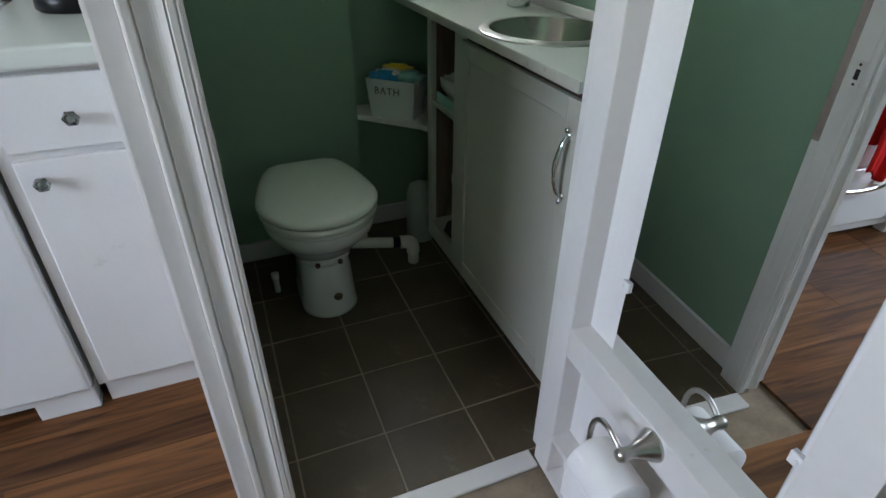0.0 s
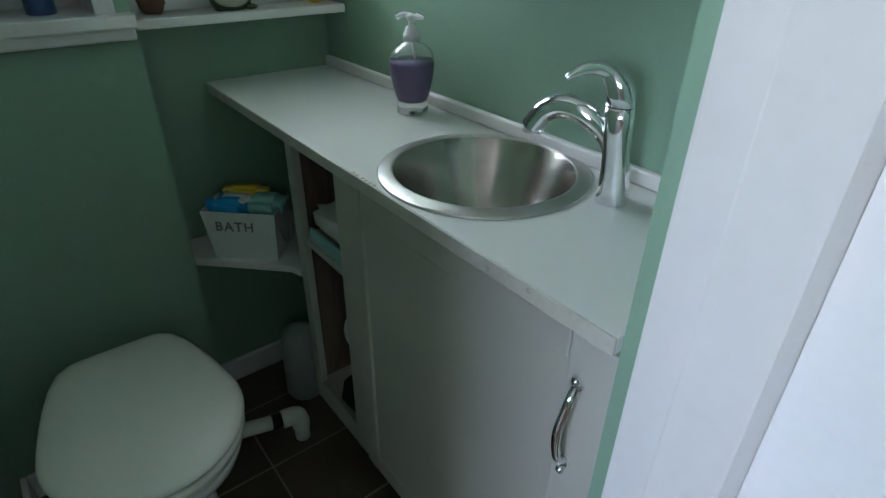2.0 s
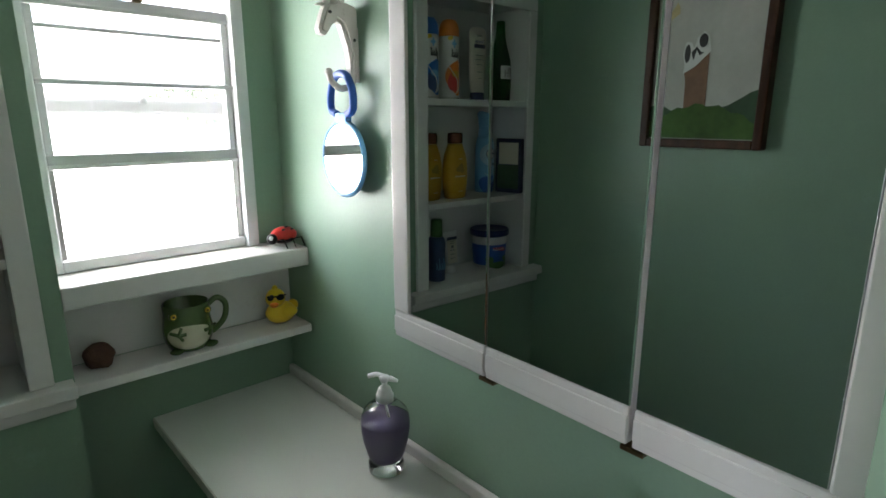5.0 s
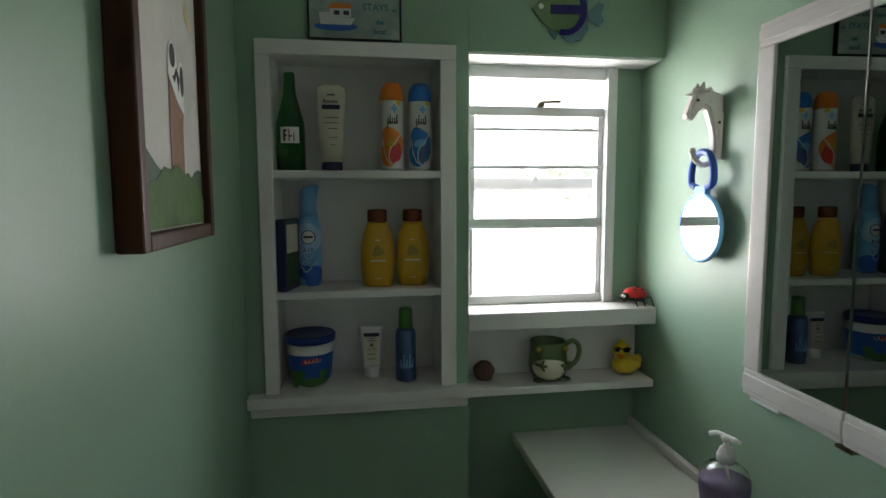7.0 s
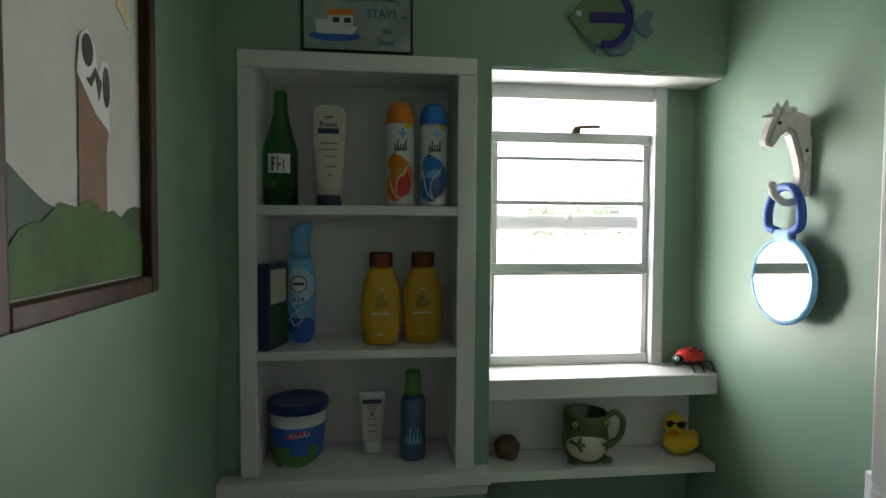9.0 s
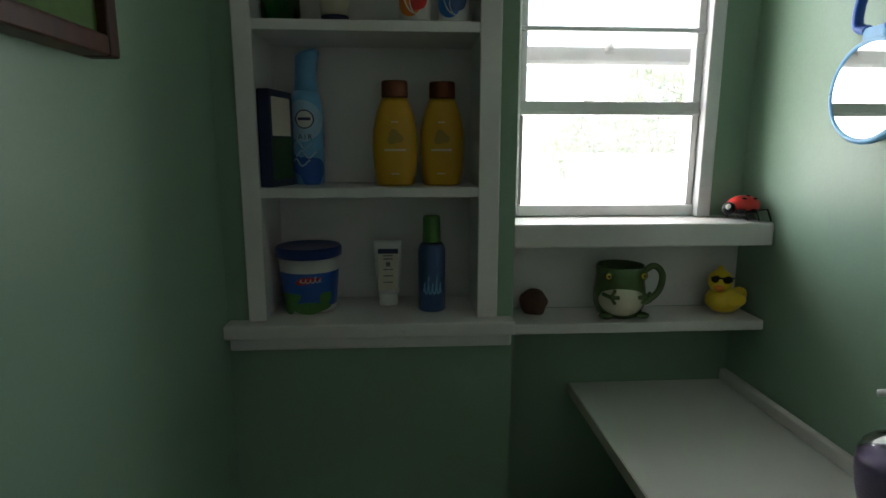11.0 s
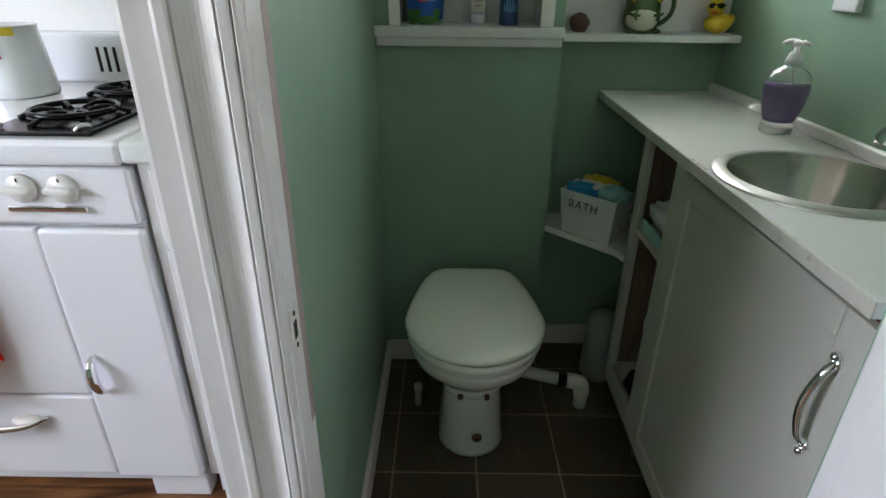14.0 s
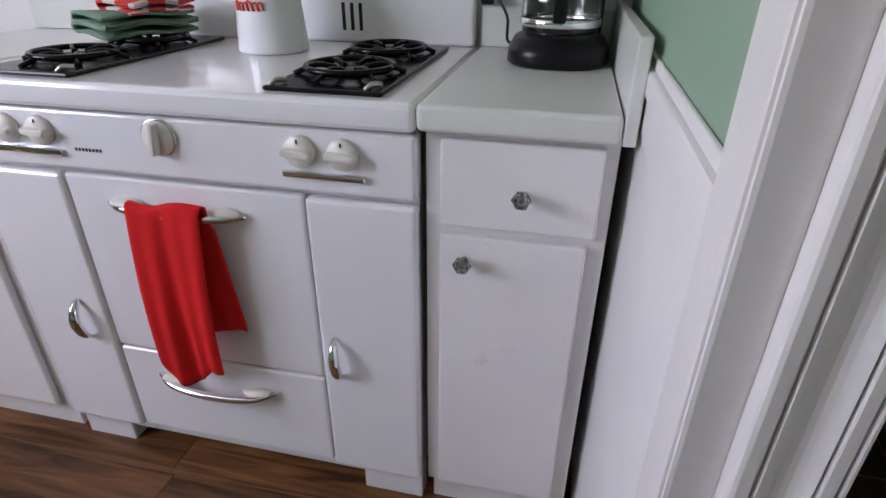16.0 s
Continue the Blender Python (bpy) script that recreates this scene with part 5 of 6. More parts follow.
slab(b, [(-0.05, -0.075), (0.06, -0.085), (0.08, 0.02), (0.05, 0.09), (-0.02, 0.07), (-0.055, 0.02)], 0.006)
single("rubber_mat", b, DARK, (0.90, 1.82, 0.1655), "dark rubber mat at the bottom of the bay", "mat")

# ---- shelf goods ----
b = bm_new()
lathe(b, [(0.029, 0), (0.0325, 0.003), (0.0325, 0.09), (0.031, 0.112), (0.022, 0.145), (0.0145, 0.175), (0.0125, 0.205), (0.0125, 0.208), (0.0125, 0.218), (0.0105, 0.222)], n=32)
bottle = thing("glass_bottle", (0.245, 2.238, 1.5725), "green glass soda bottle with a white label", "bottle")
part("glass", b, GREEN_GLASS, bottle)
b = bm_new()
arc_label(b, 0.0328, 0.062, 0.098, -125, -50, mi=0)
part("label", b, PAINT_WHITE, bottle, "white paper label")
b = bm_new()
for k, (a0, a1, z0, z1) in enumerate(((-112, -104, 0.066, 0.092), (-112, -98, 0.088, 0.092), (-112, -98, 0.077, 0.081), (-92, -88, 0.066, 0.094), (-88, -80, 0.076, 0.080), (-74, -70, 0.066, 0.086))):
    arc_label(b, 0.0336, z0, z1, a0, a1, n=4)
part("label_mark", b, INK, bottle, "dark mark on the label")
b = bm_new()
arc_label(b, 0.0328, 0.036, 0.048, -140, -122, n=4)
arc_label(b, 0.0328, 0.036, 0.048, -112, -98, n=4)
arc_label(b, 0.0328, 0.054, 0.066, -142, -132, n=4)
part("printed_leaf", b, LEAF_GREEN, bottle, "printed leaf")

lot = thing("lotion_tube", (0.337, 2.236, 1.5725), "cream lotion tube standing on a navy cap", "tube")
b = bm_new()
lathe(b, [(0.0235, 0), (0.024, 0.002), (0.024, 0.020), (0.021, 0.022)], n=28, sy=0.62)
part("cap", b, NAVY, lot, "navy cap")
b = bm_new()
rings(b, [[(w * math.cos(a), d * math.sin(a), z) for a in [2 * math.pi * k / 28 for k in range(28)]] for z, w, d in
          ((0.022, 0.0235, 0.0145), (0.06, 0.0265, 0.0150), (0.12, 0.0305, 0.012), (0.17, 0.033, 0.006), (0.184, 0.0325, 0.003), (0.193, 0.026, 0.002), (0.197, 0.014, 0.0015))])
part("tube_body", b, CREAM_TUBE, lot)
for z, w, hgt, m_ in ((0.160, 0.034, 0.010, GREY_INK), (0.146, 0.040, 0.010, NAVY), (0.122, 0.034, 0.0022, GREY_INK), (0.110, 0.036, 0.0018, GREY_INK), (0.097, 0.022, 0.0018, GREY_INK),
                      (0.077, 0.020, 0.0018, GREY_INK), (0.060, 0.012, 0.0018, GREY_INK), (0.174, 0.018, 0.003, GREY_INK)):
    b = bm_new()
    y = -(0.0155 - 0.0095 * max(0, z - 0.06) / 0.11) - 0.0006
    for k in range(6 if hgt > 0.009 and m_ is GREY_INK else 1):
        if hgt > 0.009 and m_ is GREY_INK:
            box(b, (-w / 2 + k * w / 6, y - 0.002, z - hgt / 2), (-w / 2 + k * w / 6 + w / 8.5, y + 0.002, z + hgt / 2 * (0.3 if k else 1)), 0.0008, 1)
        else:
            box(b, (-w / 2 + (0.004 if z < 0.1 else 0), y - 0.002, z - hgt / 2), (w / 2 + (0.004 if z < 0.1 else 0), y + 0.002, z + hgt / 2), 0.0005, 1)
    part("printed_band" if hgt > 0.005 else "printed_line", b, m_, lot)


def air_can(x, y, cap, cap_mat, mark, pale, group):
    can = thing("air_freshener", (x, y, 1.5725), "white aerosol air freshener with %s cap and print" % cap, "aerosol can", group)
    b = bm_new()
    lathe(b, [(0.0255, 0), (0.0265, 0.002), (0.0265, 0.006), (0.026, 0.008), (0.026, 0.152), (0.0245, 0.156)], n=32)
    part("can", b, PAINT_WHITE, can)
    b = bm_new()
    lathe(b, [(0.0262, 0.156), (0.0268, 0.158), (0.0262, 0.175), (0.0225, 0.187), (0.0165, 0.196), (0.008, 0.198), (0.001, 0.1975)], n=32)
    part("cap", b, cap_mat, can)
    b = bm_new()
    lathe(b, [(0.0268, 0.0), (0.0272, 0.002), (0.0272, 0.005), (0.0262, 0.006)], n=28)
    part("rim", b, NICKEL, can, "metal rim")
    b = bm_new()
    patch(b, -92, 0.058, 0.026, 0.040, 0.026, 10, 0.10, 3)
    patch(b, -118, 0.034, 0.020, 0.026, 0.026, 0, 0.12, 2, 1.0, lift=0.0009)
    part("printed_shape", b, cap_mat, can)
    b = bm_new()
    patch(b, -76, 0.040, 0.014, 0.024, 0.026, -15, 0.10, 3, 0.6, lift=0.0013)
    part("printed_fruit", b, mark, can)
    b = bm_new()
    patch(b, -96, 0.062, 0.012, 0.010, 0.026, 20, 0.2, 2, 0.4, lift=0.0014)
    part("printed_shine", b, pale, can)
    b = bm_new()
    script(b, -116, 0.105, 11, 0.011, 0.026, 0.0011, (1, 4))
    stroke(b, [(-112, 0.104), (-116, 0.094), (-121, 0.097)], 0.026, 0.0011)
    part("printed_word", b, INK, can)
    b = bm_new()
    patch(b, -82, 0.137, 0.006, 0.008, 0.026, 0, 0.3, 4)
    part("printed_flower", b, SKY_BLUE, can)
    b = bm_new()
    patch(b, -58, 0.150, 0.007, 0.005, 0.026, -20)
    part("printed_corner", b, YELLOW, can)
    b = bm_new()
    stroke(b, [(-140, 0.070), (-132, 0.040), (-112, 0.020), (-84, 0.012)], 0.026, 0.0011, 0.0012)
    stroke(b, [(-52, 0.080), (-76, 0.064), (-100, 0.050), (-108, 0.030), (-98, 0.016)], 0.026, 0.0011, 0.0014)
    part("printed_swirl", b, PAINT_WHITE, can)
    return can


air_can(0.474, 2.198, "an orange", ORANGE, RED, GOLD, "air fresheners")
air_can(0.539, 2.203, "a blue", CAP_BLUE, GREY_BLUE, SKY_BLUE, "air fresheners")

feb = thing("spray_bottle", (0.278, 2.262, 1.3055), "slim sky-blue room spray lettered AIR", "spray bottle")
b = bm_new()
lathe(b, [(0.026, 0), (0.0285, 0.003), (0.0285, 0.13), (0.026, 0.150), (0.0215, 0.165)], n=32)
part("can", b, SKY_BLUE, feb)
b = bm_new()
rings(b, [[(w * math.cos(a) + dx, w * 0.95 * math.sin(a), z + sl * math.cos(a)) for a in [2 * math.pi * k / 24 for k in range(24)]] for z, w, dx, sl in
          ((0.165, 0.0212, 0, 0), (0.190, 0.0185, 0, 0), (0.215, 0.0200, 0.002, 0.001), (0.228, 0.0215, 0.004, 0.004), (0.234, 0.017, 0.004, 0.005))])
part("sprayer", b, SKY_BLUE, feb)
b = bm_new()
patch(b, -90, 0.112, 0.034, 0.036, 0.0285, 0, 0.06, 3)
part("label", b, PALE_BLUE, feb, "pale label")
b = bm_new()
patch(b, -90, 0.114, 0.016, 0.016, 0.0285, lift=0.0012)
part("printed_disc", b, PAINT_WHITE, feb)
b = bm_new()
patch(b, -70, 0.024, 0.026, 0.028, 0.0285, 25, 0.12, 3)
patch(b, -120, 0.034, 0.020, 0.018, 0.0285, -35, 0.2, 2, lift=0.0009)
part("printed_base", b, BLUE, feb, "deep blue print")
b = bm_new()
for z, da in ((0.066, 0), (0.050, 14), (0.036, -10)):
    stroke(b, [(-140 + da, z), (-116 + da, z + 0.010), (-94 + da, z - 0.003), (-66 + da, z + 0.008)], 0.0285, 0.0016, 0.0010)
part("printed_wave", b, PALE_BLUE, feb)
b = bm_new()
tube(b, [(0.0155 * math.cos(a), -0.0300 + 0.004 * abs(math.cos(a)), 0.115 + 0.0155 * math.sin(a)) for a in [2 * math.pi * k / 28 for k in range(29)]], 0.0012, 6)
box(b, (-0.011, -0.0303, 0.113), (0.011, -0.029, 0.118), 0.0005, 1)
part("printed_ring", b, NAVY, feb)
b = bm_new()
lettering(b, "AIR", 0.013, pose(0, -0.0292, 0.084, 90, 0, 0), thick=0.0006, space=1.4)
part("lettering", b, NAVY, feb)

b = bm_new()
box(b, (-0.011, -0.042, 0), (0.011, 0.042, 0.160), 0.003)
bk = thing("small_book", (0.2365, 2.196, 1.3055), "dark navy boxed book leaning on the shelf side", "book", turn=-15)
part("cover", b, NAVY, bk)
b = bm_new()
box(b, (0.0112, -0.034, 0.085), (0.0118, 0.030, 0.148), 0.0002, 1)
part("cover_panel", b, CREAM_TUBE, bk, "cream panel")
b = bm_new()
box(b, (0.0112, -0.036, 0.012), (0.0118, 0.034, 0.083), 0.0002, 1)
part("cover_picture", b, HILL_FAR, bk, "dark green picture")


def shampoo(x, y):
    s = thing("shampoo_bottle", (x, y, 1.3055), "golden yellow shampoo bottle with a copper cap", "bottle", "golden shampoo bottles")
    b = bm_new()
    lathe(b, [(0.030, 0), (0.0335, 0.003), (0.0375, 0.03), (0.0395, 0.065), (0.0385, 0.095), (0.033, 0.122), (0.0255, 0.142), (0.0225, 0.150)], n=36, sy=0.62, power=2.4)
    part("body", b, GOLD, s)
    b = bm_new()
    lathe(b, [(0.0225, 0.151), (0.023, 0.153), (0.0228, 0.176), (0.021, 0.179), (0.001, 0.180)], n=32, sy=0.8)
    part("cap", b, COPPER_CAP, s)
    b = bm_new()
    patch(b, -90, 0.083, 0.013, 0.012, 0.0395, 0, 0.2, 3, 0.8, lift=0.0010, sy=0.62)
    part("printed_leaf", b, OLIVE, s, "faded leaf print")
    b = bm_new()
    arc_label(b, 0.0405, 0.060, 0.0635, -116, -64, n=6, sy=0.62)
    part("printed_line", b, CREAM_TUBE, s)
    b = bm_new()
    arc_label(b, 0.0403, 0.020, 0.022, -100, -80, n=4, sy=0.62)
    arc_label(b, 0.0395, 0.108, 0.110, -98, -82, n=4, sy=0.62)
    part("printed_small_line", b, CREAM_TUBE, s)
    return s


first = shampoo(0.438, 2.213)
copy_thing(first, pose(0.521, 2.222, 1.3055, 0, 0, -6))

tub = thing("detergent_tub", (0.276, 2.236, 1.0752), "blue and white plastic tub with a navy lid", "tub")
b = bm_new()
lathe(b, [(0.044, 0), (0.047, 0.003), (0.052, 0.060), (0.055, 0.100)], n=36)
part("tub_body", b, PAINT_WHITE, tub)
b = bm_new()
lathe(b, [(0.0555, 0.100), (0.0595, 0.102), (0.060, 0.116), (0.057, 0.120), (0.052, 0.118), (0.001, 0.117)], n=36)
part("lid", b, LID_BLUE, tub, "navy blue lid")
b = bm_new()
rings(b, [[((r_ + 0.0006) * math.cos(a), (r_ + 0.0006) * math.sin(a), z) for a in [2 * math.pi * k / 40 for k in range(40)]] for z, r_ in ((0.012, 0.0479), (0.060, 0.052), (0.076, 0.0532))], caps=False)
part("wrap", b, BLUE, tub, "blue printed wrap")
b = bm_new()
patch(b, -80, 0.066, 0.024, 0.008, 0.0525, 18, 0.15, 2, 0.5)
part("printed_mark", b, RED, tub, "red mark")
b = bm_new()
script(b, -100, 0.060, 9, 0.006, 0.0530, 0.0008, (3,))
part("printed_word", b, PAINT_WHITE, tub)
b = bm_new()
patch(b, -128, 0.026, 0.022, 0.022, 0.0500, 30, 0.25, 3)
patch(b, -84, 0.012, 0.040, 0.010, 0.0488, 0, 0.1, 4)
patch(b, -48, 0.030, 0.010, 0.018, 0.0500, -20, 0.2, 2)
part("printed_green", b, LEAF_GREEN, tub)

tb = thing("hand_cream_tube", (0.421, 2.252, 1.0752), "small clear tube with a cream label and dark top", "tube")
b = bm_new()
lathe(b, [(0.017, 0), (0.018, 0.002), (0.018, 0.022), (0.016, 0.024)], n=24, sy=0.8)
part("cap", b, PUMP, tb, "clear cap")
b = bm_new()
rings(b, [[(w * math.cos(a), d * math.sin(a), z) for a in [2 * math.pi * k / 24 for k in range(24)]] for z, w, d in ((0.024, 0.0205, 0.013), (0.07, 0.024, 0.010), (0.118, 0.027, 0.003), (0.124, 0.027, 0.002))])
part("tube_body", b, PUMP, tb)
for z0, z1, w, m_ in ((0.030, 0.108, 0.037, CREAM_TUBE), (0.1, 0.109, 0.038, NAVY)):
    b = bm_new()
    box(b, (-w / 2, -0.0005, 0), (w / 2, 0.0005, z1 - z0), 0.0003, 1, m=Matrix.Translation((0, -0.0135 + 0.09 * (z0 - 0.03) - (0.0006 if m_ is NAVY else 0), z0)) @ Matrix.Rotation(radians(-6.0), 4, "X"))
    part("label", b, m_, tb, "printed label")
b = bm_new()
for k, z in enumerate((0.046, 0.058, 0.070, 0.090, 0.096)):
    box(b, (-0.009, -0.0012, -0.001), (0.009, 0, 0.001), 0.0002, 1, m=Matrix.Translation((0, -0.0140 + 0.09 * (z - 0.03), z)))
box(b, (-0.004, -0.0014, -0.004), (0.004, 0, 0.004), 0.0002, 1, m=Matrix.Translation((0, -0.0140 + 0.09 * 0.05, 0.080)))
part("printed_line", b, GREY_INK, tb)

cn = thing("aerosol_can", (0.502, 2.216, 1.0752), "metallic blue aerosol can with a green cap", "aerosol can")
b = bm_new()
lathe(b, [(0.0235, 0), (0.025, 0.002), (0.025, 0.112), (0.022, 0.122), (0.018, 0.126)], n=28)
part("can", b, GREY_BLUE, cn)
b = bm_new()
lathe(b, [(0.0165, 0.127), (0.017, 0.130), (0.0155, 0.172), (0.0135, 0.175), (0.001, 0.1755)], n=24)
part("cap", b, LEAF_GREEN, cn, "green cap")
b = bm_new()
script(b, -128, 0.036, 17, 0.018, 0.025, 0.0012, (1, 3))
part("printed_script", b, SKY_BLUE, cn, "pale script mark")

# ---- ledge below the window ----
t = bmesh.new()
bmesh.ops.create_icosphere(t, subdivisions=3, radius=1.0)
for v in t.verts:
    k = 1 + 0.22 * noise.noise(v.co * 1.4 + Vector((4, 1, 7))) + 0.05 * noise.noise(v.co * 5)
    v.co = Vector((v.co.x * 0.026 * k, v.co.y * 0.021 * k, v.co.z * 0.024 * k * (1 + 0.25 * max(0, v.co.z))))
lo = min(v.co.z for v in t.verts) + 0.003
for v in t.verts:
    v.co.z = max(v.co.z - lo, 0)
single("stone", t, ROCK, (0.697, 2.225, 1.0595), "small reddish brown stone on the white ledge", "stone")

mug = thing("mug", (0.858, 2.214, 1.0595), "green and cream ceramic frog mug", "mug")
b = bm_new()
lathe(b, [(0.034, 0), (0.040, 0.004), (0.0475, 0.025), (0.0485, 0.045), (0.046, 0.062), (0.0445, 0.078), (0.0455, 0.094), (0.0435, 0.097), (0.041, 0.094), (0.040, 0.030), (0.001, 0.012)], n=40)
part("body", b, FROG_GREEN, mug)
b = bm_new()
ball(b, (-0.003, -0.0165, 0.036), (0.0425, 0.0395, 0.0355), u=28, v=18)
part("belly", b, FROG_CREAM, mug, "cream belly")
b = bm_new()
tube(b, curve([(0.040, -0.004, 0.082), (0.062, -0.006, 0.094), (0.078, -0.008, 0.078), (0.074, -0.008, 0.048), (0.056, -0.006, 0.028), (0.044, -0.004, 0.022)]), 0.0062, 12)
part("handle", b, FROG_GREEN, mug)
for x in (-0.036, 0.030):
    b = bm_new()
    ball(b, (x, -0.034, 0.082), 0.0085)
    part("eye", b, FROG_GREEN, mug)
    b = bm_new()
    ball(b, (x - 0.001, -0.041, 0.083), (0.0052, 0.0030, 0.0052))
    part("eye_ring", b, YELLOW, mug, "yellow eye ring")
    b = bm_new()
    ball(b, (x - 0.001, -0.0432, 0.083), (0.0028, 0.0018, 0.0028))
    part("pupil", b, INK, mug)
for x, s in ((-0.034, 1), (0.030, -1)):
    b = bm_new()
    y = -0.0505
    tube(b, [(x - s * 0.012, y + 0.012, 0.050), (x, y, 0.046), (x + s * 0.014, y - 0.003, 0.046)], 0.0036, 8)
    tube(b, [(x, y, 0.046), (x + s * 0.006, y - 0.002, 0.060)], 0.003, 8)
    tube(b, [(x, y, 0.046), (x + s * 0.007, y - 0.002, 0.034)], 0.003, 8)
    part("frog_hand_shape", b, FROG_GREEN, mug)
for x in (-0.034, 0.034):
    b = bm_new()
    ball(b, (x, -0.030, 0.006), (0.014, 0.012, 0.006))
    part("foot", b, FROG_GREEN, mug)

duck = bm_new()
ball(duck, (0, 0, 0.026), (0.036, 0.028, 0.026), 0)
ball(duck, (0.030, 0.0, 0.036), (0.014, 0.012, 0.014), 0)
ball(duck, (-0.014, -0.006, 0.064), (0.0225, 0.021, 0.0225), 0)
ball(duck, (-0.012, -0.002, 0.086), (0.007, 0.006, 0.007), 0)
for s in (-1, 1):
    ball(duck, (0.010, s * 0.024, 0.030), (0.020, 0.007, 0.013), 0)
ball(duck, (-0.026, -0.024, 0.055), (0.010, 0.009, 0.0050), 1)
ball(duck, (-0.025, -0.023, 0.051), (0.008, 0.007, 0.0035), 1)
for x, y in ((-0.029, -0.0185), (-0.011, -0.0265)):
    ball(duck, (x, y, 0.070), (0.0098, 0.0045, 0.0072), 2)
tube(duck, [(-0.036, -0.012, 0.072), (-0.020, -0.0265, 0.073), (0.006, -0.018, 0.071)], 0.002, 6, 2)
single("rubber_duck", duck, [YELLOW, ORANGE, BLACK_PLASTIC], (1.064, 2.212, 1.0595), "yellow rubber duck wearing black sunglasses", "toy duck")

bug = thing("ladybug_figurine", (1.080, 2.205, 1.2402), "small red and black metal ladybug on the window sill", "figurine")
b = bm_new()
ball(b, (0, 0, 0.027), (0.031, 0.022, 0.019))
part("shell", b, RED, bug, "red domed shell")
b = bm_new()
ball(b, (0, 0, 0.019), (0.029, 0.020, 0.011))
part("belly", b, BLACK_PLASTIC, bug)
b = bm_new()
ball(b, (-0.031, -0.007, 0.022), (0.012, 0.0115, 0.012))
part("head", b, BLACK_PLASTIC, bug, "black head")
b = bm_new()
ball(b, (-0.037, -0.015, 0.026), (0.005, 0.0035, 0.0055))
part("eye", b, PAINT_WHITE, bug)
for x in (-0.019, 0.002, 0.024):
    for q in (-1, 1):
        b = bm_new()
        tube(b, [(x, q * 0.014, 0.019), (x + 0.005, q * 0.028, 0.022), (x + 0.010, q * 0.034, 0.0016)], 0.0016, 6)
        part("leg", b, BLACK_PLASTIC, bug)
for x, y in ((-0.007, -0.014), (0.014, -0.012), (0.005, -0.005), (0.017, 0.007)):
    b = bm_new()
    ball(b, (x, y, 0.027 + 0.019 * math.sqrt(max(0.05, 1 - (x / 0.031) ** 2 - (y / 0.022) ** 2))), (0.0045, 0.0045, 0.002), u=12, v=8)
    part("spot", b, BLACK_PLASTIC, bug)

# ---- hook and hand mirror on the side wall ----
horse = bm_new()
HORSE = [(0.0, 0.104), (-0.006, 0.110), (-0.020, 0.114), (-0.040, 0.116), (-0.054, 0.115), (-0.064, 0.106), (-0.071, 0.090), (-0.0785, 0.068), (-0.076, 0.060), (-0.066, 0.057), (-0.060, 0.063),
         (-0.052, 0.075), (-0.042, 0.082), (-0.034, 0.078), (-0.029, 0.064), (-0.022, 0.044), (-0.017, 0.022), (-0.016, -0.008), (-0.007, -0.008), (-0.006, 0.026), (0.0, 0.044)]
slab(horse, HORSE, 0.026, Matrix(((1, 0, 0, 0), (0, 0, -1, 0.013), (0, 1, 0, 0), (0, 0, 0, 1))), bev=0.006)
for dy in (-0.008, 0.008):
    tube(horse, [(-0.049, dy, 0.108), (-0.047, dy * 1.2, 0.122), (-0.045, dy * 1.3, 0.132)], [0.006, 0.005, 0.001], 8)
tube(horse, [(-0.060, 0, 0.108), (-0.070, 0, 0.108), (-0.080, 0, 0.105)], [0.004, 0.003, 0.0008], 6)
for k in range(4):
    ball(horse, (-0.060 + 0.010 * k, -0.004, 0.115 + 0.002 * (k % 2)), (0.007, 0.007, 0.006), u=10, v=8)
ball(horse, (-0.058, -0.0125, 0.095), (0.004, 0.002, 0.003), 1)
ball(horse, (-0.010, -0.013, 0.053), (0.003, 0.002, 0.003), 1)
tube(horse, curve([(-0.008, -0.005, 0.02), (-0.008, -0.005, -0.005), (-0.014, -0.004, -0.022), (-0.034, 0.0, -0.030), (-0.050, 0.004, -0.018), (-0.054, 0.006, -0.004)], 6), 0.0058, 10)
ball(horse, (-0.054, 0.006, -0.002), 0.007)
box(horse, (-0.006, -0.012, -0.02), (0, 0.010, 0.075), 0.004, 2)
single("horse_hook", horse, [IRON_WHITE, INK], (1.1165, 1.948, 1.606), "cream painted cast-iron hook shaped as a horse head", "hook")

hm = thing("hand_mirror", (1.094, 1.962, 1.374), "round hanging hand mirror with a blue plastic rim", "mirror", turn=0)
b = bm_new()
tube(b, [(-0.002, 0.068 * math.cos(a), 0.075 + 0.068 * math.sin(a)) for a in [2 * math.pi * k / 48 for k in range(49)]], 0.0048, 10)
part("rim", b, SKY_BLUE, hm, "translucent blue rim")
b = bm_new()
slab(b, oval(0.067, 0.067, 48), 0.007, Matrix(((0, 0, -1, 0.0035), (1, 0, 0, 0), (0, 1, 0, 0.075), (0, 0, 0, 1))))
part("back", b, BLUE, hm)
b = bm_new()
slab(b, oval(0.064, 0.064, 48), 0.0015, Matrix(((0, 0, -1, -0.0037), (1, 0, 0, 0), (0, 1, 0, 0.075), (0, 0, 0, 1))))
part("glass", b, MIRROR, hm, "silvered glass")
b = bm_new()
box(b, (-0.008, -0.020, 0.142), (0.006, 0.020, 0.160), 0.004)
part("hinge_block", b, SKY_BLUE, hm)
b = bm_new()
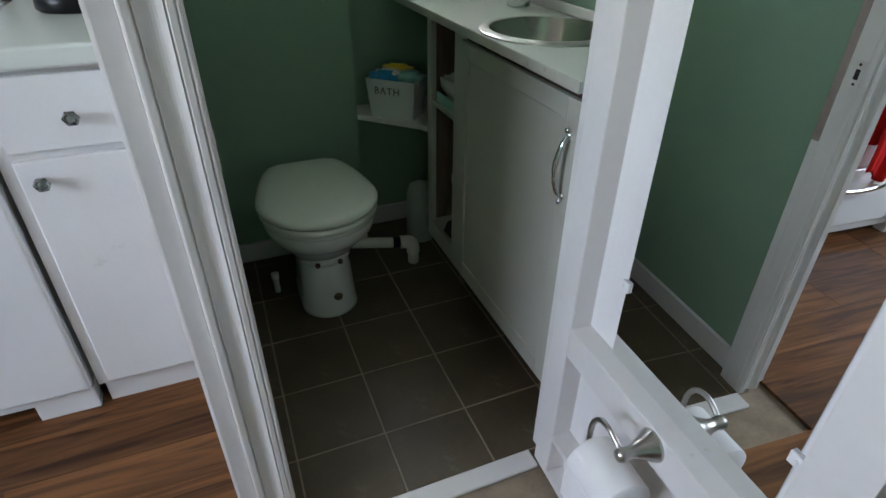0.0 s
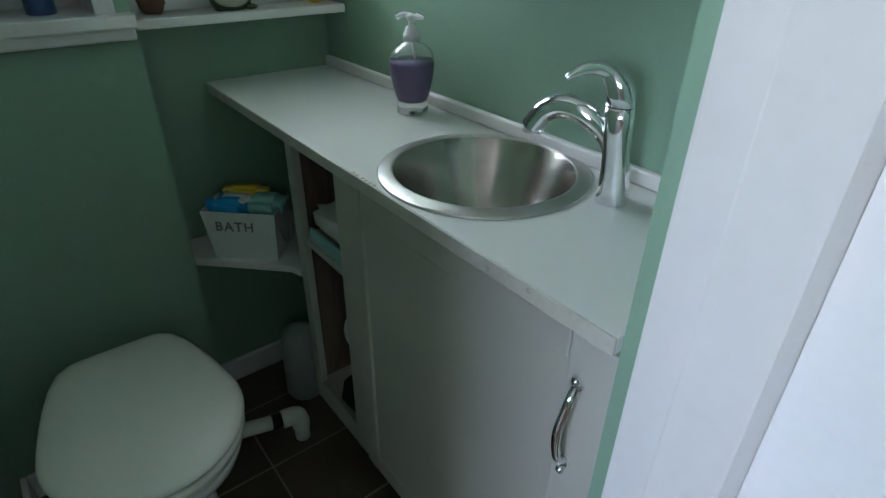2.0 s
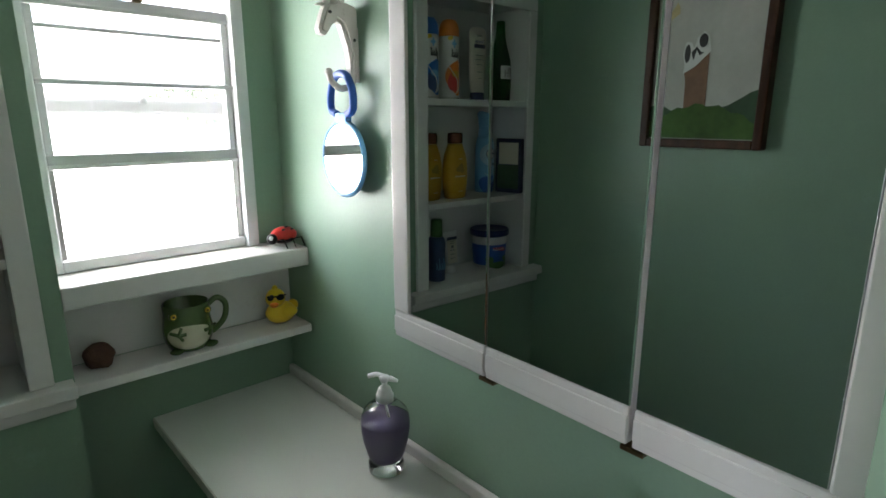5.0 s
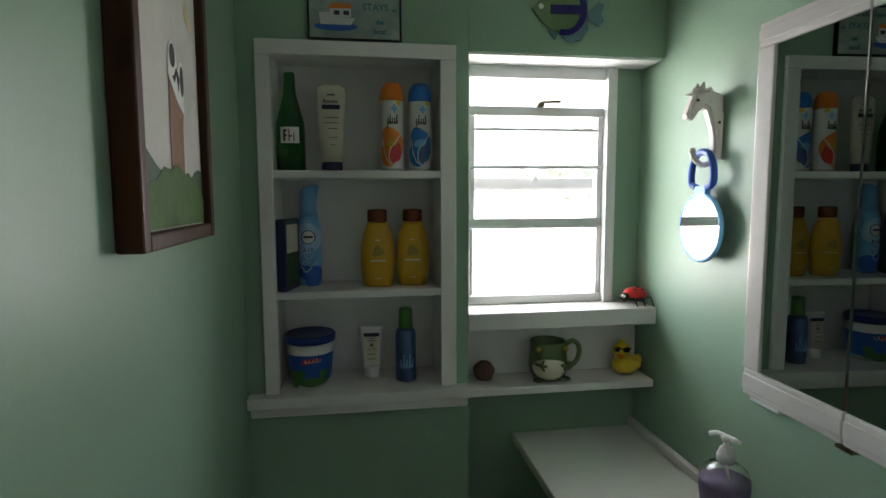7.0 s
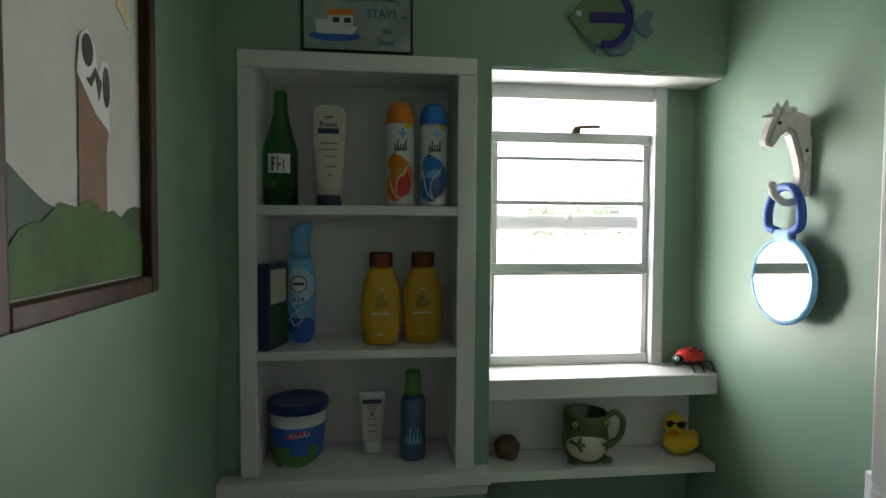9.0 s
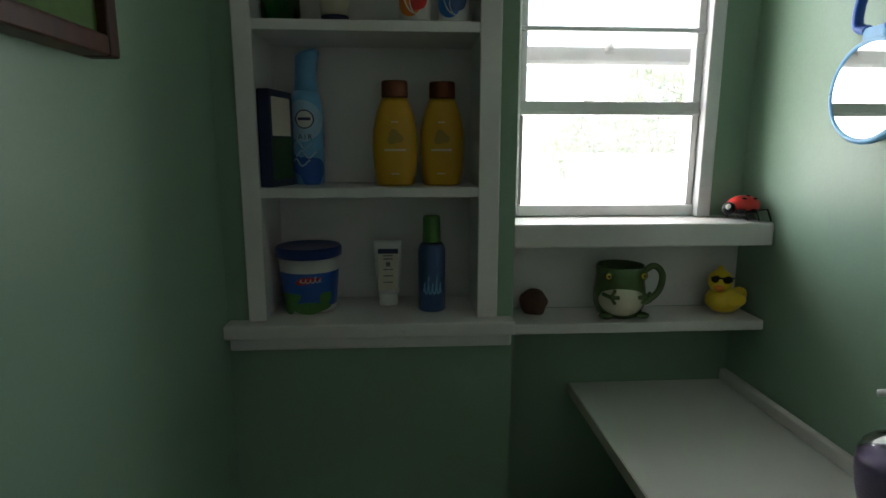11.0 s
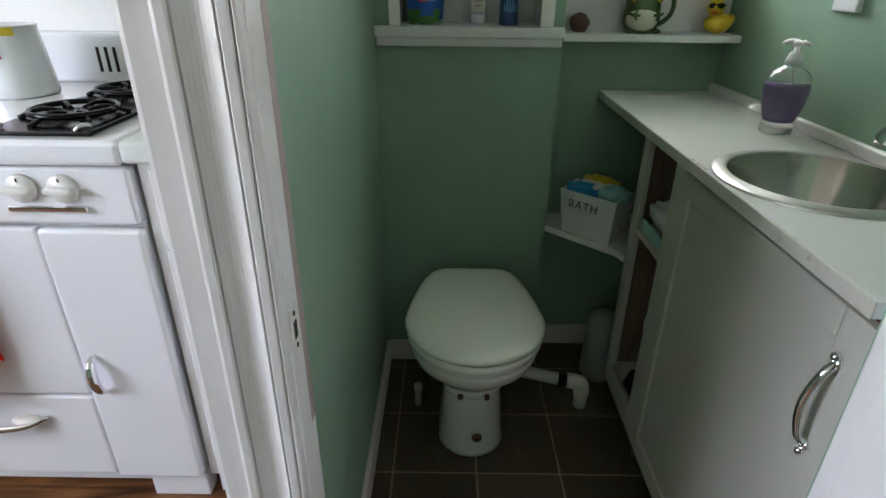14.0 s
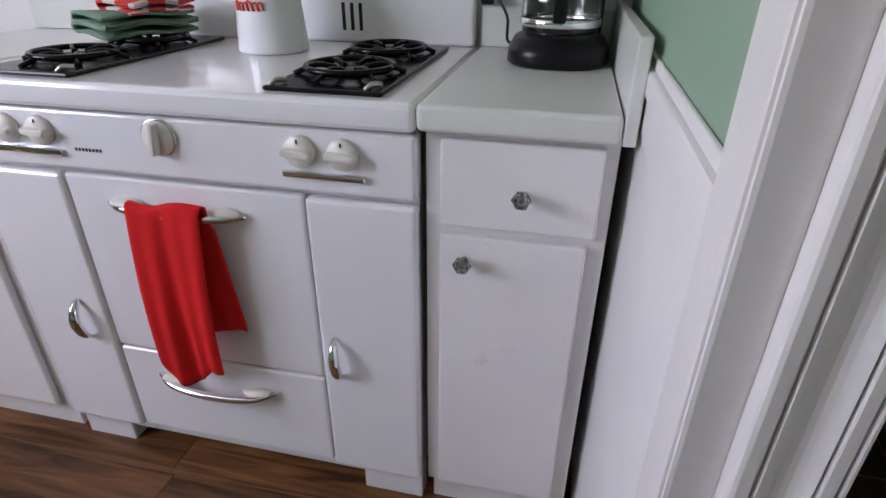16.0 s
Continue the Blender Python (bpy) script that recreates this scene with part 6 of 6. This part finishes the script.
tube(b, curve([(-0.002, -0.017, 0.156), (-0.002, -0.036, 0.166), (-0.002, -0.036, 0.196), (-0.002, -0.022, 0.222), (-0.002, 0.0, 0.229), (-0.002, 0.022, 0.222), (-0.002, 0.036, 0.196), (-0.002, 0.036, 0.166), (-0.002, 0.017, 0.156)]), 0.0072, 10)
part("loop_handle", b, BLUE, hm, "blue loop handle")

b = bm_new()
lathe(b, [(0.007, 0.0), (0.007, 0.002), (0.003, 0.003), (0.003, 0.007), (0.0065, 0.009), (0.007, 0.014), (0.005, 0.017), (0.001, 0.018)], n=24, axis="y")
single("coat_hook", b, BLACK_PLASTIC, (0.850, 1.0873, 1.132), "round black hook on the green wall", "hook")

# ---- pictures ----
pic = thing("framed_painting", (0.1455, 1.64, 1.457), "framed naive painting of a brown tower on green hills", "painting")
PY0, PY1, PZ = -0.116, 0.172, 0.372
for nm, y0, y1, z0, z1 in (("frame_side", PY0, PY0 + 0.020, 0, PZ), ("frame_side", PY1 - 0.020, PY1, 0, PZ), ("frame_rail", PY0 + 0.0202, PY1 - 0.0202, 0, 0.020), ("frame_rail", PY0 + 0.0202, PY1 - 0.0202, PZ - 0.020, PZ)):
    b = bm_new()
    box(b, (0.0, y0, z0), (0.030, y1, z1), 0.004, 3)
    part(nm, b, FRAME_WOOD, pic)
b = bm_new()
box(b, (0.002, PY0 + 0.016, 0.016), (0.018, PY1 - 0.016, PZ - 0.016))
canvas = part("canvas", b, CANVAS, pic, "grey painted sky")
PM = Matrix(((0, 0, 1, 0.0183), (1, 0, 0, 0), (0, 1, 0, 0), (0, 0, 0, 1)))


def paint(name, outline, mat_, lift=0.0):
    b = bm_new()
    slab(b, outline, 0.0004, Matrix.Translation((lift, 0, 0)) @ PM)
    part(name, b, mat_, canvas)


L, R_ = PY0 + 0.0205, PY1 - 0.0205
paint("far_hill", [(L, 0.022), (L + 0.10, 0.022), (L + 0.10, 0.085), (L + 0.062, 0.096), (L + 0.04, 0.108), (L + 0.018, 0.122), (L, 0.128)], HILL_FAR)
paint("far_hill", [(R_ - 0.08, 0.022), (R_, 0.022), (R_, 0.096), (R_ - 0.018, 0.098), (R_ - 0.035, 0.094), (R_ - 0.06, 0.08)], HILL_FAR, 0.0001)
paint("tower", [(0.018, 0.085), (0.070, 0.085), (0.071, 0.150), (0.076, 0.172), (0.050, 0.186), (0.020, 0.212)], PAINT_BROWN, 0.0006)
hill = [(R_ - (R_ - L) * k / 18, 0.052 + 0.046 * math.sin(math.pi * (0.04 + 0.93 * k / 18)) + 0.004 * math.sin(k * 1.7)) for k in range(19)]
paint("near_hill", [(L, 0.022), (R_, 0.022)] + hill, HILL, 0.0011)
paint("roof_patch", [(0.017, 0.214), (0.050, 0.183), (0.078, 0.168), (0.076, 0.186), (0.082, 0.212), (0.076, 0.238), (0.064, 0.236), (0.056, 0.222), (0.050, 0.246), (0.036, 0.258), (0.024, 0.248)], PAINT_WHITE, 0.0011)
paint("dark_patch", oval(0.010, 0.015, 14, 0.036, 0.238), INK, 0.0016)
paint("dark_patch", [(0.032, 0.212), (0.042, 0.206), (0.050, 0.218), (0.056, 0.196), (0.062, 0.214), (0.050, 0.226), (0.040, 0.214)], INK, 0.0016)
paint("dark_patch", oval(0.007, 0.020, 14, 0.071, 0.212), INK, 0.0016)
paint("yellow_mark", [(0.098, 0.302), (0.108, 0.296), (0.124, 0.286), (0.128, 0.300), (0.116, 0.312), (0.106, 0.326), (0.100, 0.318)], PALE_YELLOW, 0.0006)
paint("dark_patch", oval(0.0025, 0.004, 10, 0.101, 0.346), HILL_FAR, 0.0006)

sign = thing("painted_sign", (0.395, 2.158, 1.8475), "small painted sign with a boat and handwritten words", "sign")
b = bm_new()
box(b, (-0.096, -0.006, 0.002), (0.096, 0.004, 0.116), 0.002)
board = part("board", b, SIGN_BOARD, sign)
for nm, x0, x1, z0, z1 in (("border", -0.100, -0.095, 0, 0.119), ("border", 0.095, 0.100, 0, 0.119), ("border", -0.095, 0.095, 0, 0.005), ("border", -0.095, 0.095, 0.114, 0.119)):
    b = bm_new()
    box(b, (x0, -0.0075, z0), (x1, 0.005, z1), 0.002)
    part(nm, b, BLACK_PLASTIC, sign)
b = bm_new()
tube(b, curve([(-0.09, 0, 0.118), (-0.03, 0.001, 0.126), (0.01, 0.002, 0.132), (0.05, 0.001, 0.124), (0.09, 0, 0.118)]), 0.0012, 6)
ball(b, (0.012, 0, 0.132), (0.010, 0.004, 0.008))
part("hanger", b, BLACK_PLASTIC, sign, "dark wire hanger")
FM = Matrix(((1, 0, 0, 0), (0, 0, -1, -0.0061), (0, 1, 0, 0), (0, 0, 0, 1)))
for words, size, x, z in (("What happens on the boat...", 0.0135, -0.002, 0.097), ("STAYS", 0.020, 0.044, 0.070), ("on", 0.010, 0.084, 0.066), ("the", 0.012, 0.053, 0.040), ("boat", 0.015, 0.053, 0.020)):
    b = bm_new()
    lettering(b, words, size, FM @ Matrix.Translation((x, z, 0)), thick=0.0004, bold=0.0005)
    part("lettering", b, PAINT_TEAL, board)
for nm, pts, m_, lift in (("boat_water", oval(0.046, 0.009, 20, -0.040, 0.028), BLUE, 0), ("boat_hull", [(-0.075, 0.056), (-0.072, 0.032), (-0.008, 0.032), (0.0, 0.046), (-0.04, 0.048), (-0.045, 0.058)], PAINT_WHITE, 0.0003),
                          ("boat_cabin", [(-0.052, 0.048), (-0.008, 0.048), (-0.008, 0.066), (-0.052, 0.066)], PAINT_WHITE, 0.0004), ("boat_roof", [(-0.058, 0.064), (-0.004, 0.066), (-0.010, 0.076), (-0.048, 0.076)], ORANGE, 0.0006)):
    b = bm_new()
    slab(b, pts, 0.0004, Matrix.Translation((0, -lift, 0)) @ FM)
    part(nm, b, m_, board)
for x in (-0.044, -0.024):
    b = bm_new()
    slab(b, [(x, 0.052), (x + 0.012, 0.052), (x + 0.012, 0.061), (x, 0.061)], 0.0004, Matrix.Translation((0, -0.0009, 0)) @ FM)
    part("boat_window", b, INK, board)

fish = thing("glass_fish", (0.873, 2.160, 1.863), "fused-glass fish ornament in lime and cobalt on the wall", "ornament")
FM2 = Matrix(((1, 0, 0, 0), (0, 0, -1, 0), (0, 1, 0, 0), (0, 0, 0, 1)))


def glass(name, pts, m_, lift, th=0.004):
    b = bm_new()
    slab(b, pts, th, Matrix.Translation((0, -lift, 0)) @ FM2, bev=0.001)
    part(name, b, m_, fish)


glass("fin", [(-0.042, 0.10), (-0.030, 0.132), (0.0, 0.142), (0.034, 0.134), (0.048, 0.10), (0.045, 0.06), (0.050, 0.03), (0.030, 0.004), (0.0, 0.0), (-0.022, 0.018), (-0.030, 0.004), (-0.045, 0.022), (-0.05, 0.06)], PAINT_GLASS_BLUE, 0.001)
glass("tail", [(0.044, 0.066), (0.072, 0.090), (0.086, 0.086), (0.078, 0.066), (0.086, 0.048), (0.074, 0.036), (0.050, 0.048)], PAINT_GLASS_BLUE, 0.002)
glass("body", [(-0.086, 0.070), (-0.060, 0.100), (-0.030, 0.122), (0.004, 0.118), (0.030, 0.100), (0.038, 0.068), (0.028, 0.036), (0.0, 0.020), (-0.034, 0.020), (-0.062, 0.040)], PAINT_GLASS_GREEN, 0.0055)
glass("stripe", [(-0.044, 0.058), (0.030, 0.060), (0.030, 0.080), (-0.044, 0.078)], PAINT_GLASS_NAVY, 0.0100, 0.003)
ang = [radians(-105 + 210 * k / 16) for k in range(17)]
glass("stripe", [(-0.010 + 0.052 * math.cos(a), 0.070 + 0.058 * math.sin(a)) for a in ang] + [(-0.010 + 0.038 * math.cos(a), 0.070 + 0.045 * math.sin(a)) for a in reversed(ang)], PAINT_GLASS_NAVY, 0.0100, 0.003)
glass("eye", oval(0.006, 0.006, 14, -0.066, 0.074), PAINT_WHITE, 0.0100, 0.002)

# ---- kitchen things ----
jug2 = thing("pitcher", (-0.690, 1.965, 0.9265), "white enamel pitcher with red script", "pitcher")
b = bm_new()
lathe(b, [(0.076, 0), (0.079, 0.004), (0.078, 0.02), (0.068, 0.125), (0.066, 0.150), (0.068, 0.156), (0.064, 0.158), (0.062, 0.150), (0.001, 0.02)], n=40)
part("body", b, ENAMEL, jug2)
b = bm_new()
tube(b, curve([(-0.062, -0.02, 0.145), (-0.098, -0.03, 0.150), (-0.108, -0.03, 0.120), (-0.092, -0.028, 0.105), (-0.066, -0.02, 0.100)]), 0.006, 10)
part("handle", b, ENAMEL, jug2)
b = bm_new()
for k in range(6):
    a = -126 + k * 9.5
    r = 0.0726
    tube(b, curve([(r * math.cos(radians(a)), r * math.sin(radians(a)), 0.088), (r * math.cos(radians(a - 3)), r * math.sin(radians(a - 3)), 0.100 + (0.006 if k in (0, 3) else 0)),
                   (r * math.cos(radians(a + 4)), r * math.sin(radians(a + 4)), 0.104), (r * math.cos(radians(a + 7)), r * math.sin(radians(a + 7)), 0.089)], 4), 0.0022, 6)
part("script_mark", b, RED, jug2, "red looping script")
b = bm_new()
arc_label(b, 0.067, 0.137, 0.156, -150, -40, n=12)
part("upper_band", b, YELLOW, jug2, "yellow printed band")

mk = thing("coffee_maker", (-0.052, 1.985, 0.9275), "black coffee maker with a glass carafe", "coffee maker")
b = bm_new()
lathe(b, [(0.098, 0), (0.104, 0.006), (0.102, 0.030), (0.092, 0.050), (0.074, 0.058), (0.001, 0.058)], n=40, power=2.5, sy=1.15)
part("base", b, BLACK_PLASTIC, mk)
b = bm_new()
box(b, (-0.085, 0.055, 0.03), (0.085, 0.135, 0.36), 0.02, 3)
part("tower", b, BLACK_PLASTIC, mk)
b = bm_new()
lathe(b, [(0.066, 0.060), (0.075, 0.066), (0.078, 0.10), (0.076, 0.14), (0.066, 0.175), (0.064, 0.175), (0.074, 0.14), (0.076, 0.10), (0.072, 0.068), (0.001, 0.064)], (0, -0.03, 0), 40, caps=False)
part("carafe", b, CLEAR, mk, "clear glass carafe")
b = bm_new()
lathe(b, [(0.0778, 0.074), (0.0792, 0.075), (0.0796, 0.088), (0.0785, 0.089)], (0, -0.03, 0), 40, caps=False)
part("band", b, CHROME, mk, "chrome band")
b = bm_new()
box(b, (-0.013, -0.125, 0.085), (0.013, -0.106, 0.175), 0.006, 3)
part("handle", b, BLACK_PLASTIC, mk)
b = bm_new()
lathe(b, [(0.066, 0.176), (0.07, 0.18), (0.06, 0.20), (0.001, 0.202)], (0, -0.03, 0), 32)
part("carafe_lid", b, BLACK_PLASTIC, mk)
b = bm_new()
box(b, (-0.085, -0.10, 0.27), (0.085, 0.06, 0.36), 0.02, 3)
part("brew_head", b, BLACK_PLASTIC, mk)
b = bm_new()
tube(b, curve([(-0.06, 0.10, 0.03), (-0.115, 0.10, 0.02), (-0.125, 0.13, 0.07), (-0.155, 0.150, 0.11), (-0.17, 0.155, 0.105)]), 0.0035, 8)
box(b, (-0.19, 0.140, 0.094), (-0.16, 0.157, 0.118), 0.004)
part("cord", b, BLACK_PLASTIC, mk, "black power cord and plug")


def folded(name, base, w, d, layers, thick, mat_, label, turn):
    b = bm_new()
    pts = []
    for k in range(layers):
        z = thick * (k + 0.5)
        a, c = (-d / 2, d / 2) if k % 2 == 0 else (d / 2, -d / 2)
        pts += [(0, a, z), (0, c * 0.5, z + 0.0015), (0, c, z)]
        if k < layers - 1:
            pts.append((0, c * (1 + 0.03), z + thick / 2))
    line = curve(pts, 4)
    t = bmesh.new()
    rows = []
    for i in range(13):
        x = -w / 2 + w * i / 12
        rows.append([t.verts.new((x + 0.003 * math.sin(j * 0.3), p.y + 0.004 * math.sin(i * 0.9), max(0.002, p.z + 0.004 * math.sin(i * 0.7 + p.y * 30)))) for j, p in enumerate(line)])
    for r0, r1 in zip(rows, rows[1:]):
        for j in range(len(line) - 1):
            t.faces.new((r0[j], r1[j], r1[j + 1], r0[j + 1])).smooth = True
    add_bm(b, t)
    ob = single(name, b, mat_, base, label, "towel", turn=turn)
    s = ob.modifiers.new("thickness", "SOLIDIFY")
    s.thickness = thick * 0.7
    return ob


CHECK = bpy.data.materials.new("red_white_gingham")
CHECK.use_nodes = True
cn_, cl_ = CHECK.node_tree.nodes, CHECK.node_tree.links
chk, cco = cn_.new("ShaderNodeTexChecker"), cn_.new("ShaderNodeTexCoord")
chk.inputs["Scale"].default_value = 24
chk.inputs["Color1"].default_value, chk.inputs["Color2"].default_value = (0.60, 0.035, 0.03, 1), (0.70, 0.60, 0.58, 1)
cl_.new(cco.outputs["Object"], chk.inputs["Vector"])
cl_.new(chk.outputs["Color"], cn_["Principled BSDF"].inputs["Base Color"])
cn_["Principled BSDF"].inputs["Roughness"].default_value = 0.9
folded("folded_towel", (-1.03, 1.955, 0.956), 0.22, 0.13, 4, 0.011, GREEN_CLOTH, "folded sage green towel on the stove burner", 68)
folded("folded_cloth", (-1.00, 1.965, 1.004), 0.16, 0.11, 3, 0.009, CHECK, "folded red and white checked cloth on a green towel", 76)

# ---- outside ----
awn = thing("window_awning", (0.9, 2.40, 2.05), "white slatted aluminium awning over the window", "awning")
for k in range(16):
    b = bm_new()
    y, z = 0.02 + 0.05 * k, -0.0075 * k
    t = bmesh.new()
    bmesh.ops.create_cube(t, size=1.0, matrix=Matrix.Translation((0.3, y + 0.025, z)) @ Matrix.Rotation(radians(7), 4, "X") @ Matrix.Diagonal((2.4, 0.052, 0.004, 1)))
    add_bm(b, t)
    part("slat", b, AWNING, awn)
for x in (-0.86, 1.46):
    b = bm_new()
    tube(b, [(x, -0.045, 0.02), (x, 0.82, -0.105)], 0.009, 8)
    tube(b, [(x, -0.045, -0.32), (x, 0.60, -0.090)], 0.007, 8)
    part("bracket", b, ALU, awn)

rnd = random.Random(11)


def bush(x, y, w, h, leaves):
    tr = thing("tree", (x, y, -0.6), "leafy green tree beyond the paving", "tree", "trees outside")
    b = bm_new()
    tube(b, [(0, 0, 0), (0.1, 0, h * 0.3), (0.2, 0.1, h * 0.62)], [0.16, 0.12, 0.05], 8)
    for k in range(7):
        a = rnd.random() * 6.28
        z = h * (0.2 + 0.06 * k)
        tube(b, [(0.05, 0, z), (w * 0.22 * math.cos(a), w * 0.22 * math.sin(a), z + h * 0.15), (w * 0.4 * math.cos(a), w * 0.4 * math.sin(a), z + h * 0.22)], [0.06, 0.04, 0.015], 6)
    part("trunk", b, BARK, tr)
    verts, faces = [], []
    clumps = [(rnd.gauss(0, w * 0.24), rnd.gauss(0, w * 0.2), h * (0.22 + 0.72 * rnd.random()), w * (0.10 + 0.12 * rnd.random())) for _ in range(26)]
    for i in range(leaves):
        cx, cy, cz, r = rnd.choice(clumps)
        u, v, q = rnd.gauss(0, 1), rnd.gauss(0, 1), rnd.gauss(0, 1)
        k = r / max(0.3, math.sqrt(u * u + v * v + q * q)) * (0.6 + 0.4 * rnd.random())
        p = Vector((cx + u * k, cy + v * k, max(0.25, cz + q * k * 0.8)))
        s = 0.10 + 0.14 * rnd.random()
        e = Euler((rnd.random() * 6.3, rnd.random() * 6.3, rnd.random() * 6.3)).to_matrix()
        o = len(verts)
        verts += [tuple(p + e @ Vector(c)) for c in ((-s, 0, 0), (0, -s * 0.5, 0.02), (s, 0, 0), (0, s * 0.5, 0.02))]
        faces.append((o, o + 1, o + 2, o + 3))
    me = bpy.data.meshes.new("crown")
    me.from_pydata(verts, [], faces)
    me.materials.append(LEAF)
    ob = new("crown", me)
    ob.parent = tr


for x, y, w, h in ((10.2, 25.0, 4.2, 4.2), (13.4, 26.5, 5.0, 5.6), (16.8, 27.0, 5.2, 6.2), (9.2, 30.0, 3.5, 3.2), (20.5, 28.0, 6.0, 6.5)):
    bush(x, y, w, h, 4200)
b = bm_new()
box(b, (7.0, 23.6, -0.60), (40, 24.0, 1.15), 0.03)
setting("low_wall", b, CONCRETE, "low pale wall in front of the trees", "wall")
